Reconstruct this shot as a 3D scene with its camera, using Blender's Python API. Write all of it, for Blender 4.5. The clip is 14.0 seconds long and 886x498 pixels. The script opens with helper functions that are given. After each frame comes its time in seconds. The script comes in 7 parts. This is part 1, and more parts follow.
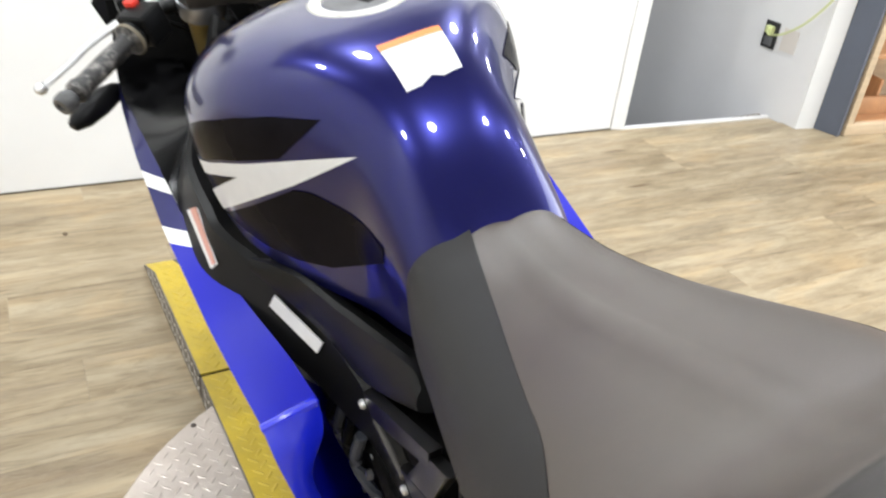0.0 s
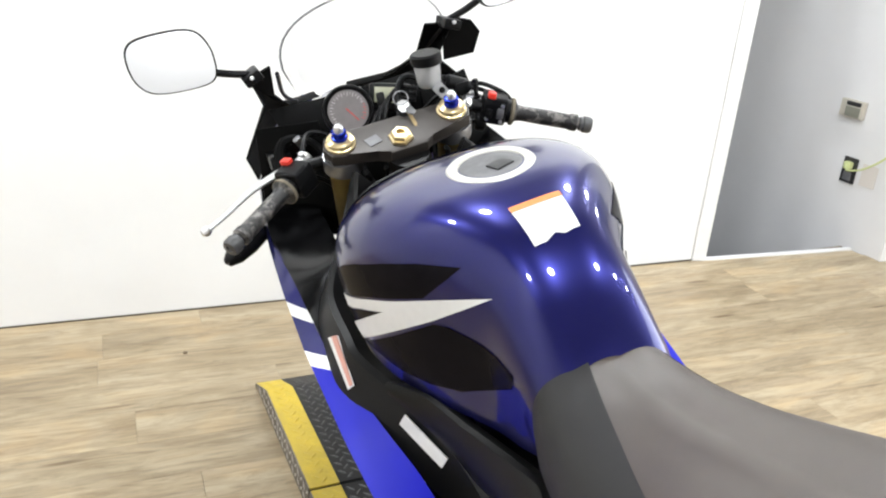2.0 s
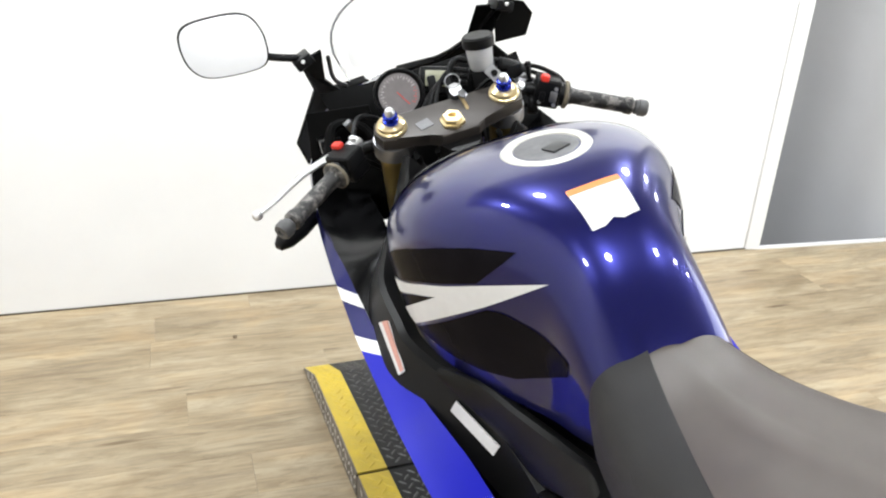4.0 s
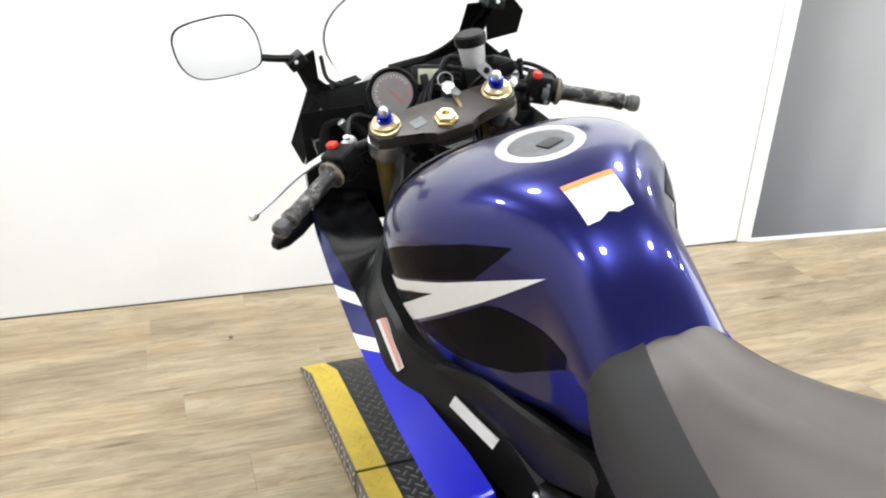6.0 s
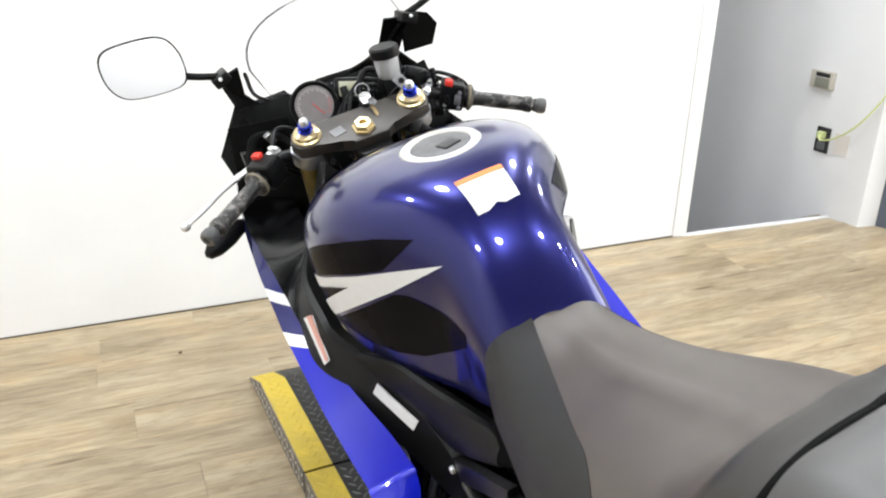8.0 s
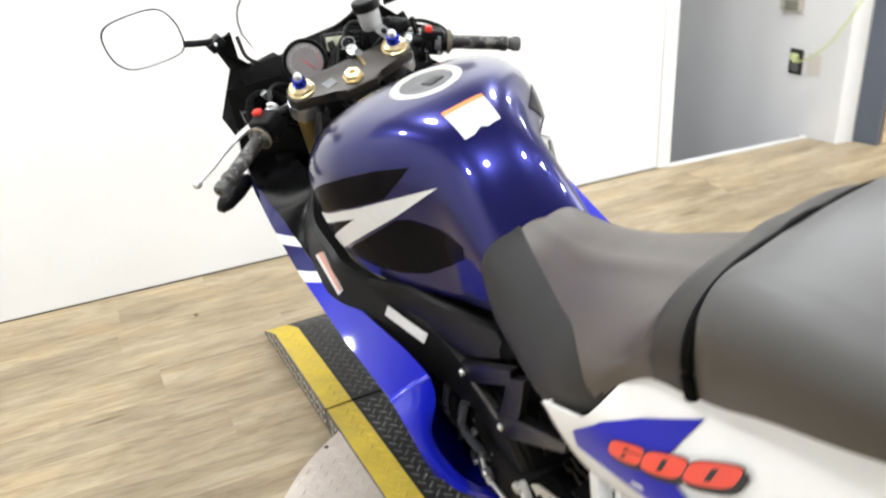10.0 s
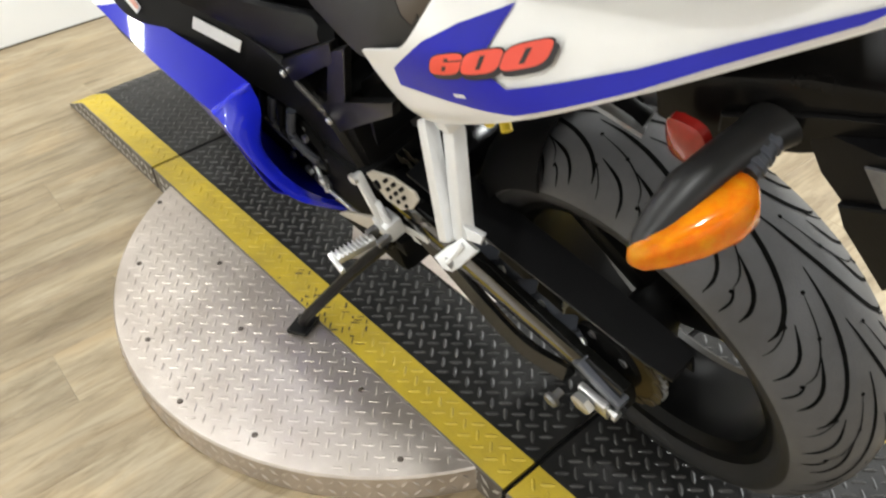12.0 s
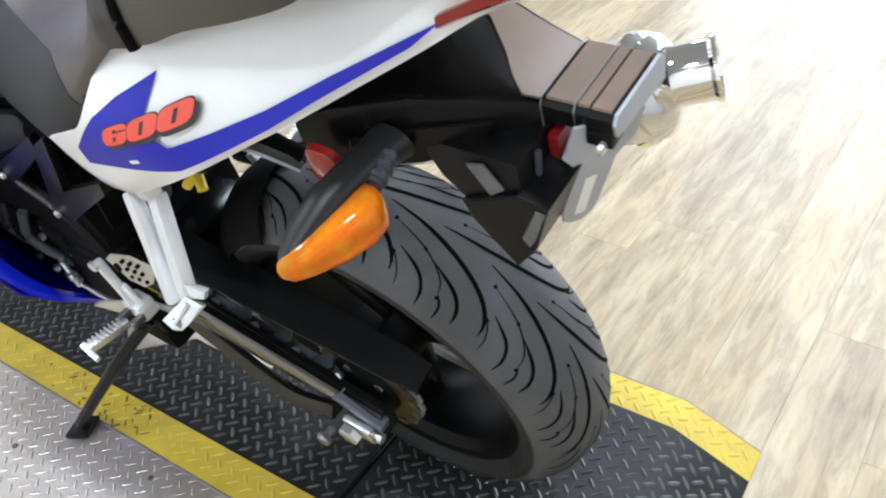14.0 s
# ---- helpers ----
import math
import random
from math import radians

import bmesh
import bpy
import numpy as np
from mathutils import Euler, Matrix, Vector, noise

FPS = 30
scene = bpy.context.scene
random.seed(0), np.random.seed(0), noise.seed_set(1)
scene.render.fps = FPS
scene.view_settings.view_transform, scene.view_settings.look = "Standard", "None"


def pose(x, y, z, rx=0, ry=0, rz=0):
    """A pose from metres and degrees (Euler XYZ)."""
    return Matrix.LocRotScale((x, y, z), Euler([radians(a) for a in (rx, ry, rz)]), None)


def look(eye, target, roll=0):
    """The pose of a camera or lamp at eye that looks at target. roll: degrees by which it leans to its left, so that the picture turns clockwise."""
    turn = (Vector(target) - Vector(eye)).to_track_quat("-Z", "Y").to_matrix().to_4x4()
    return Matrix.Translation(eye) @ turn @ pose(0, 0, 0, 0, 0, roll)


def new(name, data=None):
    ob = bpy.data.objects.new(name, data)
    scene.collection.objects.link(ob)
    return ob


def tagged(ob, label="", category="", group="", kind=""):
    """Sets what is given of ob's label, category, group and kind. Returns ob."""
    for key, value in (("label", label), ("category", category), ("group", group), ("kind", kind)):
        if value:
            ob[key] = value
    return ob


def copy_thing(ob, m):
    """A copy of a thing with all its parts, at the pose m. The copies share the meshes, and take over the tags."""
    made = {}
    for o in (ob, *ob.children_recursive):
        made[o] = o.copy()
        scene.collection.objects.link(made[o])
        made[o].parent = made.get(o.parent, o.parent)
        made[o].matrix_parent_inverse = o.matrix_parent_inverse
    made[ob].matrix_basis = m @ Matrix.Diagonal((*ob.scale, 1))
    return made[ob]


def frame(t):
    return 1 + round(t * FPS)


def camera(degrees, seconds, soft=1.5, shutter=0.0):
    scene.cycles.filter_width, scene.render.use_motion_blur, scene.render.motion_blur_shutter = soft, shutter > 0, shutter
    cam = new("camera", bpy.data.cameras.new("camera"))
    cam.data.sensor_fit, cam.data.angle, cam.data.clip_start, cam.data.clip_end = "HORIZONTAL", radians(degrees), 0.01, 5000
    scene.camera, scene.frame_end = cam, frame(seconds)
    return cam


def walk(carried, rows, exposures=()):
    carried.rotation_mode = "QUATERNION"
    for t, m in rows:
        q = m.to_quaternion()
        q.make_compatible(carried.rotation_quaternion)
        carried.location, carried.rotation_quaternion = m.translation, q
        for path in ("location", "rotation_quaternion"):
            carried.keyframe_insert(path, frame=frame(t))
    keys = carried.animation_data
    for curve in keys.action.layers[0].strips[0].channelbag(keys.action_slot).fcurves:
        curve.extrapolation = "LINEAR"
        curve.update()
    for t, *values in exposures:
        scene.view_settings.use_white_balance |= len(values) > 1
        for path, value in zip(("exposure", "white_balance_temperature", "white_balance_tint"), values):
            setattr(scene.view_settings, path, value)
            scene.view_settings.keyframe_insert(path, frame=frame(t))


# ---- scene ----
# camera and walk
cam = camera(57.31, 14.0, soft=2.1, shutter=0.4)
PATH = [
    (0, -0.5836, -0.0488, 1.2157, 59.645, -5.746, -29.035),
    (0.5, -0.6649, -0.1368, 1.2601, 63.425, -5.406, -27.681),
    (1, -0.6913, -0.1722, 1.2832, 66.007, -3.692, -26.437),
    (1.5, -0.7068, -0.1486, 1.2901, 67.076, -4.175, -23.831),
    (2, -0.6967, -0.1301, 1.2890, 67.841, -4.276, -24.012),
    (2.5, -0.6978, -0.1200, 1.2847, 67.867, -3.733, -22.178),
    (3, -0.7009, -0.1131, 1.2895, 68.312, -4.137, -21.928),
    (3.2, -0.6991, -0.1124, 1.2870, 67.906, -3.943, -21.527),
    (5.3, -0.7083, -0.1159, 1.2762, 66.374, -3.169, -20.949),
    (5.5, -0.7089, -0.1153, 1.2785, 66.384, -2.970, -21.371),
    (6, -0.7108, -0.1214, 1.2816, 66.644, -2.776, -21.864),
    (6.5, -0.7144, -0.1285, 1.2730, 66.050, -3.256, -23.032),
    (7, -0.7226, -0.1472, 1.2846, 66.940, -2.118, -24.726),
    (7.5, -0.7051, -0.1885, 1.2881, 66.638, -3.524, -27.541),
    (7.7, -0.6908, -0.2038, 1.2950, 68.068, -2.690, -26.371),
    (9.8, -0.6676, -0.3496, 1.2845, 65.689, 1.846, -24.888),
    (10, -0.7429, -0.3474, 1.2950, 64.884, 3.209, -27.672),
    (10.5, -0.8106, -0.3661, 1.2732, 60.116, 2.849, -35.360),
    (11, -0.7904, -0.3907, 1.2501, 58.547, 2.855, -39.759),
    (11.5, -0.7806, -0.3917, 1.2027, 53.725, 2.560, -41.259),
    (12, -0.7749, -0.4030, 1.1739, 49.204, 2.776, -41.090),
    (12.5, -0.7534, -0.4346, 1.1526, 47.643, 1.506, -42.792),
    (13, -0.7254, -0.4824, 1.1438, 47.961, -0.170, -46.456),
    (13.5, -0.7094, -0.4937, 1.1639, 51.547, 0.798, -53.499),
    (14, -0.7519, -0.5536, 1.1813, 53.467, 3.758, -56.972),
]
walk(cam, [(t, pose(x, y, z, rx, ry, rz)) for t, x, y, z, rx, ry, rz in PATH],
     exposures=[(0.0, 0.2, 6420, 10), (7.5, 0.2, 6420, 10), (10.0, 0.22, 6500, 10), (12.0, 0.15, 6750, 8), (13.0, 0.2, 6150, 9), (14.0, 0.22, 5850, 8)])

# world and light
world = bpy.data.worlds.new("world")
scene.world = world
world.use_nodes = True
sky = world.node_tree.nodes.new("ShaderNodeTexSky")
sky.sky_type = "NISHITA"
sky.sun_disc = False
sky.sun_elevation, sky.sun_rotation = radians(35), radians(90)
world.node_tree.links.new(sky.outputs[0], world.node_tree.nodes["Background"].inputs[0])
world.node_tree.nodes["Background"].inputs[1].default_value = 0.12

ROOM_W, ROOM_E, ROOM_S, CEIL = -2.4, 4.6, -5.4, 2.85
# the row at y -4.9 is added: unseen lamps that brighten the cowl
LAMPS = [(x, y) for x in (-1.75, -0.45, 0.85, 2.1, 3.4) for y in (-4.9, -0.45, 1.75)]


def lamp(name, kind, energy, m, size, size_y=None, color=(1, 1, 1)):
    data = bpy.data.lights.new(name, kind)
    data.energy, data.color = energy, color
    data.shape = "DISK" if size_y is None else "RECTANGLE"
    data.size = size
    if size_y:
        data.size_y = size_y
    ob = new(name, data)
    ob.matrix_world = m
    return ob


LAMP_WATTS = 22
for lx, ly in LAMPS:
    lamp("ceiling_lamp", "AREA", LAMP_WATTS, pose(lx, ly, CEIL - 0.035), 0.20, color=(0.95, 0.98, 1.0))
# daylight in the east window opening
lamp("window_daylight", "AREA", 120, pose(ROOM_E - 0.05, -1.0, 1.55, 0, 90, 0), 2.3, 4.2, (0.93, 0.97, 1.0))


# ---- materials ----
def mat(name, color, rough=0.5, metal=0.0, coat=0.0, vary=0.0, scale=20.0, bump=0.0, bump_scale=200.0, color2=None,
        stretch=(1, 1, 1), rough_vary=0.0, island=False, spec=0.5, coat_rough=0.03):
    m = bpy.data.materials.new(name)
    m.use_nodes = True
    nt = m.node_tree
    b = nt.nodes["Principled BSDF"]
    b.inputs["Base Color"].default_value = (*color, 1)
    b.inputs["Roughness"].default_value = rough
    b.inputs["Metallic"].default_value = metal
    b.inputs["Coat Weight"].default_value = coat
    b.inputs["Coat Roughness"].default_value = coat_rough
    b.inputs["Specular IOR Level"].default_value = spec
    tc = nt.nodes.new("ShaderNodeTexCoord")
    mp = nt.nodes.new("ShaderNodeMapping")
    mp.inputs["Scale"].default_value = stretch
    nt.links.new(tc.outputs["Object"], mp.inputs["Vector"])
    if vary or color2:
        n = nt.nodes.new("ShaderNodeTexNoise")
        n.inputs["Scale"].default_value = scale
        n.inputs["Detail"].default_value = 6
        n.inputs["Roughness"].default_value = 0.65
        nt.links.new(mp.outputs[0], n.inputs["Vector"])
        r = nt.nodes.new("ShaderNodeValToRGB")
        r.color_ramp.elements[0].position, r.color_ramp.elements[1].position = 0.3, 0.72
        c2 = color2 or tuple(c * (1 - vary) for c in color)
        r.color_ramp.elements[0].color = (*c2, 1)
        r.color_ramp.elements[1].color = (*color, 1)
        nt.links.new(n.outputs[0], r.inputs[0])
        nt.links.new(r.outputs[0], b.inputs["Base Color"])
    if rough_vary:
        n2 = nt.nodes.new("ShaderNodeTexNoise")
        n2.inputs["Scale"].default_value = scale * 0.35
        n2.inputs["Detail"].default_value = 5
        nt.links.new(mp.outputs[0], n2.inputs["Vector"])
        mr = nt.nodes.new("ShaderNodeMapRange")
        mr.inputs[3].default_value, mr.inputs[4].default_value = max(0.02, rough - rough_vary), rough + rough_vary
        nt.links.new(n2.outputs[0], mr.inputs[0])
        nt.links.new(mr.outputs[0], b.inputs["Roughness"])
    if bump:
        n3 = nt.nodes.new("ShaderNodeTexNoise")
        n3.inputs["Scale"].default_value = bump_scale
        n3.inputs["Detail"].default_value = 3
        nt.links.new(mp.outputs[0], n3.inputs["Vector"])
        bp = nt.nodes.new("ShaderNodeBump")
        bp.inputs["Strength"].default_value = bump
        bp.inputs["Distance"].default_value = 0.002
        nt.links.new(n3.outputs[0], bp.inputs["Height"])
        nt.links.new(bp.outputs[0], b.inputs["Normal"])
    return m


def plank_material():
    """Vinyl oak planks: long grain, and a tone of its own for each plank."""
    m = mat("vinyl_oak", (0.42, 0.33, 0.22), rough=0.38, rough_vary=0.08, scale=6, stretch=(0.6, 4.5, 4.5), bump=0.10, bump_scale=60)
    nt = m.node_tree
    b = nt.nodes["Principled BSDF"]
    mp = [n for n in nt.nodes if n.type == "MAPPING"][0]
    info = nt.nodes.new("ShaderNodeObjectInfo")
    shift = nt.nodes.new("ShaderNodeVectorMath")
    shift.operation = "MULTIPLY_ADD"
    comb = nt.nodes.new("ShaderNodeCombineXYZ")
    for k in range(3):
        nt.links.new(info.outputs["Random"], comb.inputs[k])
    shift.inputs[1].default_value = (31, 47, 5)
    nt.links.new(comb.outputs[0], shift.inputs[0])
    nt.links.new(mp.outputs[0], shift.inputs[2])
    big = nt.nodes.new("ShaderNodeTexNoise")
    big.inputs["Scale"].default_value, big.inputs["Detail"].default_value, big.inputs["Roughness"].default_value = 2.2, 8, 0.68
    big.inputs["Distortion"].default_value = 0.6
    nt.links.new(shift.outputs[0], big.inputs["Vector"])
    ramp = nt.nodes.new("ShaderNodeValToRGB")
    e = ramp.color_ramp.elements
    e[0].position, e[0].color = 0.26, (0.282, 0.226, 0.157, 1)
    e[1].position, e[1].color = 0.74, (0.47, 0.402, 0.290, 1)
    e2 = ramp.color_ramp.elements.new(0.48)
    e2.color = (0.385, 0.314, 0.208, 1)
    nt.links.new(big.outputs[0], ramp.inputs[0])
    hue = nt.nodes.new("ShaderNodeHueSaturation")
    mr = nt.nodes.new("ShaderNodeMapRange")
    mr.inputs[3].default_value, mr.inputs[4].default_value = 0.86, 1.06
    nt.links.new(info.outputs["Random"], mr.inputs[0])
    nt.links.new(mr.outputs[0], hue.inputs["Value"])
    # cloudy stains, larger than a plank, and small dark knots
    cloud = nt.nodes.new("ShaderNodeTexNoise")
    cloud.inputs["Scale"].default_value, cloud.inputs["Detail"].default_value, cloud.inputs["Roughness"].default_value = 1.6, 5, 0.6
    nt.links.new(shift.outputs[0], cloud.inputs["Vector"])
    tone = nt.nodes.new("ShaderNodeValToRGB")
    tone.color_ramp.elements[0].position, tone.color_ramp.elements[0].color = 0.32, (0.82, 0.775, 0.71, 1)
    tone.color_ramp.elements[1].position, tone.color_ramp.elements[1].color = 0.62, (1.04, 1.035, 1.015, 1)
    nt.links.new(cloud.outputs[0], tone.inputs[0])
    knot = nt.nodes.new("ShaderNodeTexVoronoi")
    knot.inputs["Scale"].default_value = 2.1
    nt.links.new(shift.outputs[0], knot.inputs["Vector"])
    dot = nt.nodes.new("ShaderNodeValToRGB")
    dot.color_ramp.elements[0].position, dot.color_ramp.elements[0].color = 0.03, (0.45, 0.38, 0.30, 1)
    dot.color_ramp.elements[1].position, dot.color_ramp.elements[1].color = 0.10, (1, 1, 1, 1)
    nt.links.new(knot.outputs["Distance"], dot.inputs[0])
    mixed = ramp.outputs[0]
    for layer in (tone, dot):
        mul = nt.nodes.new("ShaderNodeMix")
        mul.data_type, mul.blend_type = "RGBA", "MULTIPLY"
        mul.inputs[0].default_value = 1.0
        nt.links.new(mixed, mul.inputs[6])
        nt.links.new(layer.outputs[0], mul.inputs[7])
        mixed = mul.outputs[2]
    # fine dark streaks in the print, and patches of warmer and greyer stain
    fine = nt.nodes.new("ShaderNodeTexNoise")
    fine.inputs["Scale"].default_value, fine.inputs["Detail"].default_value, fine.inputs["Roughness"].default_value = 9.0, 9, 0.72
    fine.inputs["Distortion"].default_value = 1.2
    nt.links.new(shift.outputs[0], fine.inputs["Vector"])
    streak = nt.nodes.new("ShaderNodeValToRGB")
    streak.color_ramp.elements[0].position, streak.color_ramp.elements[0].color = 0.34, (0.66, 0.63, 0.58, 1)
    streak.color_ramp.elements[1].position, streak.color_ramp.elements[1].color = 0.56, (1.04, 1.04, 1.04, 1)
    nt.links.new(fine.outputs[0], streak.inputs[0])
    wide = nt.nodes.new("ShaderNodeMapping")
    wide.inputs["Scale"].default_value = (1.6, 0.75, 1)
    nt.links.new(shift.outputs[0], wide.inputs["Vector"])
    patch = nt.nodes.new("ShaderNodeTexNoise")
    patch.inputs["Scale"].default_value, patch.inputs["Detail"].default_value, patch.inputs["Roughness"].default_value = 2.6, 6, 0.6
    patch.inputs["Distortion"].default_value = 0.8
    nt.links.new(wide.outputs[0], patch.inputs["Vector"])
    stain = nt.nodes.new("ShaderNodeValToRGB")
    stain.color_ramp.elements[0].position, stain.color_ramp.elements[0].color = 0.36, (0.80, 0.77, 0.72, 1)
    stain.color_ramp.elements[1].position, stain.color_ramp.elements[1].color = 0.66, (1.10, 1.03, 0.93, 1)
    stain.color_ramp.elements.new(0.50).color = (1.0, 1.0, 1.0, 1)
    nt.links.new(patch.outputs[0], stain.inputs[0])
    for layer in (streak, stain):
        mul = nt.nodes.new("ShaderNodeMix")
        mul.data_type, mul.blend_type = "RGBA", "MULTIPLY"
        mul.inputs[0].default_value = 1.0
        nt.links.new(mixed, mul.inputs[6])
        nt.links.new(layer.outputs[0], mul.inputs[7])
        mixed = mul.outputs[2]
    nt.links.new(mixed, hue.inputs["Color"])
    nt.links.new(hue.outputs[0], b.inputs["Base Color"])
    return m


def glass_material(name, color, rough=0.0):
    m = mat(name, color, rough=rough, spec=0.5)
    b = m.node_tree.nodes["Principled BSDF"]
    b.inputs["Transmission Weight"].default_value = 1.0
    b.inputs["IOR"].default_value = 1.08
    return m


M_WALL = mat("white_wall_paint", (0.82, 0.82, 0.81), 0.6, vary=0.04, scale=3, bump=0.05, bump_scale=300)
M_GREYWALL = mat("grey_wall_paint", (0.80, 0.80, 0.805), 0.5, vary=0.05, scale=2.5, bump=0.05, bump_scale=300)
M_GREYROOM = mat("mid_grey_wall_paint", (0.50, 0.50, 0.505), 0.6, vary=0.06, scale=3, bump=0.05, bump_scale=300)
M_TRIM = mat("white_gloss_trim", (0.84, 0.84, 0.83), 0.35, vary=0.04, scale=6)
M_SLATE = mat("slate_blue_paint", (0.10, 0.115, 0.15), 0.5, vary=0.12, scale=5)
M_CEIL = mat("ceiling_dark_grey", (0.30, 0.30, 0.305), 0.8, vary=0.08, scale=4)
M_PLANK = plank_material()
M_SUB = mat("brown_subfloor", (0.20, 0.15, 0.10), 0.9, vary=0.3)
M_WOOD = mat("light_pine", (0.72, 0.56, 0.37), 0.5, vary=0.25, scale=5, stretch=(1, 1, 8))
M_ORANGEWOOD = mat("orange_stained_wood", (0.68, 0.36, 0.17), 0.45, vary=0.35, scale=6, stretch=(1, 8, 1))
M_ALU_PLATE = mat("aluminium_tread_plate", (0.67, 0.605, 0.55), 0.40, metal=0.8, color2=(0.47, 0.41, 0.36), scale=7, rough_vary=0.1, bump=0.1, bump_scale=500)
M_BLACK_PLATE = mat("black_painted_tread_plate", (0.009, 0.0092, 0.0095), 0.42, vary=0.5, scale=14, rough_vary=0.12, color2=(0.022, 0.021, 0.020), bump=0.15, bump_scale=400, spec=0.22)
M_BLACK_TREAD = mat("black_tread_worn_tops", (0.075, 0.073, 0.070), 0.30, vary=0.5, scale=20, color2=(0.018, 0.018, 0.019), spec=0.4)
M_SIDE_PLATE = mat("grimy_aluminium_side_plate", (0.27, 0.25, 0.23), 0.5, metal=0.5, color2=(0.12, 0.105, 0.09), scale=18, bump=0.15, bump_scale=400)
M_FILLER = mat("satin_silver_filler_metal", (0.66, 0.645, 0.59), 0.45, metal=0.3, vary=0.25, scale=60)
M_YELLOW = mat("yellow_floor_paint", (0.62, 0.45, 0.03), 0.5, vary=0.25, scale=16, rough_vary=0.12, color2=(0.45, 0.33, 0.04), bump=0.2, bump_scale=250)
M_WORN = mat("worn_black_scuffs", (0.06, 0.05, 0.03), 0.7)
M_SCREWHEAD = mat("dark_screw_heads", (0.11, 0.09, 0.075), 0.5, metal=0.5)
M_NAVY = mat("navy_metallic_paint", (0.0062, 0.0075, 0.110), 0.29, metal=0.70, coat=1.0, vary=0.18, scale=900, spec=0.4, coat_rough=0.012)
M_NAVY.node_tree.nodes["Principled BSDF"].inputs["Coat IOR"].default_value = 1.38
M_BLUE = mat("bright_blue_paint", (0.005, 0.008, 0.42), 0.34, coat=0.4, spec=0.2, vary=0.03, scale=40, coat_rough=0.05)
M_BLUEGLOSS = mat("glossy_blue_paint", (0.010, 0.020, 0.66), 0.2, coat=1.0, vary=0.03, scale=40)
M_BLUEDECAL = mat("blue_vinyl_decal", (0.012, 0.014, 0.36), 0.35, vary=0.05, scale=40, spec=0.3)
M_WHITE = mat("white_body_paint", (0.80, 0.79, 0.77), 0.3, coat=0.8, vary=0.03, scale=20)
M_DECAL_WHITE = mat("silver_white_decal", (0.70, 0.70, 0.70), 0.35, vary=0.06, scale=60)
M_DECAL_BLACK = mat("dark_carbon_look_decal", (0.008, 0.007, 0.009), 0.20, vary=0.4, scale=30, spec=0.12)
M_DECAL_BLACK.node_tree.nodes["Principled BSDF"].inputs["IOR"].default_value = 1.2
M_SEAT = mat("grey_brown_seat_vinyl", (0.056, 0.042, 0.033), 0.39, vary=0.12, scale=40, bump=0.16, bump_scale=1400, spec=0.75)
M_PILLION = mat("black_brown_pillion_vinyl", (0.013, 0.0105, 0.009), 0.42, vary=0.12, scale=40, bump=0.12, bump_scale=1400, spec=1.0, coat=0.5, coat_rough=0.45)
M_BOLSTER = mat("dark_grey_bolster_vinyl", (0.025, 0.0215, 0.019), 0.42, vary=0.12, scale=40, bump=0.16, bump_scale=1400, spec=0.5)
M_TAILPLASTIC = mat("gloss_black_tail_plastic", (0.006, 0.0056, 0.0054), 0.27, vary=0.3, scale=25, bump=0.05, bump_scale=800, spec=0.18)
# same black plastic where it faces up, the lamps' sheen put into the colour
M_TAILSHEEN = mat("black_plastic_brown_sheen", (0.19, 0.128, 0.090), 0.34, vary=0.25, scale=14, bump=0.05, bump_scale=800, spec=0.8)
M_SEATSIDE = mat("shaded_grey_grip_vinyl", (0.016, 0.0152, 0.0145), 0.52, vary=0.12, scale=40, bump=0.5, bump_scale=1100, spec=0.4)
M_PLASTIC = mat("satin_black_plastic", (0.005, 0.005, 0.0055), 0.36, vary=0.25, scale=30, bump=0.12, bump_scale=700, spec=0.15)
M_SIDECOVER = mat("satin_side_cover_plastic", (0.007, 0.0068, 0.0066), 0.42, vary=0.25, scale=30, bump=0.15, bump_scale=900, spec=0.2)
M_MATTE = mat("matt_black_liner_plastic", (0.003, 0.003, 0.003), 0.6, vary=0.3, scale=30, spec=0.06)
M_RIM = mat("satin_black_wheel_paint", (0.004, 0.004, 0.004), 0.34, vary=0.3, scale=30, spec=0.12)
M_BRASSKEY = mat("worn_brass_key", (0.50, 0.38, 0.20), 0.35, metal=0.85, vary=0.3, scale=80)
M_SUBPLATE = mat("grey_brown_bare_metal", (0.085, 0.078, 0.070), 0.5, metal=0.2, vary=0.3, scale=40)
M_GLOSSPLASTIC = mat("gloss_black_plastic", (0.004, 0.004, 0.0045), 0.2, vary=0.2, scale=30, spec=0.28)
M_FRAME = mat("black_anodised_frame", (0.007, 0.0068, 0.0068), 0.36, vary=0.2, scale=25, bump=0.08, bump_scale=600, spec=0.22)
M_DARK = mat("grimy_black_metal", (0.005, 0.005, 0.005), 0.6, vary=0.4, scale=30, spec=0.1)
M_RUBBER = mat("tyre_rubber", (0.092, 0.092, 0.097), 0.55, vary=0.2, scale=18, bump=0.2, bump_scale=500, spec=0.3)
M_GROOVE = mat("tyre_groove", (0.004, 0.004, 0.004), 0.9, spec=0.05)
M_GRIP = mat("worn_grip_rubber", (0.010, 0.0095, 0.009), 0.40, vary=0.5, scale=48, color2=(0.20, 0.185, 0.17), bump=0.6, bump_scale=260)
for e, at in zip([n for n in M_GRIP.node_tree.nodes if n.type == "VALTORGB"][0].color_ramp.elements, (0.36, 0.50)):
    e.position = at
M_LID = mat("dull_grey_lid", (0.16, 0.16, 0.165), 0.5, metal=0.2, vary=0.35, scale=70)
M_BAREND = mat("scuffed_black_bar_end", (0.03, 0.03, 0.03), 0.4, vary=0.6, scale=60, color2=(0.10, 0.10, 0.10))
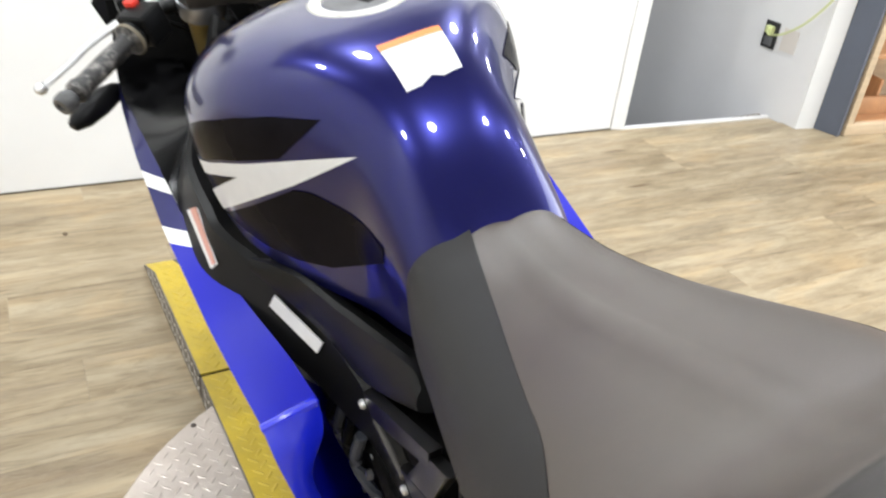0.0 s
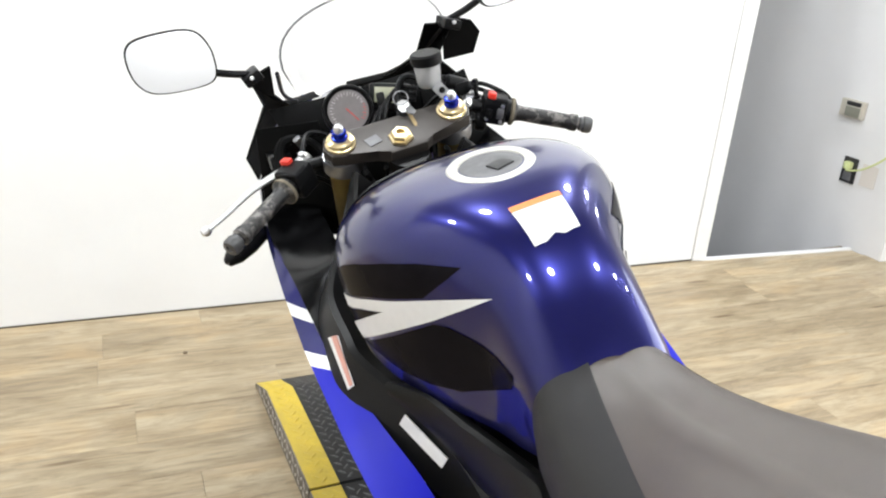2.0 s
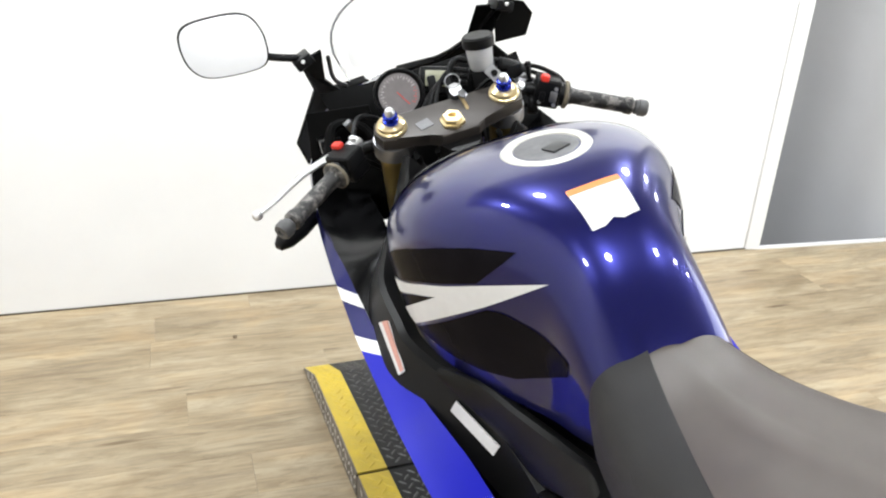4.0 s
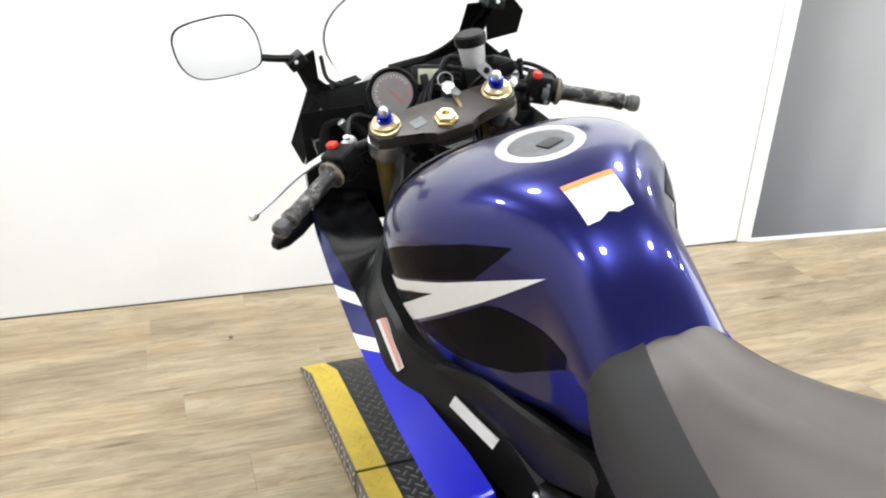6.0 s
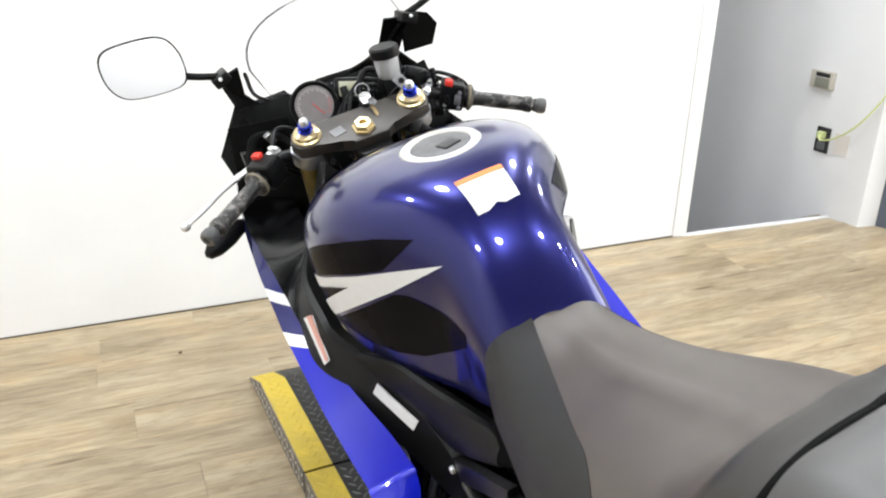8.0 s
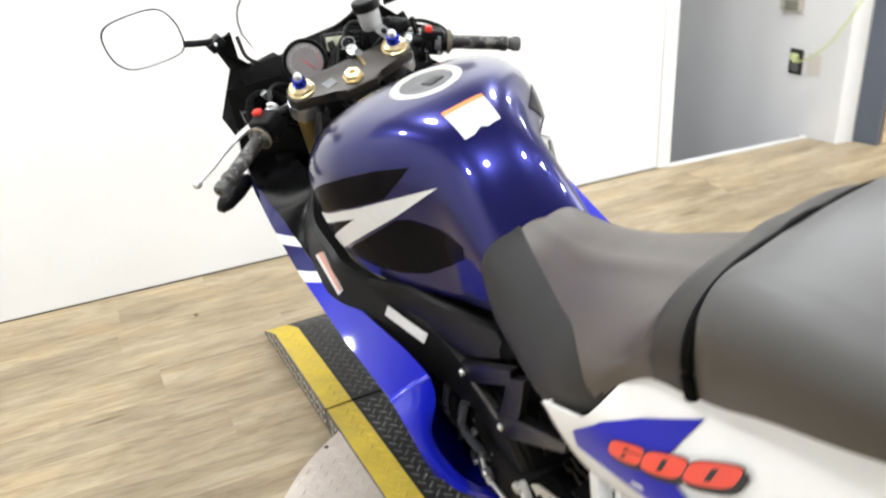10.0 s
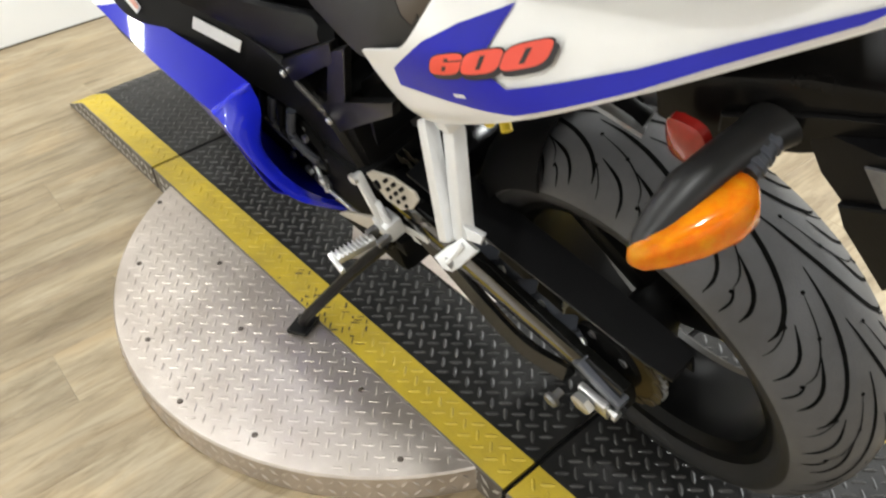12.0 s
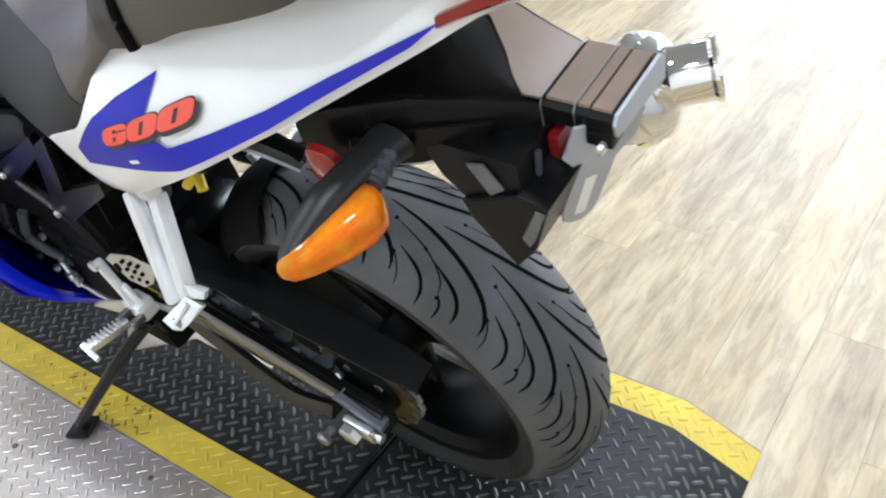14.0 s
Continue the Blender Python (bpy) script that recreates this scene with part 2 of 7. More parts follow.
M_YOKE = mat("brown_grey_anodised_yoke", (0.045, 0.038, 0.033), 0.42, metal=0.3, vary=0.2, scale=30)
M_WORNTAN = mat("worn_tan_rubber", (0.20, 0.17, 0.12), 0.8, vary=0.5, scale=60)
M_GOLD = mat("gold_anodised_metal", (0.46, 0.34, 0.12), 0.3, metal=0.9, vary=0.2, scale=20)
M_SPROCKET = mat("dull_oily_gold", (0.13, 0.095, 0.035), 0.45, metal=0.7, vary=0.5, scale=30)
M_GOLDNUT = mat("pale_gold_nut", (0.74, 0.60, 0.34), 0.28, metal=0.9, vary=0.15, scale=30)
M_BLUEANOD = mat("blue_anodised_adjuster", (0.02, 0.04, 0.42), 0.25, metal=0.9)
M_ALU = mat("brushed_aluminium", (0.75, 0.75, 0.75), 0.33, metal=0.9, vary=0.12, scale=40, bump=0.08, bump_scale=400)
M_CASTALU = mat("cast_silver_aluminium", (0.80, 0.80, 0.80), 0.36, metal=0.35, vary=0.1, scale=30, bump=0.15, bump_scale=500)
M_HEEL = mat("beige_grey_anodised_plate", (0.50, 0.46, 0.39), 0.45, metal=0.25, vary=0.12, scale=40)
M_ARM = mat("gloss_black_arm_paint", (0.006, 0.006, 0.0055), 0.14, vary=0.2, scale=30, spec=0.5, coat=0.6, coat_rough=0.05)
M_SIDEWALL = mat("black_tyre_sidewall", (0.022, 0.022, 0.023), 0.55, vary=0.2, scale=25, spec=0.25)
M_GREYPLATE = mat("pale_grey_steel", (0.42, 0.44, 0.48), 0.45, metal=0.3, vary=0.1, scale=30)
M_CHROME = mat("polished_chrome", (0.86, 0.85, 0.83), 0.06, metal=1.0)
M_GREYCAST = mat("blue_grey_casting", (0.055, 0.060, 0.075), 0.5, metal=0.2, vary=0.2, scale=40)
M_AXLE = mat("dull_blue_grey_metal", (0.15, 0.16, 0.19), 0.42, metal=0.5, vary=0.2, scale=40)
M_STEEL = mat("grey_steel", (0.30, 0.30, 0.31), 0.4, metal=0.9, vary=0.2, scale=40)
M_RED = mat("red_switch_plastic", (0.65, 0.035, 0.02), 0.4)
M_REDLENS = mat("red_lens", (0.26, 0.012, 0.009), 0.16, coat=0.4, vary=0.35, scale=55)
M_FADED = mat("faded_black_plastic", (0.016, 0.0155, 0.0155), 0.42, vary=0.4, scale=25, spec=0.3)
M_AMBER = mat("amber_lens", (1.0, 0.155, 0.002), 0.16, coat=0.3, scale=60, color2=(1.0, 0.42, 0.015), spec=0.3)
M_AMBER.node_tree.nodes["Principled BSDF"].inputs["IOR"].default_value = 1.2
M_AMBER.node_tree.nodes["Principled BSDF"].inputs["Transmission Weight"].default_value = 0.55
M_AMBER.node_tree.nodes["Principled BSDF"].inputs["Subsurface Weight"].default_value = 0.2
M_AMBER.node_tree.nodes["Principled BSDF"].inputs["Subsurface Radius"].default_value = (0.02, 0.006, 0.001)
M_BULB = mat("pale_yellow_reflector", (1.0, 0.80, 0.30), 0.3)
M_NUMBER = mat("red_orange_vinyl_numerals", (0.72, 0.075, 0.045), 0.4)
M_NUMSHADE = mat("black_vinyl_shadow", (0.02, 0.018, 0.02), 0.4)
M_STICKER = mat("white_paper_sticker", (0.74, 0.73, 0.72), 0.5, vary=0.08, scale=90)
M_LABELORANGE = mat("orange_print", (0.75, 0.22, 0.05), 0.5)
M_LABELPINK = mat("faded_red_print", (0.62, 0.32, 0.26), 0.5)
M_SCREEN = glass_material("clear_windscreen", (0.94, 0.945, 0.95))
M_RESV = mat("cloudy_reservoir_plastic", (0.56, 0.56, 0.57), 0.25, vary=0.1, scale=50)
M_RESV.node_tree.nodes["Principled BSDF"].inputs["Transmission Weight"].default_value = 0.5
M_MIRROR = mat("mirror_glass", (0.92, 0.92, 0.92), 0.0, metal=1.0)
M_DIAL = mat("dial_face", (0.20, 0.18, 0.18), 0.40, coat=0.5, vary=0.2, scale=60)
M_DIALMARK = mat("dial_white_print", (0.6, 0.58, 0.56), 0.4)
M_LCD = mat("lcd_olive", (0.42, 0.42, 0.30), 0.25)
M_CHAIN = mat("chain_steel", (0.20, 0.17, 0.12), 0.4, metal=0.9, vary=0.3, scale=60)
M_OUTLET = mat("black_outlet", (0.02, 0.02, 0.02), 0.4)
M_BEIGE = mat("beige_plastic", (0.52, 0.49, 0.42), 0.5)
M_GREYGREEN = mat("grey_green_display", (0.22, 0.22, 0.18), 0.4)
M_CORD = mat("yellow_green_cord", (0.58, 0.63, 0.30), 0.5)
M_TAPE = mat("pale_tape", (0.70, 0.66, 0.62), 0.6)
M_YELLOWPLASTIC = mat("yellow_connector", (0.75, 0.55, 0.03), 0.5)


# ---- mesh helpers ----
def link(name, bm, material, parent=None, label="", sharp=35, smooth=True):
    bmesh.ops.recalc_face_normals(bm, faces=bm.faces)
    me = bpy.data.meshes.new(name)
    bm.to_mesh(me)
    bm.free()
    if smooth:
        me.shade_smooth()
        me.set_sharp_from_angle(angle=radians(sharp))
    me.materials.append(material)
    ob = new(name, me)
    if parent:
        ob.parent = parent
    if label:
        ob["label"] = label
    return ob


def part(name, bm, material, parent, label="", sharp=35):
    return link(name, bm, material, parent, label, sharp)


def empty(name, m, label, category, group="", kind=""):
    ob = new(name)
    ob.matrix_world = m
    return tagged(ob, label, category, group, kind)


def join(*bms):
    out = bmesh.new()
    for b in bms:
        me = bpy.data.meshes.new("scratch")
        b.to_mesh(me)
        b.free()
        out.from_mesh(me)
        bpy.data.meshes.remove(me)
    return out


def box(x0, x1, y0, y1, z0, z1, bevel=0.0, seg=2):
    bm = bmesh.new()
    bmesh.ops.create_cube(bm, size=1)
    for v in bm.verts:
        v.co = Vector((x0 + (x1 - x0) * (v.co.x + 0.5), y0 + (y1 - y0) * (v.co.y + 0.5), z0 + (z1 - z0) * (v.co.z + 0.5)))
    if bevel:
        bmesh.ops.bevel(bm, geom=bm.edges[:], offset=bevel, segments=seg, affect="EDGES", profile=0.6)
    return bm


def moved(bm, m):
    bmesh.ops.transform(bm, matrix=m, verts=bm.verts)
    return bm


def prism(outline, depth, m=None, bevel=0.0, seg=2):
    """Outline in local x, y; extruded from z = 0 to depth."""
    bm = bmesh.new()
    low = [bm.verts.new((x, y, 0)) for x, y in outline]
    high = [bm.verts.new((x, y, depth)) for x, y in outline]
    n = len(outline)
    bm.faces.new(low[::-1])
    bm.faces.new(high)
    for i in range(n):
        bm.faces.new((low[i], low[(i + 1) % n], high[(i + 1) % n], high[i]))
    if bevel:
        edges = [e for e in bm.edges if abs(e.verts[0].co.z - e.verts[1].co.z) < 1e-6]
        bmesh.ops.bevel(bm, geom=edges, offset=bevel, segments=seg, affect="EDGES", profile=0.6)
    if m is not None:
        moved(bm, m)
    return bm


def loft(loops, closed=True, caps=True):
    bm = bmesh.new()
    rows = [[bm.verts.new(p) for p in loop] for loop in loops]
    n = len(rows[0])
    for a, b in zip(rows, rows[1:]):
        for i in range(n if closed else n - 1):
            j = (i + 1) % n
            bm.faces.new((a[i], a[j], b[j], b[i]))
    if caps and closed:
        bm.faces.new(rows[0][::-1])
        bm.faces.new(rows[-1])
    return bm


def thick(bm, t):
    """Give an open sheet a thickness t (both sides kept)."""
    bmesh.ops.recalc_face_normals(bm, faces=bm.faces)
    bmesh.ops.solidify(bm, geom=bm.faces[:], thickness=t)
    return bm


def spline(points, n):
    """n + 1 points on a Catmull-Rom curve through the given ones."""
    p = [Vector(q) for q in points]
    p = [2 * p[0] - p[1]] + p + [2 * p[-1] - p[-2]]
    out = []
    for k in range(n + 1):
        u = k / n * (len(p) - 3)
        i = min(int(u), len(p) - 4)
        t = u - i
        a, b, c, d = p[i:i + 4]
        out.append(0.5 * (2 * b + (c - a) * t + (2 * a - 5 * b + 4 * c - d) * t * t + (3 * b - a - 3 * c + d) * t ** 3))
    return out


def tube(points, radius, n=None, sides=10, flat=1.0, taper=1.0):
    pts = spline(points, n) if n else [Vector(p) for p in points]
    loops = []
    up = Vector((0, 0, 1))
    for i, p in enumerate(pts):
        d = (pts[min(i + 1, len(pts) - 1)] - pts[max(i - 1, 0)]).normalized()
        s = d.cross(up)
        if s.length < 0.1:
            s = d.cross(Vector((0, 1, 0)))
        s.normalize()
        w = s.cross(d).normalized()
        r = radius * (1 + (taper - 1) * i / (len(pts) - 1))
        loops.append([p + r * (s * math.cos(a) + w * flat * math.sin(a)) for a in [2 * math.pi * k / sides for k in range(sides)]])
    return loft(loops)


def turned(profile, start, axis, sides=28):
    """Profile rows (distance along the axis, radius), turned about the axis from start."""
    d = Vector(axis).normalized()
    s = d.cross(Vector((0, 0, 1)) if abs(d.z) < 0.9 else Vector((1, 0, 0))).normalized()
    w = d.cross(s)
    p0 = Vector(start)
    return loft([[p0 + d * h + max(r, 1e-4) * (s * math.cos(a) + w * math.sin(a)) for a in [2 * math.pi * k / sides for k in range(sides)]]
                 for h, r in profile])


def bar(a, b, width, thickness, side, bevel=0.002):
    """A flat bar from a to b; its width lies square to side."""
    a, b, s = Vector(a), Vector(b), Vector(side).normalized()
    d = (b - a).normalized()
    w = d.cross(s).normalized()
    s = w.cross(d).normalized()
    m = Matrix(((d.x, w.x, s.x, a.x), (d.y, w.y, s.y, a.y), (d.z, w.z, s.z, a.z), (0, 0, 0, 1)))
    return moved(box(0, (b - a).length, -width / 2, width / 2, -thickness / 2, thickness / 2, bevel), m)


def plane_outline(points, thickness, bevel=0.0, seg=1):
    """A plate from 3D points that lie about in one plane."""
    p = [Vector(q) for q in points]
    c = sum(p, Vector()) / len(p)
    n = Vector()
    for i in range(len(p)):
        n += (p[i] - c).cross(p[(i + 1) % len(p)] - c)
    n.normalize()
    u = (p[1] - p[0]).normalized()
    v = n.cross(u).normalized()
    u = v.cross(n)
    m = Matrix(((u.x, v.x, n.x, c.x), (u.y, v.y, n.y, c.y), (u.z, v.z, n.z, c.z), (0, 0, 0, 1)))
    return prism([((q - c).dot(u), (q - c).dot(v)) for q in p], thickness, m @ pose(0, 0, -thickness / 2), bevel, seg)


# ---- room ----
def setting(name, bm, material, label, category, parent=None):
    return tagged(link(name, bm, material, parent), label, category, kind="structure")


def wall_y(x):
    return 2.423 - 0.040 * x


def slab(x0, y0, x1, y1, deep, z0, z1, material, name, label, category="wall"):
    """An upright slab whose front runs from (x0, y0) to (x1, y1), its thickness behind it."""
    d = Vector((x1 - x0, y1 - y0, 0))
    m = pose(x0, y0, 0, 0, 0, math.degrees(math.atan2(d.y, d.x)))
    return setting(name, moved(box(0, d.length, 0, deep, z0, z1), m), material, label, category)


slab(ROOM_W, wall_y(ROOM_W), 1.70, wall_y(1.70), 0.12, 0, 2.35, M_WALL, "wall_north", "plain white painted showroom wall behind the motorcycle")
# unseen upper band, added dark so the wall throws back less light
slab(ROOM_W, wall_y(ROOM_W), 1.70, wall_y(1.70), 0.12, 2.35, CEIL, M_CEIL, "wall_north_upper", "unseen dark grey band above the white wall, lowers the fill light")
slab(1.70, 2.350, 1.757, 2.332, 0.14, 0, 2.74, M_TRIM, "trim", "white door casing at the edge of the opening", "door trim")
slab(1.70, 2.352, 2.60, 2.30, 0.12, 2.74, CEIL, M_CEIL, "wall_header", "dark grey wall above the stair opening")
slab(1.757, 2.334, 2.572, 2.258, 0.022, -0.03, 0.007, M_TRIM, "threshold", "narrow white nosing strip along the stairwell edge", "trim")
slab(ROOM_W, wall_y(ROOM_W) - 0.005, 1.70, wall_y(1.70) - 0.005, 0.005, 0, 0.004, M_WORN, "trim", "thin dark joint between floor and white wall", "trim")
setting("wall_stair_back", box(1.5, 3.2, 4.60, 4.70, -2.4, CEIL), M_GREYWALL, "grey painted stairwell wall", "wall")
setting("wall_stair_side", box(2.585, 2.68, 2.118, 4.60, -2.4, CEIL), M_GREYWALL, "light grey side wall with outlet and thermostat", "wall")
setting("wall_stair_west", box(1.62, 1.70, 2.50, 4.60, -2.4, CEIL), M_GREYWALL, "grey wall at the side of the stairwell", "wall")
setting("stairwell_floor", box(1.62, 2.7, 2.37, 4.60, -2.45, -2.4), M_SUB, "dark stairwell bottom", "floor")
setting("wall_stair_front", box(1.62, 2.585, 2.365, 2.375, -2.4, -0.045), M_GREYWALL, "grey stairwell wall below the floor edge", "wall")
slab(2.583, 2.116, 2.684, 2.098, 0.018, 0, CEIL, M_TRIM, "trim", "white corner board beside the stairwell", "trim")
slab(2.688, 2.42, 4.6, 2.32, 0.1, 0, CEIL, M_SLATE, "wall_slate", "slate blue painted wall")
slab(2.686, 2.098, 2.712, 1.99, 0.03, 0, CEIL, M_SLATE, "column", "slate blue painted column beside the white corner board", "column")
setting("wall_west", box(ROOM_W - 0.12, ROOM_W, ROOM_S, 2.62, 0, CEIL), M_WALL, "plain white side wall", "wall")
setting("wall_south", box(ROOM_W, ROOM_E, ROOM_S - 0.12, ROOM_S, 0, CEIL), M_GREYROOM, "plain mid grey rear wall", "wall")
setting("wall_east_low", box(ROOM_E, ROOM_E + 0.12, ROOM_S, 2.45, 0, 0.4), M_WALL, "white wall below the window", "wall")
setting("wall_east_high", box(ROOM_E, ROOM_E + 0.12, ROOM_S, 2.45, 2.7, CEIL), M_WALL, "white wall above the window", "wall")
setting("wall_east_side", box(ROOM_E, ROOM_E + 0.12, 1.1, 2.45, 0.4, 2.7), M_WALL, "white wall beside the window", "wall")
setting("wall_east_end", box(ROOM_E, ROOM_E + 0.12, ROOM_S, -3.1, 0.4, 2.7), M_WALL, "white wall beside the window", "wall")
setting("ceiling", box(ROOM_W - 0.12, ROOM_E + 0.12, ROOM_S - 0.12, 4.7, CEIL, CEIL + 0.1), M_CEIL, "plain dark grey ceiling with recessed lamps", "ceiling")
FLOOR = setting("floor", box(ROOM_W, ROOM_E, ROOM_S, 2.33, -0.1, -0.008), M_SUB, "light oak vinyl plank floor", "floor")

ring = turned([(0, 0.105), (0.03, 0.125), (0.034, 0.125), (0.034, 0.104), (0.03, 0.10)], (0, 0, -0.034), (0, 0, 1))
first = tagged(link("ceiling_spotlight", ring, M_TRIM), "round recessed ceiling spotlight with white rim, rear row added", "ceiling light", "ceiling spotlights")
for k, (lx, ly) in enumerate(LAMPS):
    if k == 0:
        first.matrix_world = pose(lx, ly, CEIL)
    else:
        copy_thing(first, pose(lx, ly, CEIL))

# things on the far walls
outlet = empty("power_outlet", pose(2.583, 2.39, 0.35), "black double power outlet with a cord plugged in", "outlet")
part("cover_plate", box(-0.008, 0, -0.038, 0.038, -0.06, 0.06, 0.003), M_OUTLET, outlet)
part("socket", box(-0.014, -0.008, -0.022, 0.022, -0.048, -0.008, 0.003), M_STEEL, outlet, "grey socket face")
part("plug", box(-0.035, -0.008, -0.02, 0.016, 0.008, 0.042, 0.006), M_CORD, outlet, "yellow-green plug")
cord = tagged(link("extension_cord", tube([(2.55, 2.39, 0.375), (2.53, 2.36, 0.36), (2.53, 2.28, 0.39), (2.54, 2.19, 0.47), (2.56, 2.11, 0.60), (2.60, 2.06, 0.76), (2.64, 2.03, 0.95)], 0.005, 40, 6), M_CORD),
              "thin yellow-green extension cord hanging from the outlet", "cord")
thermo = empty("wall_thermostat", pose(2.583, 2.447, 0.625), "beige wall thermostat with a grey display", "thermostat")
part("body", box(-0.025, 0, -0.062, 0.062, -0.04, 0.04, 0.004), M_BEIGE, thermo)
part("display", box(-0.028, -0.024, -0.048, 0.030, -0.034, 0.010, 0.001), M_GREYGREEN, thermo, "grey display")
part("slot", box(-0.028, -0.024, -0.048, 0.030, 0.016, 0.034, 0.001), M_OUTLET, thermo, "dark slot")
tagged(link("tape_patch", box(2.5805, 2.5835, 2.245, 2.325, 0.30, 0.40), M_TAPE), "pale patch of tape on the grey wall", "tape")

crumb = turned([(0, 0.004), (0.002, 0.007), (0.005, 0.006), (0.007, 0.002)], (-0.445, 2.144, 0.0), (0, 0, 1), 9)
tagged(link("crumb", crumb, M_SUB), "small brown crumb lying on the plank floor", "debris")
shelf = empty("wooden_rack", pose(2.752, 1.985, 0, 0, 0, -8.4), "light pine rack with orange stained boards standing by the column", "rack")
part("base_board", box(0, 0.95, 0, 0.030, 0.0, 0.055, 0.003), M_WOOD, shelf)
for x in (0.0, 0.66, 0.915):
    part("post", box(x, x + 0.035, 0.001, 0.036, 0.0555, 1.3, 0.003), M_WOOD, shelf)
part("side_panel", box(0.004, 0.022, 0.037, 0.255, 0.0, 1.3, 0.002), M_WOOD, shelf, "light pine side panel")
part("back_panel", box(0.004, 0.95, 0.256, 0.272, 0.0, 1.3, 0.002), M_WOOD, shelf, "light pine back panel")
for z in (0.020, 0.340, 0.640, 0.940):
    part("board", box(0.0225, 0.95, 0.0365, 0.2555, z, z + 0.022, 0.002), M_ORANGEWOOD, shelf, "orange stained shelf board")
part("divider", box(0.0225, 0.95, 0.135, 0.155, 0.0425, 0.125, 0.003), M_ORANGEWOOD, shelf, "orange stained low divider")
part("divider", box(0.30, 0.318, 0.156, 0.2555, 0.0425, 0.20, 0.003), M_ORANGEWOOD, shelf, "orange stained low divider")

# ---- turntable and ramp ----
TOP = 0.065
LEFT, RIGHT = -0.281, 0.300


def treads(inside, x0, x1, y0, y1, height, lift, pitch=0.0225, size=(0.0132, 0.0034, 0.0019)):
    """Raised lozenges of tread plate, turned by 45 degrees, alternately along and across."""
    long, wide, high = size
    c, s = math.cos(math.pi / 4), math.sin(math.pi / 4)
    verts, faces = [], []
    reach = int(3.0 / pitch)
    for i in range(-reach, reach):
        for j in range(-reach, reach):
            x, y = c * i * pitch - s * j * pitch, s * i * pitch + c * j * pitch
            if not (x0 + 0.012 < x < x1 - 0.012 and y0 + 0.012 < y < y1 - 0.012 and inside(x, y)):
                continue
            u = (c, s) if (i + j) % 2 else (-s, c)
            v = (-u[1], u[0])
            base = len(verts)
            for a, b, h in ((-1, 0, 0), (-0.5, -1, 0), (0.5, -1, 0), (1, 0, 0), (0.5, 1, 0), (-0.5, 1, 0), (-0.55, 0, 1), (0.55, 0, 1)):
                px, py = x + u[0] * a * long + v[0] * b * wide, y + u[1] * a * long + v[1] * b * wide
                verts.append((px, py, height(py) + lift + h * high))
            for f in ((0, 1, 6), (1, 2, 7, 6), (2, 3, 7), (3, 4, 7), (4, 5, 6, 7), (5, 0, 6)):
                faces.append([base + k for k in f])
    me = bpy.data.meshes.new("tread")
    me.from_pydata(verts, [], faces)
    me.update()
    return me


def tread_part(parent, material, *args, **kw):
    me = treads(*args, **kw)
    me.materials.append(material)
    ob = new("tread", me)
    ob.parent = parent
    ob["kind"] = "stuff"
    return ob


DISC_C, DISC_R = (0.0, 0.70), 0.604
table = empty("turntable", pose(0, 0, 0), "round aluminium tread plate turntable under the ramp", "turntable")
rim = turned([(0.0, 0.0), (0.0, DISC_R - 0.002), (0.002, DISC_R), (0.058, DISC_R), (0.0615, DISC_R - 0.003), (0.0615, 0.0)], (*DISC_C, 0), (0, 0, 1), 128)
part("disc", rim, M_ALU_PLATE, table)
tread_part(table, M_ALU_PLATE, lambda x, y: math.hypot(x - DISC_C[0], y - DISC_C[1]) < DISC_R - 0.016 and not LEFT - 0.005 < x < RIGHT + 0.005,
           -0.7, 0.7, 0, 1.4, lambda y: 0.0615, 0.0, size=(0.0108, 0.0022, 0.0009))
# lozenges round the edge band
for k in range(190):
    if k == 0:
        vb = bmesh.new()
    a = 2 * math.pi * k / 190
    for row, zz in enumerate((0.018, 0.043)):
        t = Vector((-math.sin(a), math.cos(a), 0))
        n = Vector((math.cos(a), math.sin(a), 0))
        p = Vector((DISC_C[0], DISC_C[1], zz)) + n * (DISC_R + 0.0002)
        d = (t + Vector((0, 0, 1 if (k + row) % 2 else -1))).normalized()
        w = d.cross(n)
        pts = [p - d * 0.0105, p - w * 0.003, p + d * 0.0105, p + w * 0.003]
        vs = [vb.verts.new(q) for q in pts]
        top = vb.verts.new(p + n * 0.0026)
        for q in range(4):
            vb.faces.new((vs[q], vs[(q + 1) % 4], top))
edge = part("edge_tread", vb, M_ALU_PLATE, table)
edge["kind"] = "stuff"
for k, (sx, sy) in enumerate([(-0.51, 0.466), (-0.545, 0.80), (-0.46, 1.02), (-0.33, 1.19), (-0.36, 0.26), (-0.57, 0.62), (-0.40, 0.70), (-0.335, 0.90), (-0.32, 0.42)]):
    part("screw", turned([(0, 0.006), (0.002, 0.005), (0.0022, 0.0)], (sx, sy, 0.0612), (0, 0, 1), 10), M_SCREWHEAD, table, "dark screw head")


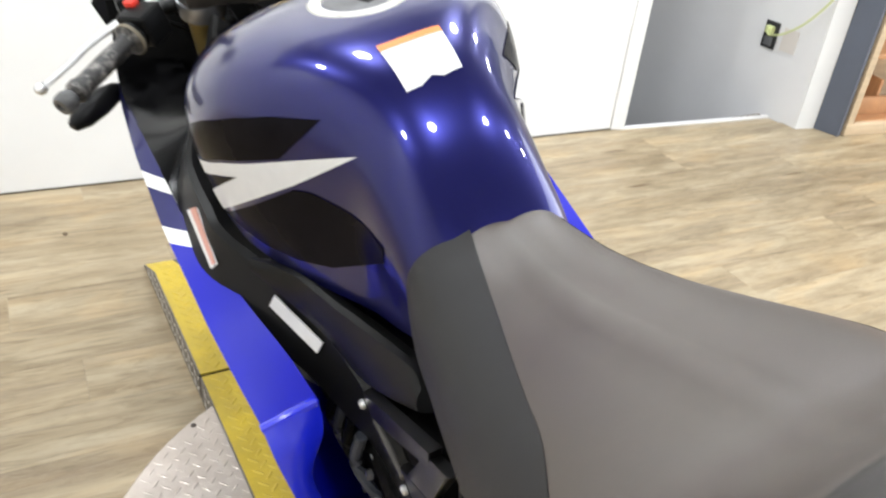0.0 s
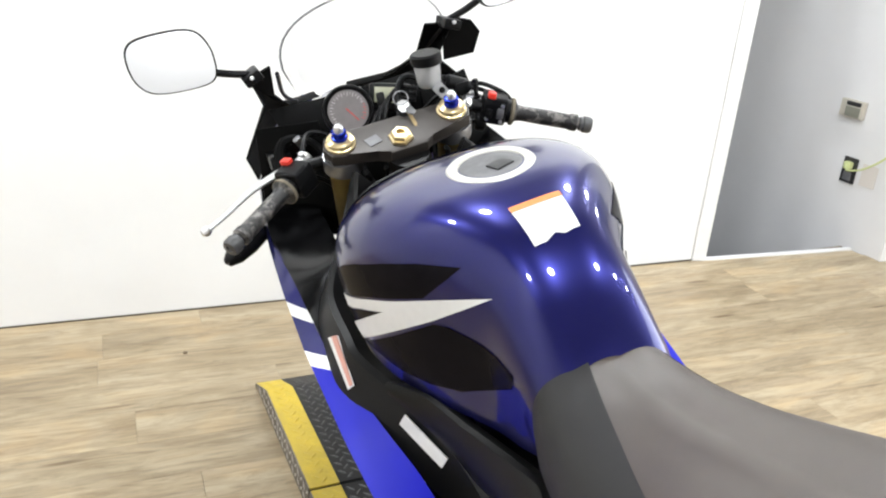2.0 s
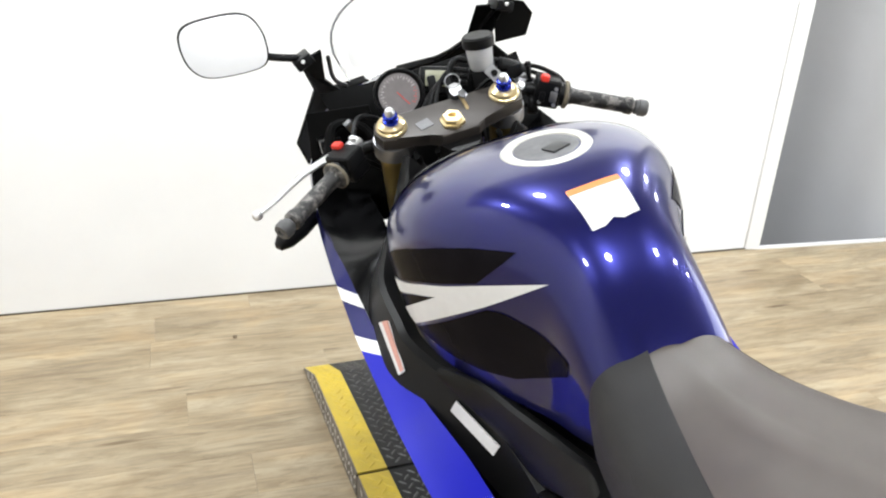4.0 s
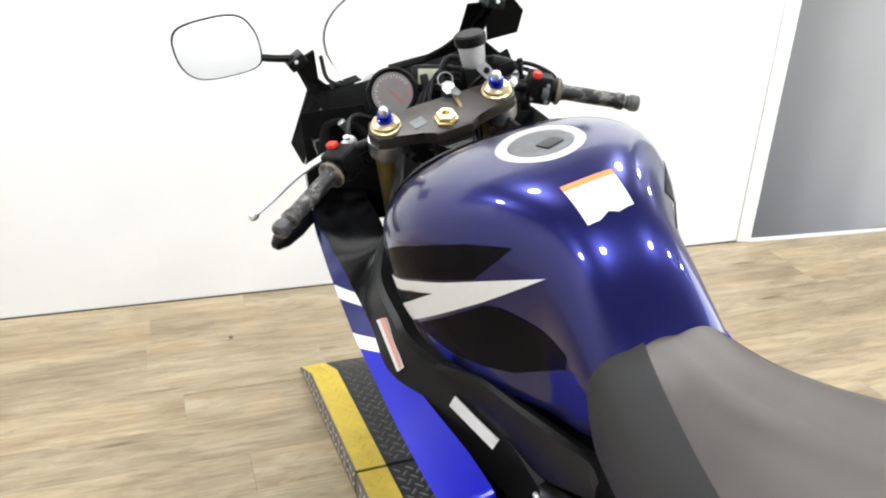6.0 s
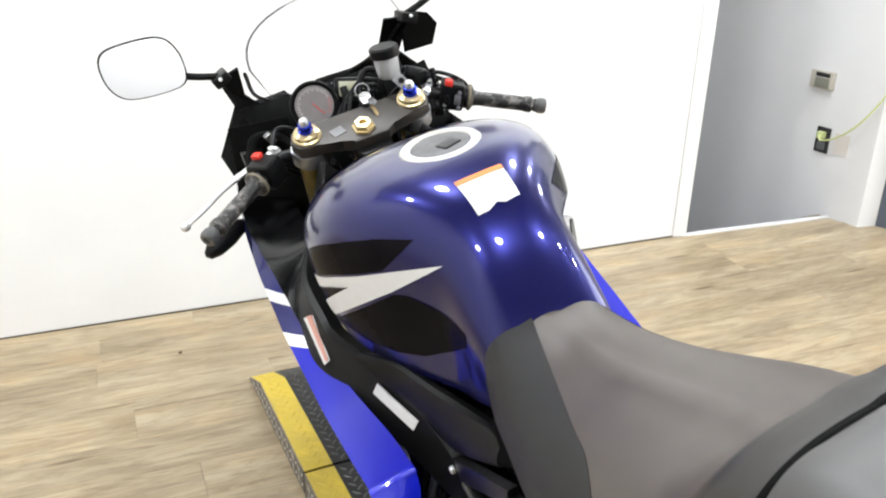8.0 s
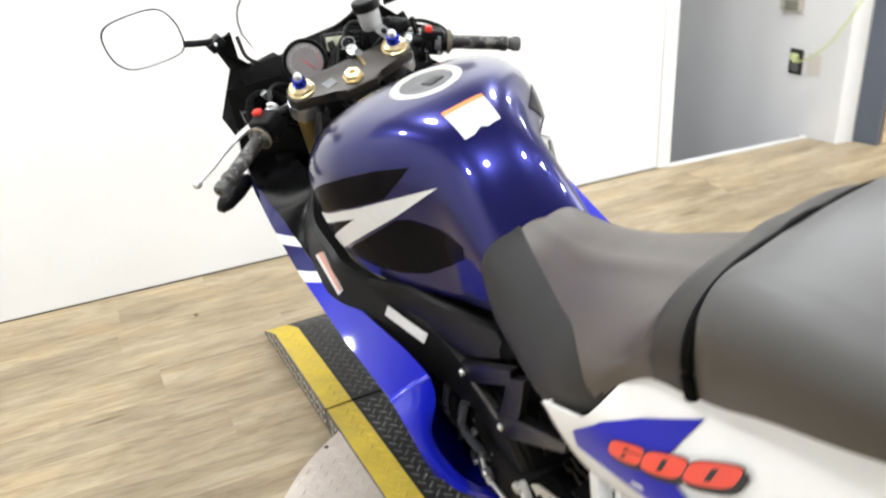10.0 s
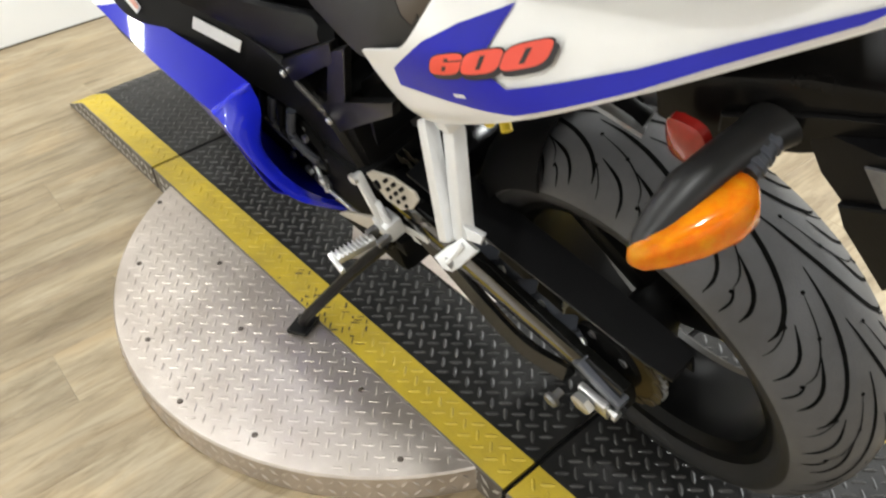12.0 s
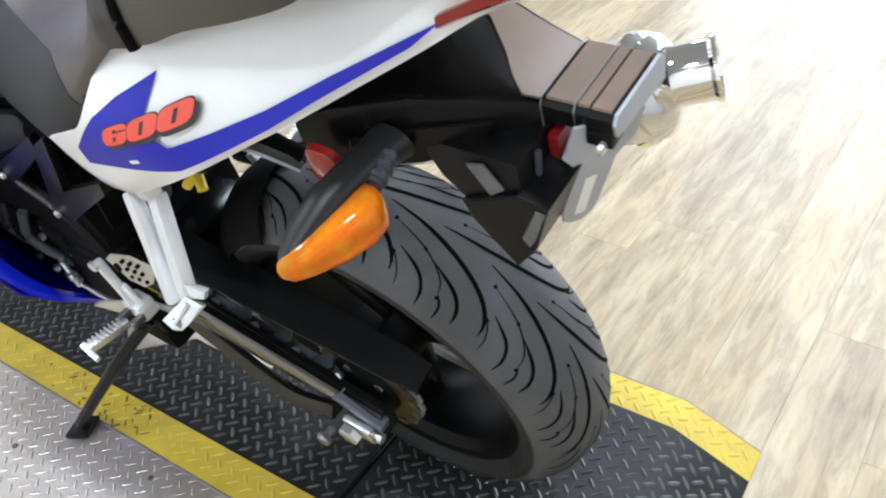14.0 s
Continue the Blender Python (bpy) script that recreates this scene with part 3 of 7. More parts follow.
def ramp_section(name, profile, label):
    """A bridge over the turntable: profile rows (y, z) from front to rear."""
    ramp = empty(name, pose(0, 0, 0), label, "ramp", "turntable ramp sections")
    ys = [p[0] for p in profile]

    def h(y):
        return float(np.interp(y, sorted(ys), [z for _, z in sorted(profile)]))
    for kind, x0, x1, material, text in (("deck", LEFT + 0.074, RIGHT - 0.074, M_BLACK_PLATE, "black painted tread plate"),
                                         ("edge_stripe", LEFT + 0.003, LEFT + 0.0738, M_YELLOW, "yellow painted edge"),
                                         ("edge_stripe", RIGHT - 0.0738, RIGHT - 0.003, M_YELLOW, "yellow painted edge")):
        bm = loft([[(x0, y, z), (x1, y, z), (x1, y, max(0.0, z - 0.006)), (x0, y, max(0.0, z - 0.006))] for y, z in profile])
        part(kind, bm, material, ramp, text)
        tread_part(ramp, M_BLACK_TREAD if material is M_BLACK_PLATE else material, lambda x, y: True, x0 - 0.004, x1 + 0.004, min(ys), max(ys), h, 0.0)
    for x in (LEFT, RIGHT):
        s = 1 if x < 0 else -1
        bm = loft([[(x, y, z), (x + s * 0.003, y, z), (x + s * 0.003, y, 0.0), (x, y, 0.0)] for y, z in profile])
        part("side_plate", bm, M_SIDE_PLATE, ramp, "grimy aluminium side plate")
        lz = bmesh.new()
        y = min(ys) + 0.012
        row = 0
        while y < max(ys) - 0.010:
            for zz in (0.018, 0.045):
                if zz < h(y) - 0.008:
                    d = Vector((0, 1, 1 if (row + int(zz * 50)) % 2 else -1)).normalized()
                    n = Vector((-s, 0, 0))
                    w = d.cross(n)
                    p = Vector((x, y, zz)) + n * 0.0002
                    vs = [lz.verts.new(q) for q in (p - d * 0.0145, p - w * 0.0044, p + d * 0.0145, p + w * 0.0044)]
                    top = lz.verts.new(p + n * 0.0022)
                    for q in range(4):
                        lz.faces.new((vs[q], vs[(q + 1) % 4], top))
            y += 0.026
            row += 1
        ob = part("side_tread", lz, M_ALU, ramp)
        ob["kind"] = "stuff"
    return ramp


front_ramp = ramp_section("front_ramp", [(1.335, TOP), (1.55, TOP), (1.77, 0.063), (1.905, 0.006)], "black tread plate ramp end with yellow edges, front piece")
deck = ramp_section("bridge_deck", [(0.107, TOP), (0.7, TOP), (1.325, TOP)], "black tread plate deck with yellow edges over the turntable")
rear_ramp = ramp_section("rear_ramp", [(-0.45, 0.006), (-0.312, 0.063), (-0.10, TOP), (0.097, TOP)], "black tread plate ramp end with yellow edges, rear piece")
part("hinge_rod", tube([(LEFT, 0.102, TOP - 0.006), (RIGHT, 0.102, TOP - 0.006)], 0.0045), M_DARK, rear_ramp, "dark hinge rod")
part("hinge_rod", tube([(LEFT, 1.330, TOP - 0.006), (RIGHT, 1.330, TOP - 0.006)], 0.0045), M_DARK, deck, "dark hinge rod")
bare = [(-0.128, 0.712), (-0.030, 0.612), (-0.038, 0.42), (0.05, 0.40), (0.09, 0.72), (-0.05, 0.81)]
part("wear_plate", prism(bare, 0.0025, pose(0, 0, TOP), 0.0005), M_ALU_PLATE, deck, "bare aluminium plate fixed on the deck")
rng = random.Random(4)
wear = bmesh.new()
for k in range(34):
    x, y = rng.uniform(LEFT + 0.006, LEFT + 0.066), rng.gauss(0.62, 0.08)
    d = rng.choice((1, -1)) * math.pi / 4
    u, w = rng.uniform(0.003, 0.009), rng.uniform(0.001, 0.0022)
    c, s = math.cos(d), math.sin(d)
    q = [wear.verts.new((x + c * a * u - s * b * w, y + s * a * u + c * b * w, TOP + 0.0018)) for a, b in ((-1, -1), (1, -1), (1, 1), (-1, 1))]
    wear.faces.new(q)
ob = part("scuff", wear, M_WORN, deck, "dark scuffs worn into the yellow paint")
ob["kind"] = "stuff"

# ---- motorcycle ----
BIKE = pose(-0.0048, 0.0, TOP, 0, -15.786, -2.75)
bike = empty("motorcycle", BIKE, "blue and white sport motorcycle leaning on its side stand", "motorcycle")


def table_of(rows):
    ys = [r[0] for r in rows]
    cols = [[r[k] for r in rows] for k in range(1, len(rows[0]))]

    def f(y):
        out = []
        for c in cols:
            # smooth interpolation
            i = max(0, min(len(ys) - 2, int(np.searchsorted(ys, y)) - 1))
            t = (y - ys[i]) / (ys[i + 1] - ys[i])
            t = max(0.0, min(1.0, t))
            m0 = (c[i + 1] - c[max(i - 1, 0)]) / (ys[i + 1] - ys[max(i - 1, 0)])
            m1 = (c[min(i + 2, len(ys) - 1)] - c[i]) / (ys[min(i + 2, len(ys) - 1)] - ys[i])
            hh = ys[i + 1] - ys[i]
            out.append((2 * t ** 3 - 3 * t * t + 1) * c[i] + (t ** 3 - 2 * t * t + t) * hh * m0 + (-2 * t ** 3 + 3 * t * t) * c[i + 1] + (t ** 3 - t * t) * hh * m1)
        return out
    return f


# tank: y, half width, height of the widest line, top, bottom, half width at the bottom
TANK = table_of([
    (0.445, 0.074, 0.775, 0.815, 0.742, 0.070, 2.2), (0.47, 0.085, 0.780, 0.858, 0.730, 0.082, 2.3), (0.51, 0.090, 0.785, 0.912, 0.720, 0.092, 2.6),
    (0.56, 0.098, 0.790, 0.952, 0.714, 0.102, 3.0), (0.61, 0.121, 0.795, 0.970, 0.711, 0.122, 3.5), (0.66, 0.150, 0.800, 0.978, 0.712, 0.144, 3.6),
    (0.71, 0.174, 0.805, 0.979, 0.718, 0.167, 3.5), (0.76, 0.190, 0.810, 0.976, 0.733, 0.186, 3.2), (0.82, 0.198, 0.820, 0.965, 0.766, 0.195, 2.8),
    (0.88, 0.190, 0.832, 0.944, 0.800, 0.187, 2.5), (0.93, 0.163, 0.838, 0.921, 0.818, 0.160, 2.3), (0.965, 0.129, 0.842, 0.902, 0.828, 0.125, 2.1), (0.985, 0.095, 0.845, 0.886, 0.834, 0.09, 2.0)])
TANK_X = 0.006


def tank_x(y, z):
    w, zm, zt, zb, wb, p = TANK(y)
    if z >= zm:
        return w * max(0.0, 1 - min(1.0, (z - zm) / (zt - zm)) ** p) ** (1 / p)
    t = min(1.0, (zm - z) / max(1e-4, zm - zb))
    return w + (wb - w) * t * t


def tank_z(x, y):
    w, zm, zt, zb, wb, p = TANK(y)
    return zm + (zt - zm) * max(0.0, 1 - min(1.0, abs(x - TANK_X) / w) ** p) ** (1 / p)


def tank_loop(y, n=26):
    w, zm, zt, zb, wb, p = TANK(y)
    half = [(tank_x(y, zb + (zm - zb) * t), zb + (zm - zb) * t) for t in (0.0, 0.25, 0.5, 0.75)]
    for k in range(n + 1):
        a = math.pi / 2 * k / n
        half.append((w * abs(math.cos(a)) ** (2 / p), zm + (zt - zm) * math.sin(a) ** (2 / p)))
    return [(TANK_X + x, y, z) for x, z in half] + [(TANK_X - x, y, z) for x, z in half[-2::-1]]


tank = part("fuel_tank", loft([tank_loop(0.445 + 0.54 * k / 72) for k in range(73)]), M_NAVY, bike, "deep blue metallic fuel tank", 50)


def tank_decal(name, outline, material, label, lift=0.0012, cell=0.008):
    """The same vinyl shape on either side of the tank, its outline in y and z."""
    for side in (-1, 1):
        one_decal(name, outline, material, label, lift, cell, side)


def one_decal(name, outline, material, label, lift, cell, side):
    bm = bmesh.new()
    bm.faces.new([bm.verts.new((0, y, z)) for y, z in outline])
    bmesh.ops.triangulate(bm, faces=bm.faces[:])
    for _ in range(6):
        long = [e for e in bm.edges if e.calc_length() > cell]
        if not long:
            break
        bmesh.ops.subdivide_edges(bm, edges=long, cuts=1)
        bmesh.ops.triangulate(bm, faces=bm.faces[:])
    for v in bm.verts:
        y, z = v.co.y, v.co.z
        x = TANK_X + side * tank_x(y, z)
        e = 0.002
        n = Vector((side, -(tank_x(y + e, z) - tank_x(y - e, z)) / (2 * e), -(tank_x(y, z + e) - tank_x(y, z - e)) / (2 * e)))
        v.co = Vector((x, y, z)) + n.normalized() * lift
    return part(name, bm, material, tank, label, 60)


tank_decal("tank_flash", [(0.847, 0.809), (0.79, 0.826), (0.735, 0.846), (0.686, 0.860), (0.651, 0.871), (0.550, 0.900), (0.608, 0.863), (0.632, 0.848), (0.79, 0.759), (0.829, 0.766), (0.75, 0.808), (0.678, 0.846), (0.763, 0.820), (0.852, 0.785)],
           M_DECAL_WHITE, "silver white lightning-shaped flash", 0.0014)
tank_decal("dark_patch", [(0.853, 0.813), (0.858, 0.826), (0.84, 0.850), (0.80, 0.871), (0.762, 0.887), (0.70, 0.907), (0.650, 0.919), (0.594, 0.925), (0.607, 0.910), (0.634, 0.889), (0.640, 0.877), (0.690, 0.862), (0.735, 0.849), (0.79, 0.829)],
           M_DECAL_BLACK, "dark glossy patch", 0.0010)
tank_decal("dark_patch", [(0.850, 0.782), (0.765, 0.817), (0.683, 0.845), (0.75, 0.808), (0.825, 0.768)], M_DECAL_BLACK, "dark glossy patch", 0.0010)
tank_decal("dark_patch", [(0.782, 0.758), (0.70, 0.803), (0.632, 0.843), (0.61, 0.845), (0.547, 0.832), (0.512, 0.822), (0.516, 0.802), (0.56, 0.775), (0.61, 0.750), (0.66, 0.742), (0.707, 0.744), (0.75, 0.752)],
           M_DECAL_BLACK, "dark glossy patch", 0.0010)


def tank_top_patch(name, outline, material, label, lift=0.0012):
    bm = bmesh.new()
    bm.faces.new([bm.verts.new((x, y, 0)) for x, y in outline])
    bmesh.ops.triangulate(bm, faces=bm.faces[:])
    for _ in range(5):
        long = [e for e in bm.edges if e.calc_length() > 0.01]
        if not long:
            break
        bmesh.ops.subdivide_edges(bm, edges=long, cuts=1)
        bmesh.ops.triangulate(bm, faces=bm.faces[:])
    for v in bm.verts:
        v.co.z = tank_z(v.co.x, v.co.y) + lift
    return part(name, bm, material, tank, label, 60)


tank_top_patch("warning_label", [(-0.020, 0.605), (0.046, 0.607), (0.041, 0.555), (0.020, 0.551), (0.010, 0.555), (-0.004, 0.549), (-0.019, 0.549)], M_STICKER, "white warning label with a worn edge")
tank_top_patch("label_heading", [(-0.020, 0.606), (0.046, 0.608), (0.0455, 0.599), (-0.020, 0.597)], M_LABELORANGE, "orange heading bar", 0.0018)
CAPM = pose(0.012, 0.720, tank_z(0.012, 0.720) - 0.002, 0, 0, 0)
part("filler_ring", moved(turned([(0, 0.058), (0.004, 0.058), (0.007, 0.055), (0.007, 0.043), (0.004, 0.041), (0, 0.041)], (0, 0, -0.004), (0, 0, 1), 48), CAPM), M_FILLER, tank, "pale metal filler ring")
part("filler_lid", moved(turned([(0, 0.041), (0.005, 0.0405), (0.0065, 0.037), (0.0065, 0.0)], (0, 0, -0.003), (0, 0, 1), 48), CAPM), M_LID, tank, "dull grey filler lid")
part("filler_flap", moved(box(-0.012, 0.016, -0.026, -0.004, 0.0035, 0.006, 0.001), CAPM @ pose(0, 0, 0, 0, 0, 20)), M_OUTLET, tank, "black key flap")
for k in range(7):
    a = 2 * math.pi * k / 7 + 0.3
    part("filler_screw", moved(turned([(0, 0.004), (0.002, 0.0036), (0.0022, 0)], (0.049 * math.cos(a), 0.049 * math.sin(a), 0.0018), (0, 0, 1), 10), CAPM), M_FILLER, tank)
# black band for the front trim, with the cockpit's dark reflection painted in
tank_top_patch("tank_front_band", [(-0.166, 0.886), (-0.135, 0.874), (-0.105, 0.872), (-0.07, 0.858), (-0.03, 0.860), (0.0, 0.850), (0.045, 0.848), (0.08, 0.858), (0.125, 0.868), (0.164, 0.890), (0.100, 0.970), (0.05, 0.982), (-0.05, 0.982), (-0.092, 0.970)], M_GLOSSPLASTIC, "gloss black front band of the tank, trim and painted dark reflections", 0.002)
part("tank_front_trim", tube([(-0.150, 0.950, 0.855), (-0.095, 0.985, 0.880), (-0.04, 0.993, 0.890), (0.006, 0.995, 0.892), (0.05, 0.993, 0.890), (0.105, 0.985, 0.880), (0.160, 0.950, 0.855)], 0.008, 30, 8), M_PLASTIC, tank, "black rubber trim")

# seats: y, half width, top, edge drop, lower edge
SEAT = table_of([(-0.008, 0.117, 1.030, 0.034, 0.940), (0.022, 0.118, 1.019, 0.032, 0.935), (0.036, 0.119, 1.009, 0.031, 0.930), (0.050, 0.120, 0.988, 0.030, 0.922), (0.072, 0.122, 0.955, 0.030, 0.905), (0.10, 0.128, 0.932, 0.029, 0.878), (0.13, 0.136, 0.921, 0.028, 0.838), (0.18, 0.143, 0.902, 0.028, 0.800),
                 (0.25, 0.136, 0.874, 0.026, 0.768), (0.32, 0.122, 0.849, 0.024, 0.755), (0.39, 0.106, 0.836, 0.024, 0.745), (0.445, 0.094, 0.838, 0.026, 0.745), (0.478, 0.082, 0.846, 0.030, 0.76)])


CREST = table_of([(0.10, 0.150), (0.15, 0.126), (0.204, 0.099), (0.25, 0.084), (0.35, 0.050), (0.44, 0.022), (0.478, 0.012)])


def ridge_loop(f, y, n=22, xt=0.02, p=2.7):
    """Section of a seat: a nearly flat top, then sides that fall away."""
    w, zt, drop, zb = f(y)
    half = []
    for k in range(n + 1):
        a = math.pi / 2 * k / n
        half.append((xt + (w - xt) * math.cos(a) ** (2 / p), zb + (zt - 0.003 - zb) * math.sin(a) ** (2 / p)))
    half += [(xt * (1 - k / 3), zt - 0.003 * (1 - k / 3) ** 2) for k in range(1, 4)]
    return [(x, y, z) for x, z in half] + [(-x, y, z) for x, z in half[-2::-1]]


def panel_row(y, side, n=14, xt=0.02, p=2.7):
    """The part of a rider seat section from its lower edge up to the dark panel's edge."""
    w, zt, drop, zb = SEAT(y)
    crest = CREST(y)[0] if side < 0 else max(0.86 * w, CREST(y)[0])
    if crest > xt:
        top = math.acos(min(0.999, ((crest - xt) / (w - xt))) ** (p / 2)) if crest < w else 0.05
    else:
        top = math.pi / 2
    row = []
    for k in range(n + 1):
        a = top * k / n
        row.append((side * (xt + (w - xt) * math.cos(a) ** (2 / p) + 0.0012 * math.cos(a)), y, zb + (zt - 0.003 - zb) * math.sin(a) ** (2 / p) + 0.0012 * math.sin(a)))
    if crest <= xt:
        row[-1] = (side * max(0.003, crest), y, zt + 0.0012)
    return row


bolster = loft([[(x * g, y, 0.93 + (z - 0.93) * g) for x, y, z in ridge_loop(SEAT, y)] for y, g in ((0.041, 0.985), (0.038, 1.006), (0.032, 1.014), (0.020, 1.014), (0.006, 1.013), (-0.003, 1.008), (-0.0065, 0.985))])
seat = part("rider_seat", loft([ridge_loop(SEAT, -0.006 + 0.484 * k / 44) for k in range(45)]), M_SEAT, bike, "grey brown vinyl rider seat", 60)
part("seat_bolster", bolster, M_BOLSTER, seat, "darker rounded bolster at the back of the seat", 60)
for s in (-1, 1):
    # darker grip panels on the nose sides; lower shading is put into their colour
    rows = [panel_row(0.476 - 0.366 * k / 32, s) for k in range(33)]
    part("seat_side_panel", thick(loft(rows, closed=False), 0.002), M_SEATSIDE, seat, "darker grey textured side panel, side shading in its colour", 60)
PILLION = table_of([(-0.300, 0.020, 1.046, 0.010, 1.030), (-0.285, 0.040, 1.052, 0.018, 1.024), (-0.25, 0.066, 1.058, 0.030, 1.032), (-0.20, 0.094, 1.060, 0.042, 1.003), (-0.15, 0.106, 1.056, 0.048, 0.987),
                    (-0.08, 0.114, 1.052, 0.05, 0.968), (-0.04, 0.117, 1.046, 0.05, 0.952), (-0.02, 0.118, 1.040, 0.045, 0.946), (-0.011, 0.116, 1.035, 0.04, 0.942)])
part("passenger_seat", loft([ridge_loop(PILLION, -0.300 + 0.289 * k / 36, 22, 0.008 + 0.05 * min(1.0, k / 12), 2.5) for k in range(37)]), M_PILLION, bike, "raised black grey passenger seat", 50)
part("seat_seam", tube([(x * 1.004, y, z + 0.001) for x, y, z in ridge_loop(SEAT, -0.0085)], 0.0062, None, 8), M_MATTE, bike, "black seam gap between the seats")


# tail cowl
def soft_ramp(v, k):
    return k * math.log1p(math.exp(min(40.0, v / k)))


def tail_x(y, z):
    return max(0.034, 0.153 - 0.65 * soft_ramp(z - 0.85, 0.012) - 0.17 * soft_ramp(-y, 0.015))


TAIL_LOW = table_of([(-0.40, 1.016), (-0.335, 0.984), (-0.295, 0.963), (-0.246, 0.936), (-0.197, 0.911), (-0.136, 0.880), (-0.087, 0.856), (-0.006, 0.812), (0.04, 0.786), (0.103, 0.752), (0.14, 0.737), (0.17, 0.737), (0.195, 0.765), (0.207, 0.803)])
TAIL_HIGH = table_of([(-0.40, 1.034), (-0.335, 1.024), (-0.295, 1.026), (-0.22, 1.014), (-0.19, 1.004), (-0.158, 0.990), (-0.058, 0.962), (0.02, 0.946), (0.051, 0.938), (0.075, 0.908), (0.119, 0.847), (0.16, 0.825), (0.207, 0.805)])


def tail_side(s, grow=0.0):
    rows = []
    for k in range(61):
        y = 0.2065 - 0.6065 * k / 60
        lo, hi = TAIL_LOW(y)[0], TAIL_HIGH(y)[0]
        rows.append([(s * (tail_x(y, lo + (hi - lo) * q) - 0.02 * (1 - q) ** 6 * 0.5 + grow), y, lo + (hi - lo) * q) for q in [j / 12 for j in range(13)]])
    return loft(rows, closed=False)


for s in (-1, 1):
    cowl = part("tail_cowl", thick(tail_side(s), 0.004), M_WHITE, bike, "white tail side cowl", 50)
    if s < 0:
        left_cowl = cowl
# closing top behind the passenger seat
rows = []
for k in range(15):
    y = -0.20 - 0.20 * k / 14
    hi = TAIL_HIGH(y)[0]
    w = tail_x(y, hi)
    bulge = 0.030 * (1 - k / 14) + 0.006
    rows.append([(w * q, y, hi + bulge * max(0.0, 1 - q * q) ** 0.7) for q in [j / 6 - 1 for j in range(13)]])
part("tail_top", thick(loft(rows, closed=False), 0.004), M_WHITE, bike, "white rear of the tail", 50)


def tail_patch(name, outline, material, label, lift=0.0022, parent=None, cell=0.01):
    bm = bmesh.new()
    bm.faces.new([bm.verts.new((0, y, z)) for y, z in outline])
    bmesh.ops.triangulate(bm, faces=bm.faces[:])
    for _ in range(5):
        long = [e for e in bm.edges if e.calc_length() > cell]
        if not long:
            break
        bmesh.ops.subdivide_edges(bm, edges=long, cuts=1)
        bmesh.ops.triangulate(bm, faces=bm.faces[:])
    for v in bm.verts:
        v.co.x = -tail_x(v.co.y, v.co.z) - lift
    return part(name, bm, material, parent or left_cowl, label, 60)


tail_patch("tail_flash", [(0.1441, 0.7915), (0.1448, 0.8125), (0.0909, 0.8596), (0.0484, 0.8858), (-0.0086, 0.9137), (0.0412, 0.8666), (0.02, 0.8612)], M_BLUEDECAL, "blue angular flash")
tail_patch("tail_flash", [(0.1441, 0.7915), (0.02, 0.8612), (0.002, 0.8605), (-0.0157, 0.8552), (-0.0635, 0.8729), (-0.1206, 0.8953), (-0.18, 0.923), (-0.268, 0.962),
                           (-0.245, 0.945), (-0.17, 0.907), (-0.1254, 0.883), (-0.024, 0.8346), (0.0672, 0.8105)], M_BLUEDECAL, "blue swept stripe")


def glyph_outline(grow=0.0):
    """Rounded slanted block of one numeral, in a unit square."""
    pts = []
    for k in range(40):
        a = 2 * math.pi * k / 40
        c, s = math.cos(a), math.sin(a)
        x, y = math.copysign(abs(c) ** 0.56, c) * (0.5 + grow), math.copysign(abs(s) ** 0.56, s) * (0.5 + grow * 1.5)
        pts.append((x + 0.16 * y, y))
    return pts


def numeral(name, place, outline, material, lift, shift=(0.0, 0.0)):
    """Vinyl shape of a model number on the cowl; place counts glyphs along the word."""
    bm = bmesh.new()
    bm.faces.new([bm.verts.new((x, y, 0)) for x, y in outline])
    bmesh.ops.triangulate(bm, faces=bm.faces[:])
    for _ in range(4):
        long = [e for e in bm.edges if e.calc_length() > 0.16]
        bmesh.ops.subdivide_edges(bm, edges=long, cuts=1)
        bmesh.ops.triangulate(bm, faces=bm.faces[:])
    for v in bm.verts:
        u, w = v.co.x + place, v.co.y
        y = 0.0125 - 0.0436 * u + 0.002 * w + shift[0]
        z = 0.8690 + 0.0165 * u + 0.0178 * w + shift[1]
        v.co = Vector((-tail_x(y, z) - lift, y, z))
    return part(name, bm, material, left_cowl, "", 60)


def slit(x0, x1, y0, y1):
    return [(x0 + 0.2 * y0, y0), (x1 + 0.2 * y0, y0), (x1 + 0.2 * y1, y1), (x0 + 0.2 * y1, y1)]


for k, place in enumerate((-1, 0, 1)):
    lift = 0.0034 + 0.0008 * k
    numeral("numeral_shadow", place, glyph_outline(0.015), M_NUMSHADE, lift, (-0.0038, -0.0026))
    numeral("numeral_backing", place, glyph_outline(0.02), M_NUMSHADE, lift + 0.0003)
    numeral("model_numeral", place, glyph_outline(-0.015), M_NUMBER, lift + 0.0006)
    if place < 0:
        numeral("numeral_counter", place, slit(-0.06, 0.06, -0.29, -0.06), M_NUMSHADE, lift + 0.0009)
        numeral("numeral_counter", place, slit(-0.06, 0.06, 0.13, 0.29), M_NUMSHADE, lift + 0.0009)
        numeral("numeral_counter", place, slit(0.06, 0.47, 0.12, 0.18), M_NUMSHADE, lift + 0.0009)
    else:
        numeral("numeral_counter", place, slit(-0.06, 0.06, -0.27, 0.27), M_NUMSHADE, lift + 0.0009)
tail_patch("small_emblem", [(0.050, 0.827), (0.034, 0.833), (0.031, 0.830), (0.047, 0.824)], M_DECAL_WHITE, "small pale mark", 0.0032)

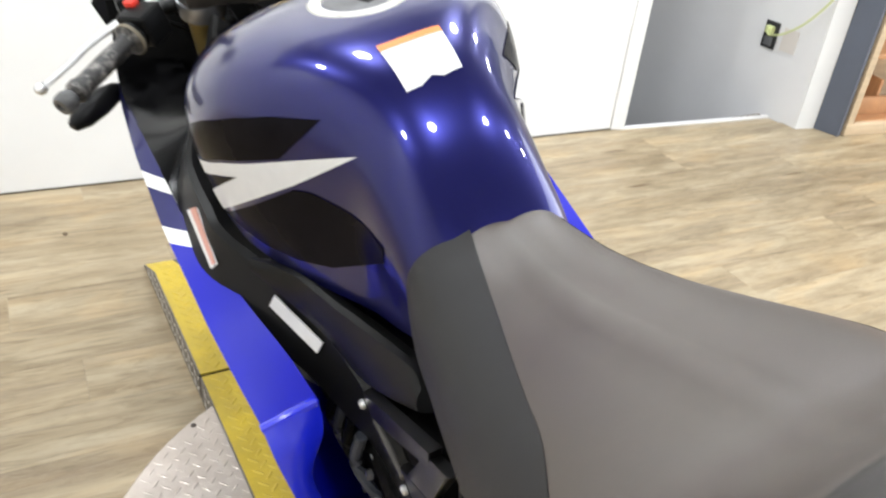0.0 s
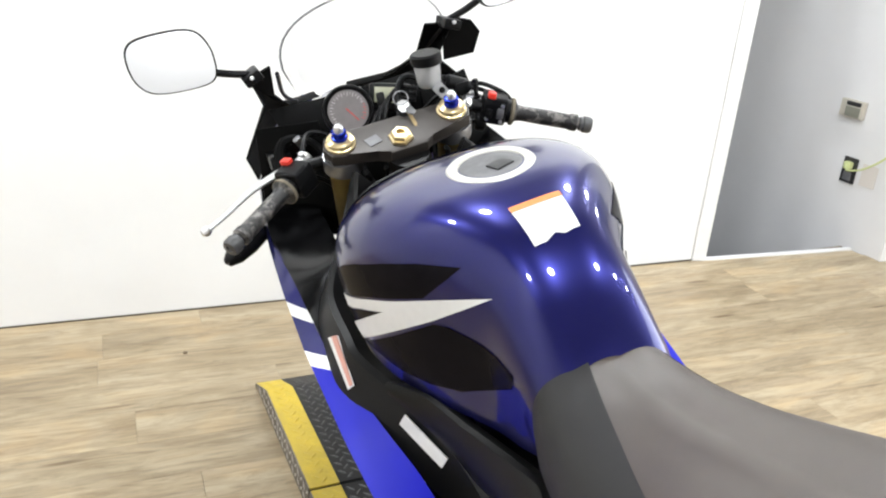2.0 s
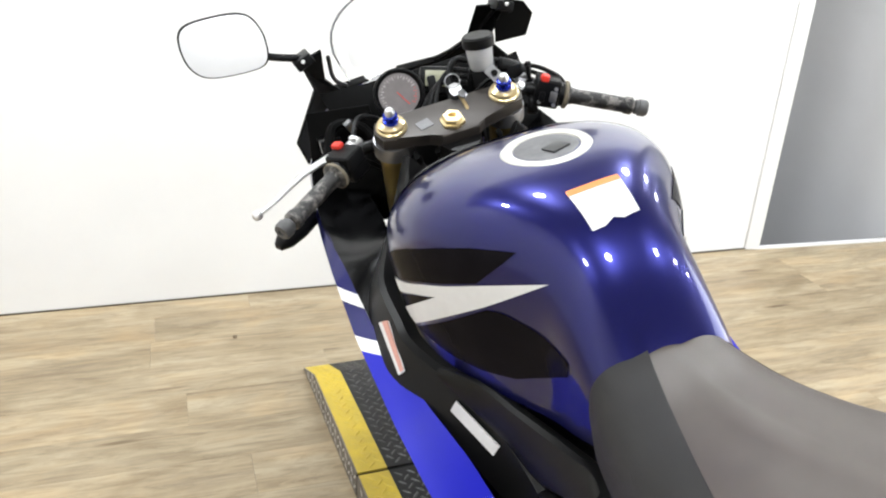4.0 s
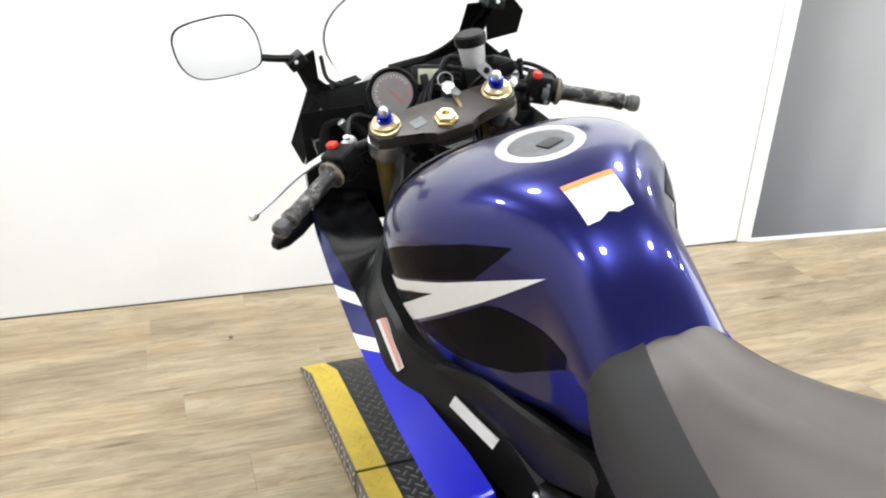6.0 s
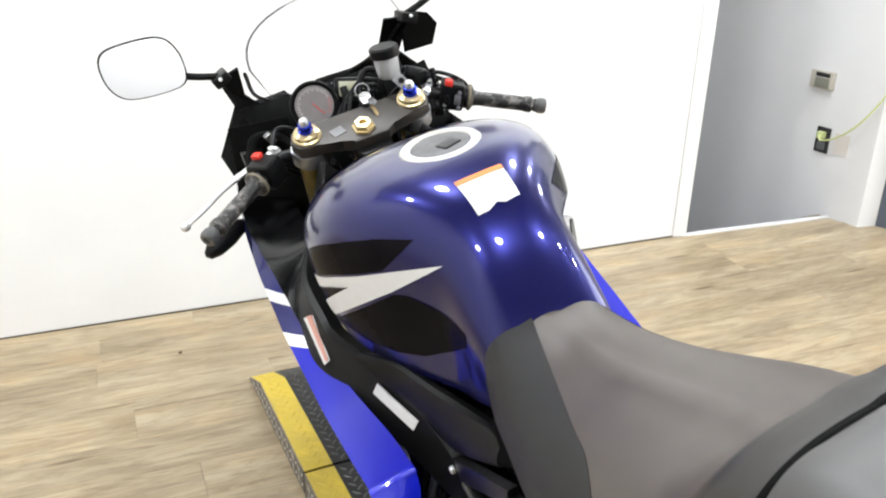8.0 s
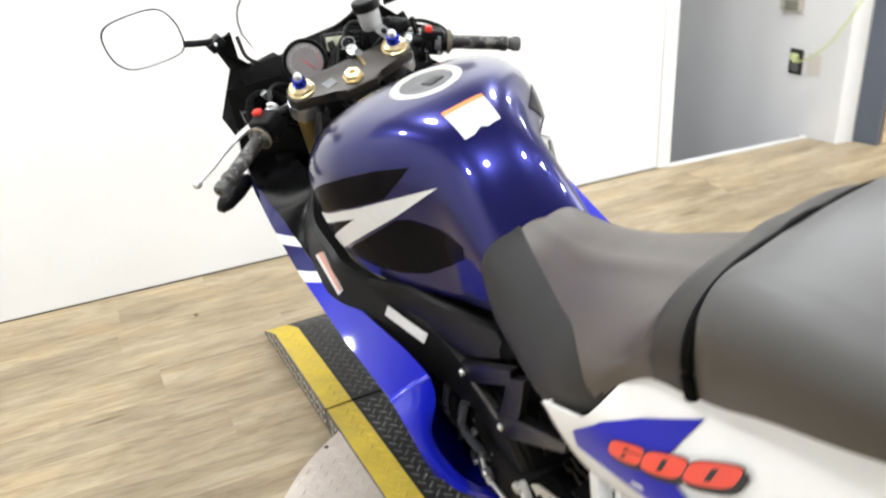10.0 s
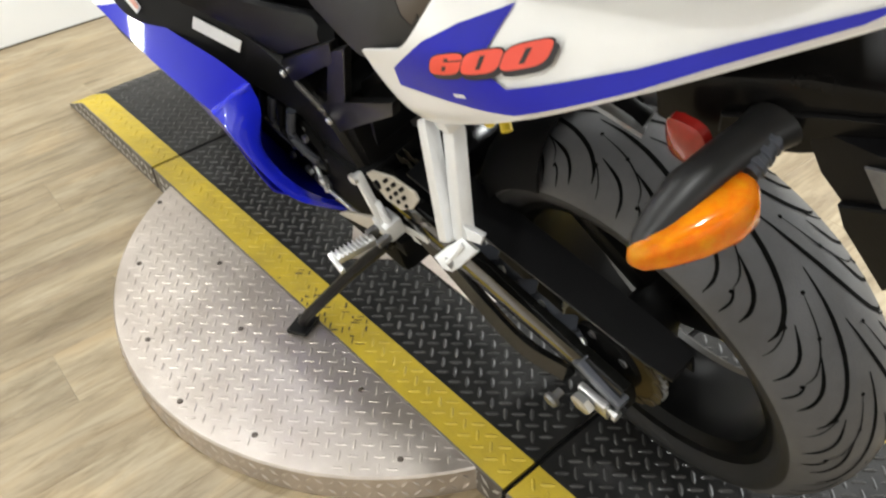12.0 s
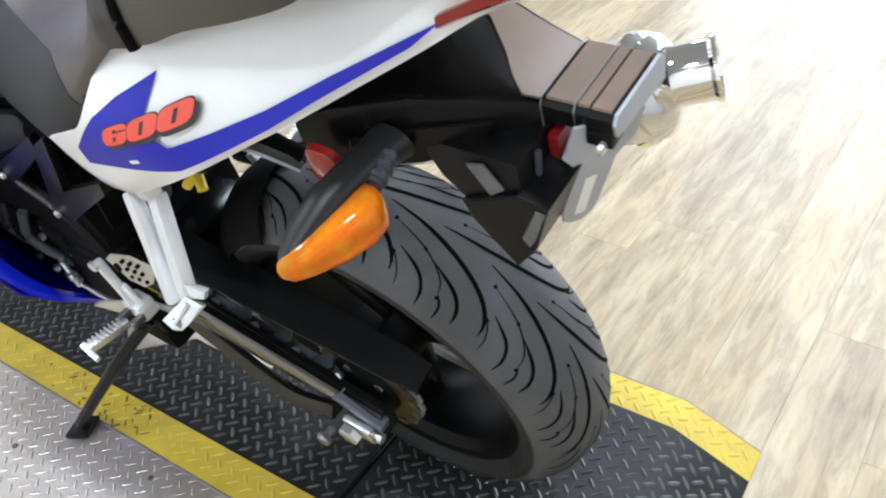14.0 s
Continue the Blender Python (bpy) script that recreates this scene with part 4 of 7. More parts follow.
# tail lamp, under-tail and plate bracket
part("tail_lamp", loft([[(x * w, y, z + dz) for x, dz in ((-1, 0), (-0.9, -0.003), (0.9, -0.003), (1, 0), (0.95, 0.008), (-0.95, 0.008))]
                        for y, w, z in ((-0.262, 0.040, 0.956), (-0.30, 0.037, 0.976), (-0.36, 0.033, 1.004), (-0.398, 0.028, 1.018))]), M_REDLENS, bike, "red tail lamp under the tail")
UNDER = ((-0.106, -0.074, 0.122, 0.860, 0.820), (-0.15, -0.066, 0.124, 0.875, 0.808), (-0.205, -0.038, 0.118, 0.877, 0.806), (-0.26, -0.008, 0.104, 0.866, 0.818), (-0.2975, 0.013, 0.098, 0.857, 0.834))
under = part("under_tail", loft([[(xl, y, zt - 0.012), (xl + 0.003, y, zt - 0.004), (xl + 0.012, y, zt), (xr - 0.012, y, zt), (xr - 0.003, y, zt - 0.004), (xr, y, zt - 0.012), (xr, y, zb), (xl, y, zb)] for y, xl, xr, zt, zb in UNDER]), M_TAILPLASTIC, bike, "gloss black under-tail", 40)
# brown sheen painted on its top: a tapering tongue from the lamp box forwards
SHEEN = [(-0.298, 0.016), (-0.284, 0.012), (-0.268, 0.026), (-0.250, 0.047), (-0.232, 0.064), (-0.217, 0.078), (-0.190, 0.088), (-0.150, 0.096)]
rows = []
for y, x0 in SHEEN:
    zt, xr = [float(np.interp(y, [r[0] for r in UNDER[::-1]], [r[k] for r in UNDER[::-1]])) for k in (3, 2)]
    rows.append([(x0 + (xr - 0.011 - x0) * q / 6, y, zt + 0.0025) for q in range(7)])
part("tail_sheen", thick(loft(rows, closed=False), 0.002), M_TAILSHEEN, under, "black under-tail top with its brown sheen painted on", 40)
part("side_ledge", plane_outline([(-0.0672, -0.16, 0.846), (-0.036, -0.215, 0.848), (-0.008, -0.268, 0.846), (-0.010, -0.262, 0.832), (-0.040, -0.208, 0.828), (-0.069, -0.158, 0.828)], 0.006, 0.0015), M_TAILPLASTIC, under, "raised ledge on the under-tail side")
BOX = [[(0.014, y, 0.838), (0.014, y, 0.853), (0.018, y, 0.857), (0.094, y, 0.857), (0.098, y, 0.853), (0.098, y, 0.836)] for y in (-0.298, -0.330, -0.359)]
part("plate_lamp_box", loft(BOX), M_TAILPLASTIC, under, "gloss black plate lamp box", 30)
# lid tops carry the same painted sheen
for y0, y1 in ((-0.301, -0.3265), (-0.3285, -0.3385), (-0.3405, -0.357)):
    part("box_lid", loft([[(0.019, y, 0.857), (0.093, y, 0.857), (0.092, y, 0.8592), (0.020, y, 0.8592)] for y in (y0, y1)]), M_TAILSHEEN, under, "black lid with the brown sheen in its colour")
for y in (-0.2985, -0.3275):
    part("seam_strip", tube([(0.0135, y, 0.834 if y < -0.3 else 0.812), (0.0135, y, 0.854), (0.018, y, 0.8602), (0.094, y, 0.8602), (0.0985, y, 0.853)], 0.0007, None, 6), M_STEEL, under, "thin grey seam")
part("rear_cover", loft([[(0.016, y, 0.838), (0.013, y, 0.851), (0.018, y, 0.858), (0.094, y, 0.858), (0.100, y, 0.851), (0.100, y, 0.830)] for y in (-0.360, -0.363)]), M_GREYPLATE, under, "pale grey rear plate")
part("box_foot", box(0.014, 0.034, -0.3585, -0.335, 0.824, 0.8378, 0.002), M_TAILPLASTIC, under, "black foot under the lamp box")
part("reflector", box(0.010, 0.056, -0.312, -0.3015, 0.785, 0.826, 0.003), M_REDLENS, under, "red rear reflector")
part("reflector_edge", bar((-0.008, -0.304, 0.826), (-0.014, -0.304, 0.786), 0.006, 0.004, (0, 1, 0), 0.001), M_GREYCAST, under, "grey strip beside the reflector")
flap = part("mud_flap", loft([[(-w + 0.020, y0, z), (-w + 0.026, y0 + 0.006, z), (w + 0.026, y0 + 0.006, z), (w + 0.032, y0, z), (w + 0.032, y1, z), (-w + 0.020, y1, z)] for z, w, y0, y1 in ((0.832, 0.054, -0.203, -0.300), (0.795, 0.056, -0.222, -0.302), (0.766, 0.056, -0.250, -0.306))]),
            M_PLASTIC, under, "black rear mud flap", 25)
WEDGE = [(-0.240, 0.776), (-0.247, 0.756), (-0.285, 0.707), (-0.309, 0.742), (-0.328, 0.798), (-0.300, 0.805)]
part("flap_wedge", loft([[(x, cy + (y - cy) * g, cz + (z - cz) * g) for y, z in WEDGE] for cy, cz in ((-0.284, 0.763),) for x, g in ((-0.042, 0.955), (-0.0405, 1.0), (0.090, 1.0), (0.0915, 0.955))]),
     M_PLASTIC, flap, "wider wedge at the bottom of the flap", 25)
part("flap_facet", plane_outline([(-0.0372, -0.253, 0.821), (-0.0372, -0.270, 0.826), (-0.0372, -0.286, 0.803), (-0.0372, -0.271, 0.790)], 0.003, 0.0006), M_LID, flap, "dull grey inner plate")
part("flap_facet", plane_outline([(-0.0425, -0.298, 0.754), (-0.0425, -0.317, 0.795), (-0.0425, -0.325, 0.793), (-0.0425, -0.311, 0.756), (-0.0425, -0.304, 0.745)], 0.003, 0.0008), M_LID, flap, "dull grey edge")
BRACKET = pose(0.034, -0.3475, 0.838, 0, 0, -30) @ pose(0, 0, 0, -79, 0, 0) @ pose(0, 0, 0, 0, 0, 14)
pb = prism([(-0.034, 0), (0.034, 0), (0.036, 0.028), (0.020, 0.050), (0.019, 0.108), (0.015, 0.122), (0.006, 0.128), (-0.006, 0.128), (-0.015, 0.122), (-0.019, 0.108), (-0.020, 0.050), (-0.036, 0.034)], 0.003, BRACKET, 0.0008)
bracket = part("plate_bracket", pb, M_GREYPLATE, under, "bare grey number plate bracket", 30)
part("bracket_slot", prism([(-0.006, -0.024), (0.006, -0.024), (0.006, 0.024), (-0.006, 0.024)], 0.0044, BRACKET @ pose(0, 0.092, -0.0007)), M_WHITE, bracket, "pale slot")
part("bracket_bolt", turned([(0, 0.006), (0.004, 0.006), (0.005, 0.004), (0.005, 0)], (0.012, -0.348, 0.826), (0, -1, -0.2), 10), M_ALU, bracket)


def indicator(s):
    def ring(x, y, z, d, hh, n=20, p=1.0):
        out = []
        for k in range(n):
            c, w = math.cos(2 * math.pi * k / n), math.sin(2 * math.pi * k / n)
            out.append((s * x, y + 0.5 * d * math.copysign(abs(c) ** p, c), z + 0.5 * hh * math.copysign(abs(w) ** p, w)))
        return out
    body = part("indicator", loft([ring(*r) for r in ((0.050, -0.192, 0.838, 0.044, 0.036), (0.072, -0.191, 0.842, 0.034, 0.030), (0.100, -0.189, 0.845, 0.032, 0.028), (0.135, -0.187, 0.845, 0.033, 0.026),
                                                       (0.165, -0.188, 0.842, 0.027, 0.020), (0.186, -0.189, 0.838, 0.018, 0.013), (0.194, -0.190, 0.836, 0.008, 0.007))]),
                M_FADED, bike, "faded black rear indicator on a stalk", 50)
    lens = part("lens", loft([ring(*r, 20, 0.72) for r in ((0.101, -0.206, 0.829, 0.010, 0.022), (0.104, -0.209, 0.827, 0.024, 0.036), (0.114, -0.212, 0.826, 0.032, 0.042), (0.132, -0.212, 0.827, 0.034, 0.041),
                                                            (0.158, -0.206, 0.829, 0.031, 0.036), (0.182, -0.198, 0.831, 0.024, 0.028), (0.195, -0.193, 0.832, 0.016, 0.020), (0.199, -0.191, 0.832, 0.006, 0.009))]), M_AMBER, body, "amber lens", 50)
    part("reflector_bowl", loft([ring(x, y, z, d * 0.62, hh * 0.62, 16) for x, y, z, d, hh in ((0.106, -0.206, 0.829, 0.014, 0.022), (0.120, -0.207, 0.828, 0.028, 0.036), (0.150, -0.203, 0.830, 0.028, 0.034), (0.190, -0.192, 0.833, 0.012, 0.016))]), M_BULB, body, "pale reflector behind the lens", 50)
    part("bulb", turned([(0, 0.002), (0.003, 0.009), (0.012, 0.011), (0.022, 0.009), (0.027, 0.002)], (s * 0.128, -0.211, 0.834), (s, 0.2, 0.05), 14), M_BULB, body, "bright bulb holder inside the lens")
    part("ribbed_joint", turned([(0.005 * k + dz, 0.0105 + 0.0016 * (k % 2)) for k in range(7) for dz in (0, 0.004)], (s * 0.064, -0.199, 0.842), (s, -0.1, -0.2), 16), M_GREYCAST, body, "ribbed rubber joint")
    return body


indicator(-1)
part("side_reflector", loft([[(-0.090 - e, -0.152 + 0.019 * math.copysign(abs(math.cos(a)) ** 0.6, math.cos(a)) * g, 0.834 + 0.022 * math.copysign(abs(math.sin(a)) ** 0.6, math.sin(a)) * g) for a in [2 * math.pi * k / 18 for k in range(18)]] for e, g in ((0, 1.0), (0.007, 0.95), (0.010, 0.7))]), M_REDLENS, bike, "rounded red side reflector")

part("grab_loop", tube([(-0.095, 0.060, 0.790), (-0.088, 0.010, 0.815), (-0.080, -0.040, 0.822), (-0.070, -0.090, 0.800)], 0.012, 18, 10, 0.7), M_PLASTIC, bike, "black looped strap under the tail")
part("loop_clip", tube([(-0.104, -0.010, 0.826), (-0.096, -0.055, 0.828), (-0.080, -0.095, 0.800)], 0.007, 12, 8, 0.5), M_STEEL, bike, "grey metal strip on the strap")

# frame, side covers and sub-frame
def spar(s):
    rows = [(-0.07, 1.05, 0.86, 0.03, 0.09, (0.3, 0.9, 0)), (-0.150, 1.02, 0.80, 0.03, 0.075, (-0.6, 0.5, 0.5)), (-0.219, 0.955, 0.734, 0.032, 0.098, (-0.85, 0.2, 0.55)),
            (-0.235, 0.862, 0.692, 0.034, 0.118, (-0.85, 0, 0.55)), (-0.229, 0.808, 0.670, 0.035, 0.114, (-0.85, -0.06, 0.53)), (-0.196, 0.742, 0.645, 0.036, 0.104, (-0.85, -0.15, 0.5)), (-0.160, 0.66, 0.612, 0.038, 0.092, (-0.9, -0.2, 0.4)),
            (-0.138, 0.575, 0.56, 0.040, 0.100, (-0.97, -0.1, 0.2)), (-0.130, 0.530, 0.50, 0.042, 0.110, (-1, 0, 0.05)), (-0.128, 0.505, 0.42, 0.042, 0.105, (-1, 0, 0)), (-0.126, 0.490, 0.33, 0.04, 0.090, (-1, 0, 0))]
    pts = spline([r[:3] for r in rows], 48)
    loops = []
    for i, p in enumerate(pts):
        u = i / 48 * (len(rows) - 1)
        k = min(int(u), len(rows) - 2)
        t = u - k
        th, hh = [rows[k][j] * (1 - t) + rows[k + 1][j] * t for j in (3, 4)]
        n = (Vector(rows[k][5]) * (1 - t) + Vector(rows[k + 1][5]) * t).normalized()
        d = (pts[min(i + 1, 48)] - pts[max(i - 1, 0)]).normalized()
        w = d.cross(n).normalized()
        n = w.cross(d).normalized()
        c = p - n * th / 2
        loop = [c + w * hh / 2 * a + n * th / 2 * b for a, b in ((-1, -0.7), (-1, 0.55), (-0.86, 1), (0.80, 1), (1, 0.5), (1, -0.7), (0.9, -1), (-0.9, -1))]
        loops.append([(-s * q.x if s > 0 else q.x, q.y, q.z) for q in loop])
    return part("frame_spar", loft(loops), M_FRAME, bike, "black frame spar", 30)


left_spar = spar(-1)
spar(1)
part("spec_sticker", plane_outline([(-0.2262, 0.882, 0.7220), (-0.2162, 0.861, 0.7330), (-0.2192, 0.797, 0.6840), (-0.2292, 0.806, 0.6750)], 0.0022), M_STICKER, left_spar, "white paper sticker")
part("sticker_band", plane_outline([(-0.2222, 0.8720, 0.7285), (-0.2172, 0.8615, 0.7340), (-0.2202, 0.7985, 0.6858), (-0.2252, 0.8030, 0.6813)], 0.0030), M_LABELPINK, left_spar, "faded red band")
part("spec_sticker", plane_outline([(-0.1735, 0.715, 0.667), (-0.1465, 0.639, 0.633), (-0.1555, 0.647, 0.615), (-0.1825, 0.723, 0.649)], 0.0022), M_STICKER, left_spar, "white paper sticker")
COVER = [((0.181, 0.722, 0.724), (0.186, 0.716, 0.706)), ((0.160, 0.692, 0.722), (0.173, 0.694, 0.688)), ((0.143, 0.660, 0.718), (0.155, 0.664, 0.662)), ((0.128, 0.610, 0.712), (0.140, 0.625, 0.642)),
         ((0.113, 0.562, 0.709), (0.131, 0.563, 0.630)), ((0.099, 0.500, 0.712), (0.124, 0.505, 0.652)), ((0.092, 0.460, 0.714), (0.114, 0.450, 0.678)), ((0.095, 0.440, 0.706), (0.109, 0.428, 0.690))]
for s in (-1, 1):
    tops, lows = spline([t for t, _ in COVER], 28), spline([q for _, q in COVER], 28)
    loops = []
    for t, q in zip(tops, lows):
        out, up = Vector((0.85, 0, 0.5)), (t - q)
        ring = [q + up * 0.02 - out * 0.020, q - up * 0.0 - out * 0.004, q + up * 0.08 + out * 0.003, q + up * 0.35 + out * 0.0065, q + up * 0.68 + out * 0.0065, q + up * 0.92 + out * 0.004, t - out * 0.003, t - up * 0.02 - out * 0.020]
        loops.append([(s * v.x, v.y, v.z) for v in ring])
    part("side_cover", loft(loops), M_SIDECOVER, bike, "satin black side cover below the tank", 38)
    x = s * 0.128
    a, b = (x, 0.551, 0.605), (x, 0.455, 0.562)
    part("subframe_rail", plane_outline([(x, 0.548, 0.626), (x, 0.335, 0.748), (x, 0.350, 0.712), (x, 0.515, 0.606), (x, 0.540, 0.590)], 0.014, 0.003, 2), M_FRAME, bike, "upper sub-frame rail")
    part("subframe_strut", plane_outline([(x, 0.378, 0.712), (x, 0.298, 0.756), (x, 0.366, 0.648), (x, 0.428, 0.568), (x, 0.462, 0.572), (x, 0.374, 0.690)], 0.012, 0.003, 2), M_FRAME, bike, "tapered sub-frame strut")
    part("subframe_rail", plane_outline([(x, 0.468, 0.584), (x, 0.372, 0.636), (x, 0.230, 0.708), (x, 0.243, 0.680), (x, 0.445, 0.542)], 0.013, 0.003, 2), M_FRAME, bike, "lower sub-frame rail")
    part("frame_plate", plane_outline([(x * 1.04, 0.538, 0.588), (x * 1.04, 0.470, 0.558), (x * 1.04, 0.464, 0.572), (x * 1.04, 0.528, 0.602)], 0.006, 0.002), M_SUBPLATE, bike, "grey brown bare panel on the frame")
    for p in (a, b):
        part("frame_bolt", turned([(0, 0.006), (0.004, 0.006), (0.006, 0.004), (0.006, 0)], (p[0] + s * 0.008, p[1], p[2]), (s, 0, 0), 10), M_ALU, bike, "bright bolt")
part("engine_block", join(box(-0.115, 0.115, 0.45, 0.95, 0.28, 0.58, 0.02), box(-0.10, 0.10, 0.78, 1.0, 0.45, 0.66, 0.02)), M_DARK, bike, "dark engine")
part("engine_case", box(-0.14, 0.14, 0.44, 0.90, 0.20, 0.45, 0.02), M_DARK, bike, "dark lower engine case")
part("airbox", box(-0.075, 0.075, 0.5, 0.93, 0.58, 0.70, 0.02), M_DARK, bike, "black airbox")
part("rear_inner_fender", loft([[(-0.10, y, z), (0.10, y, z), (0.10, y, z + 0.02), (-0.10, y, z + 0.02)] for y, z in ((0.42, 0.50), (0.38, 0.62), (0.28, 0.70), (0.15, 0.735), (0.105, 0.744))]), M_PLASTIC, bike, "black inner fender")
# added tray, hidden by the cowl: blocks light towards the tyre front
part("light_block_tray", loft([[(-0.118, y, z), (0.125, y, z), (0.125, y, z + 0.012), (-0.118, y, z + 0.012)] for y, z in ((0.30, 0.735), (0.15, 0.752), (0.06, 0.775), (0.0, 0.792))]), M_DARK, bike, "added black tray under the seat, keeps light off the tyre")
part("shock", turned([(0, 0.03), (0.02, 0.034), (0.10, 0.034), (0.12, 0.025), (0.2, 0.025)], (0.0, 0.42, 0.66), (0, 0.2, -1), 18), M_STEEL, bike, "grey rear shock")
cover = part("engine_cover", turned([(0, 0.07), (0.02, 0.07), (0.028, 0.06), (0.03, 0.0)], (-0.115, 0.62, 0.42), (-1, 0, 0), 32), M_DARK, bike, "dark round engine cover")
for k in range(6):
    a = math.pi * k / 3
    part("cover_bolt", turned([(0, 0.005), (0.004, 0.005), (0.005, 0)], (-0.137, 0.62 + 0.06 * math.cos(a), 0.42 + 0.06 * math.sin(a)), (-1, 0, 0), 8), M_STEEL, cover)

rng = random.Random(12)
for k in range(4):
    y = 0.585 + 0.03 * k
    part("coolant_hose", tube([(-0.145, y, 0.52), (-0.160, y + 0.01, 0.47), (-0.150, y - 0.01, 0.42), (-0.135, y, 0.38)], 0.008 - 0.001 * (k % 2), 12, 8), M_PLASTIC if k % 2 else M_GREYCAST, bike, "dark engine hose")
for k in range(9):
    y, z = 0.57 + 0.04 * (k % 4) + rng.uniform(-0.008, 0.008), 0.36 + 0.055 * (k // 4) + rng.uniform(-0.01, 0.01)
    part("case_bolt", turned([(0, 0.007), (0.006, 0.007), (0.007, 0.004), (0.007, 0)], (-0.150, y, z), (-1, 0, 0.3), 8), M_STEEL, bike, "dull metal bolt")

# fairing, by stations: y, then five points (x, z) from the inner edge to the belly
FAIR = [(0.60, -.178, .594, -.246, .586, -.243, .572, -.215, .40, -.150, .298), (0.66, -.186, .616, -.252, .603, -.249, .588, -.195, .36, -.12, .25), (0.75, -.206, .645, -.259, .632, -.256, .616, -.160, .34, -.09, .22),
        (0.91, -.236, .708, -.265, .694, -.262, .678, -.155, .36, -.08, .22), (1.04, -.239, .752, -.262, .742, -.259, .725, -.165, .42, -.10, .30), (1.16, -.246, .786, -.254, .772, -.251, .755, -.195, .52, -.15, .42),
        (1.33, -.222, .83, -.230, .81, -.227, .79, -.20, .60, -.17, .55), (1.50, -.150, .875, -.160, .855, -.158, .84, -.14, .72, -.11, .69), (1.60, -.04, .885, -.05, .87, -.05, .85, -.045, .775, -.035, .76)]


def fair_point(y, q, s):
    i = max(0, min(len(FAIR) - 2, sum(1 for r in FAIR if r[0] <= y) - 1))
    t = (y - FAIR[i][0]) / (FAIR[i + 1][0] - FAIR[i][0])
    a = [FAIR[i][k] * (1 - t) + FAIR[i + 1][k] * t for k in range(1, 11)]
    pts = [(a[k], a[k + 1]) for k in range(0, 10, 2)]
    u = q / 24 * 4
    k = min(int(u), 3)
    f = u - k
    x, z = pts[k][0] * (1 - f) + pts[k + 1][0] * f, pts[k][1] * (1 - f) + pts[k + 1][1] * f
    if k >= 2:
        x -= max(0.006, 0.018 - 0.08 * (y - 0.60)) * math.sin(math.pi * (u - 2) / 2)
    return (-0.965 * x, y, z - 0.012) if s > 0 else (x, y, z)


def fairing(name, y0, y1, material, label, s, n, slant=(0.0, 0.0)):
    """A stretch of the fairing; slant pulls its inner edge back at either end."""
    rows = []
    for k in range(n + 1):
        t = k / n
        pull = slant[0] * (1 - t) + slant[1] * t
        rows.append([fair_point(y0 + (y1 - y0) * t - pull * max(0.0, 1 - q / 7), q, s) for q in range(25)])
    return part(name, thick(loft(rows, closed=False), 0.003), material, bike, label, 40)


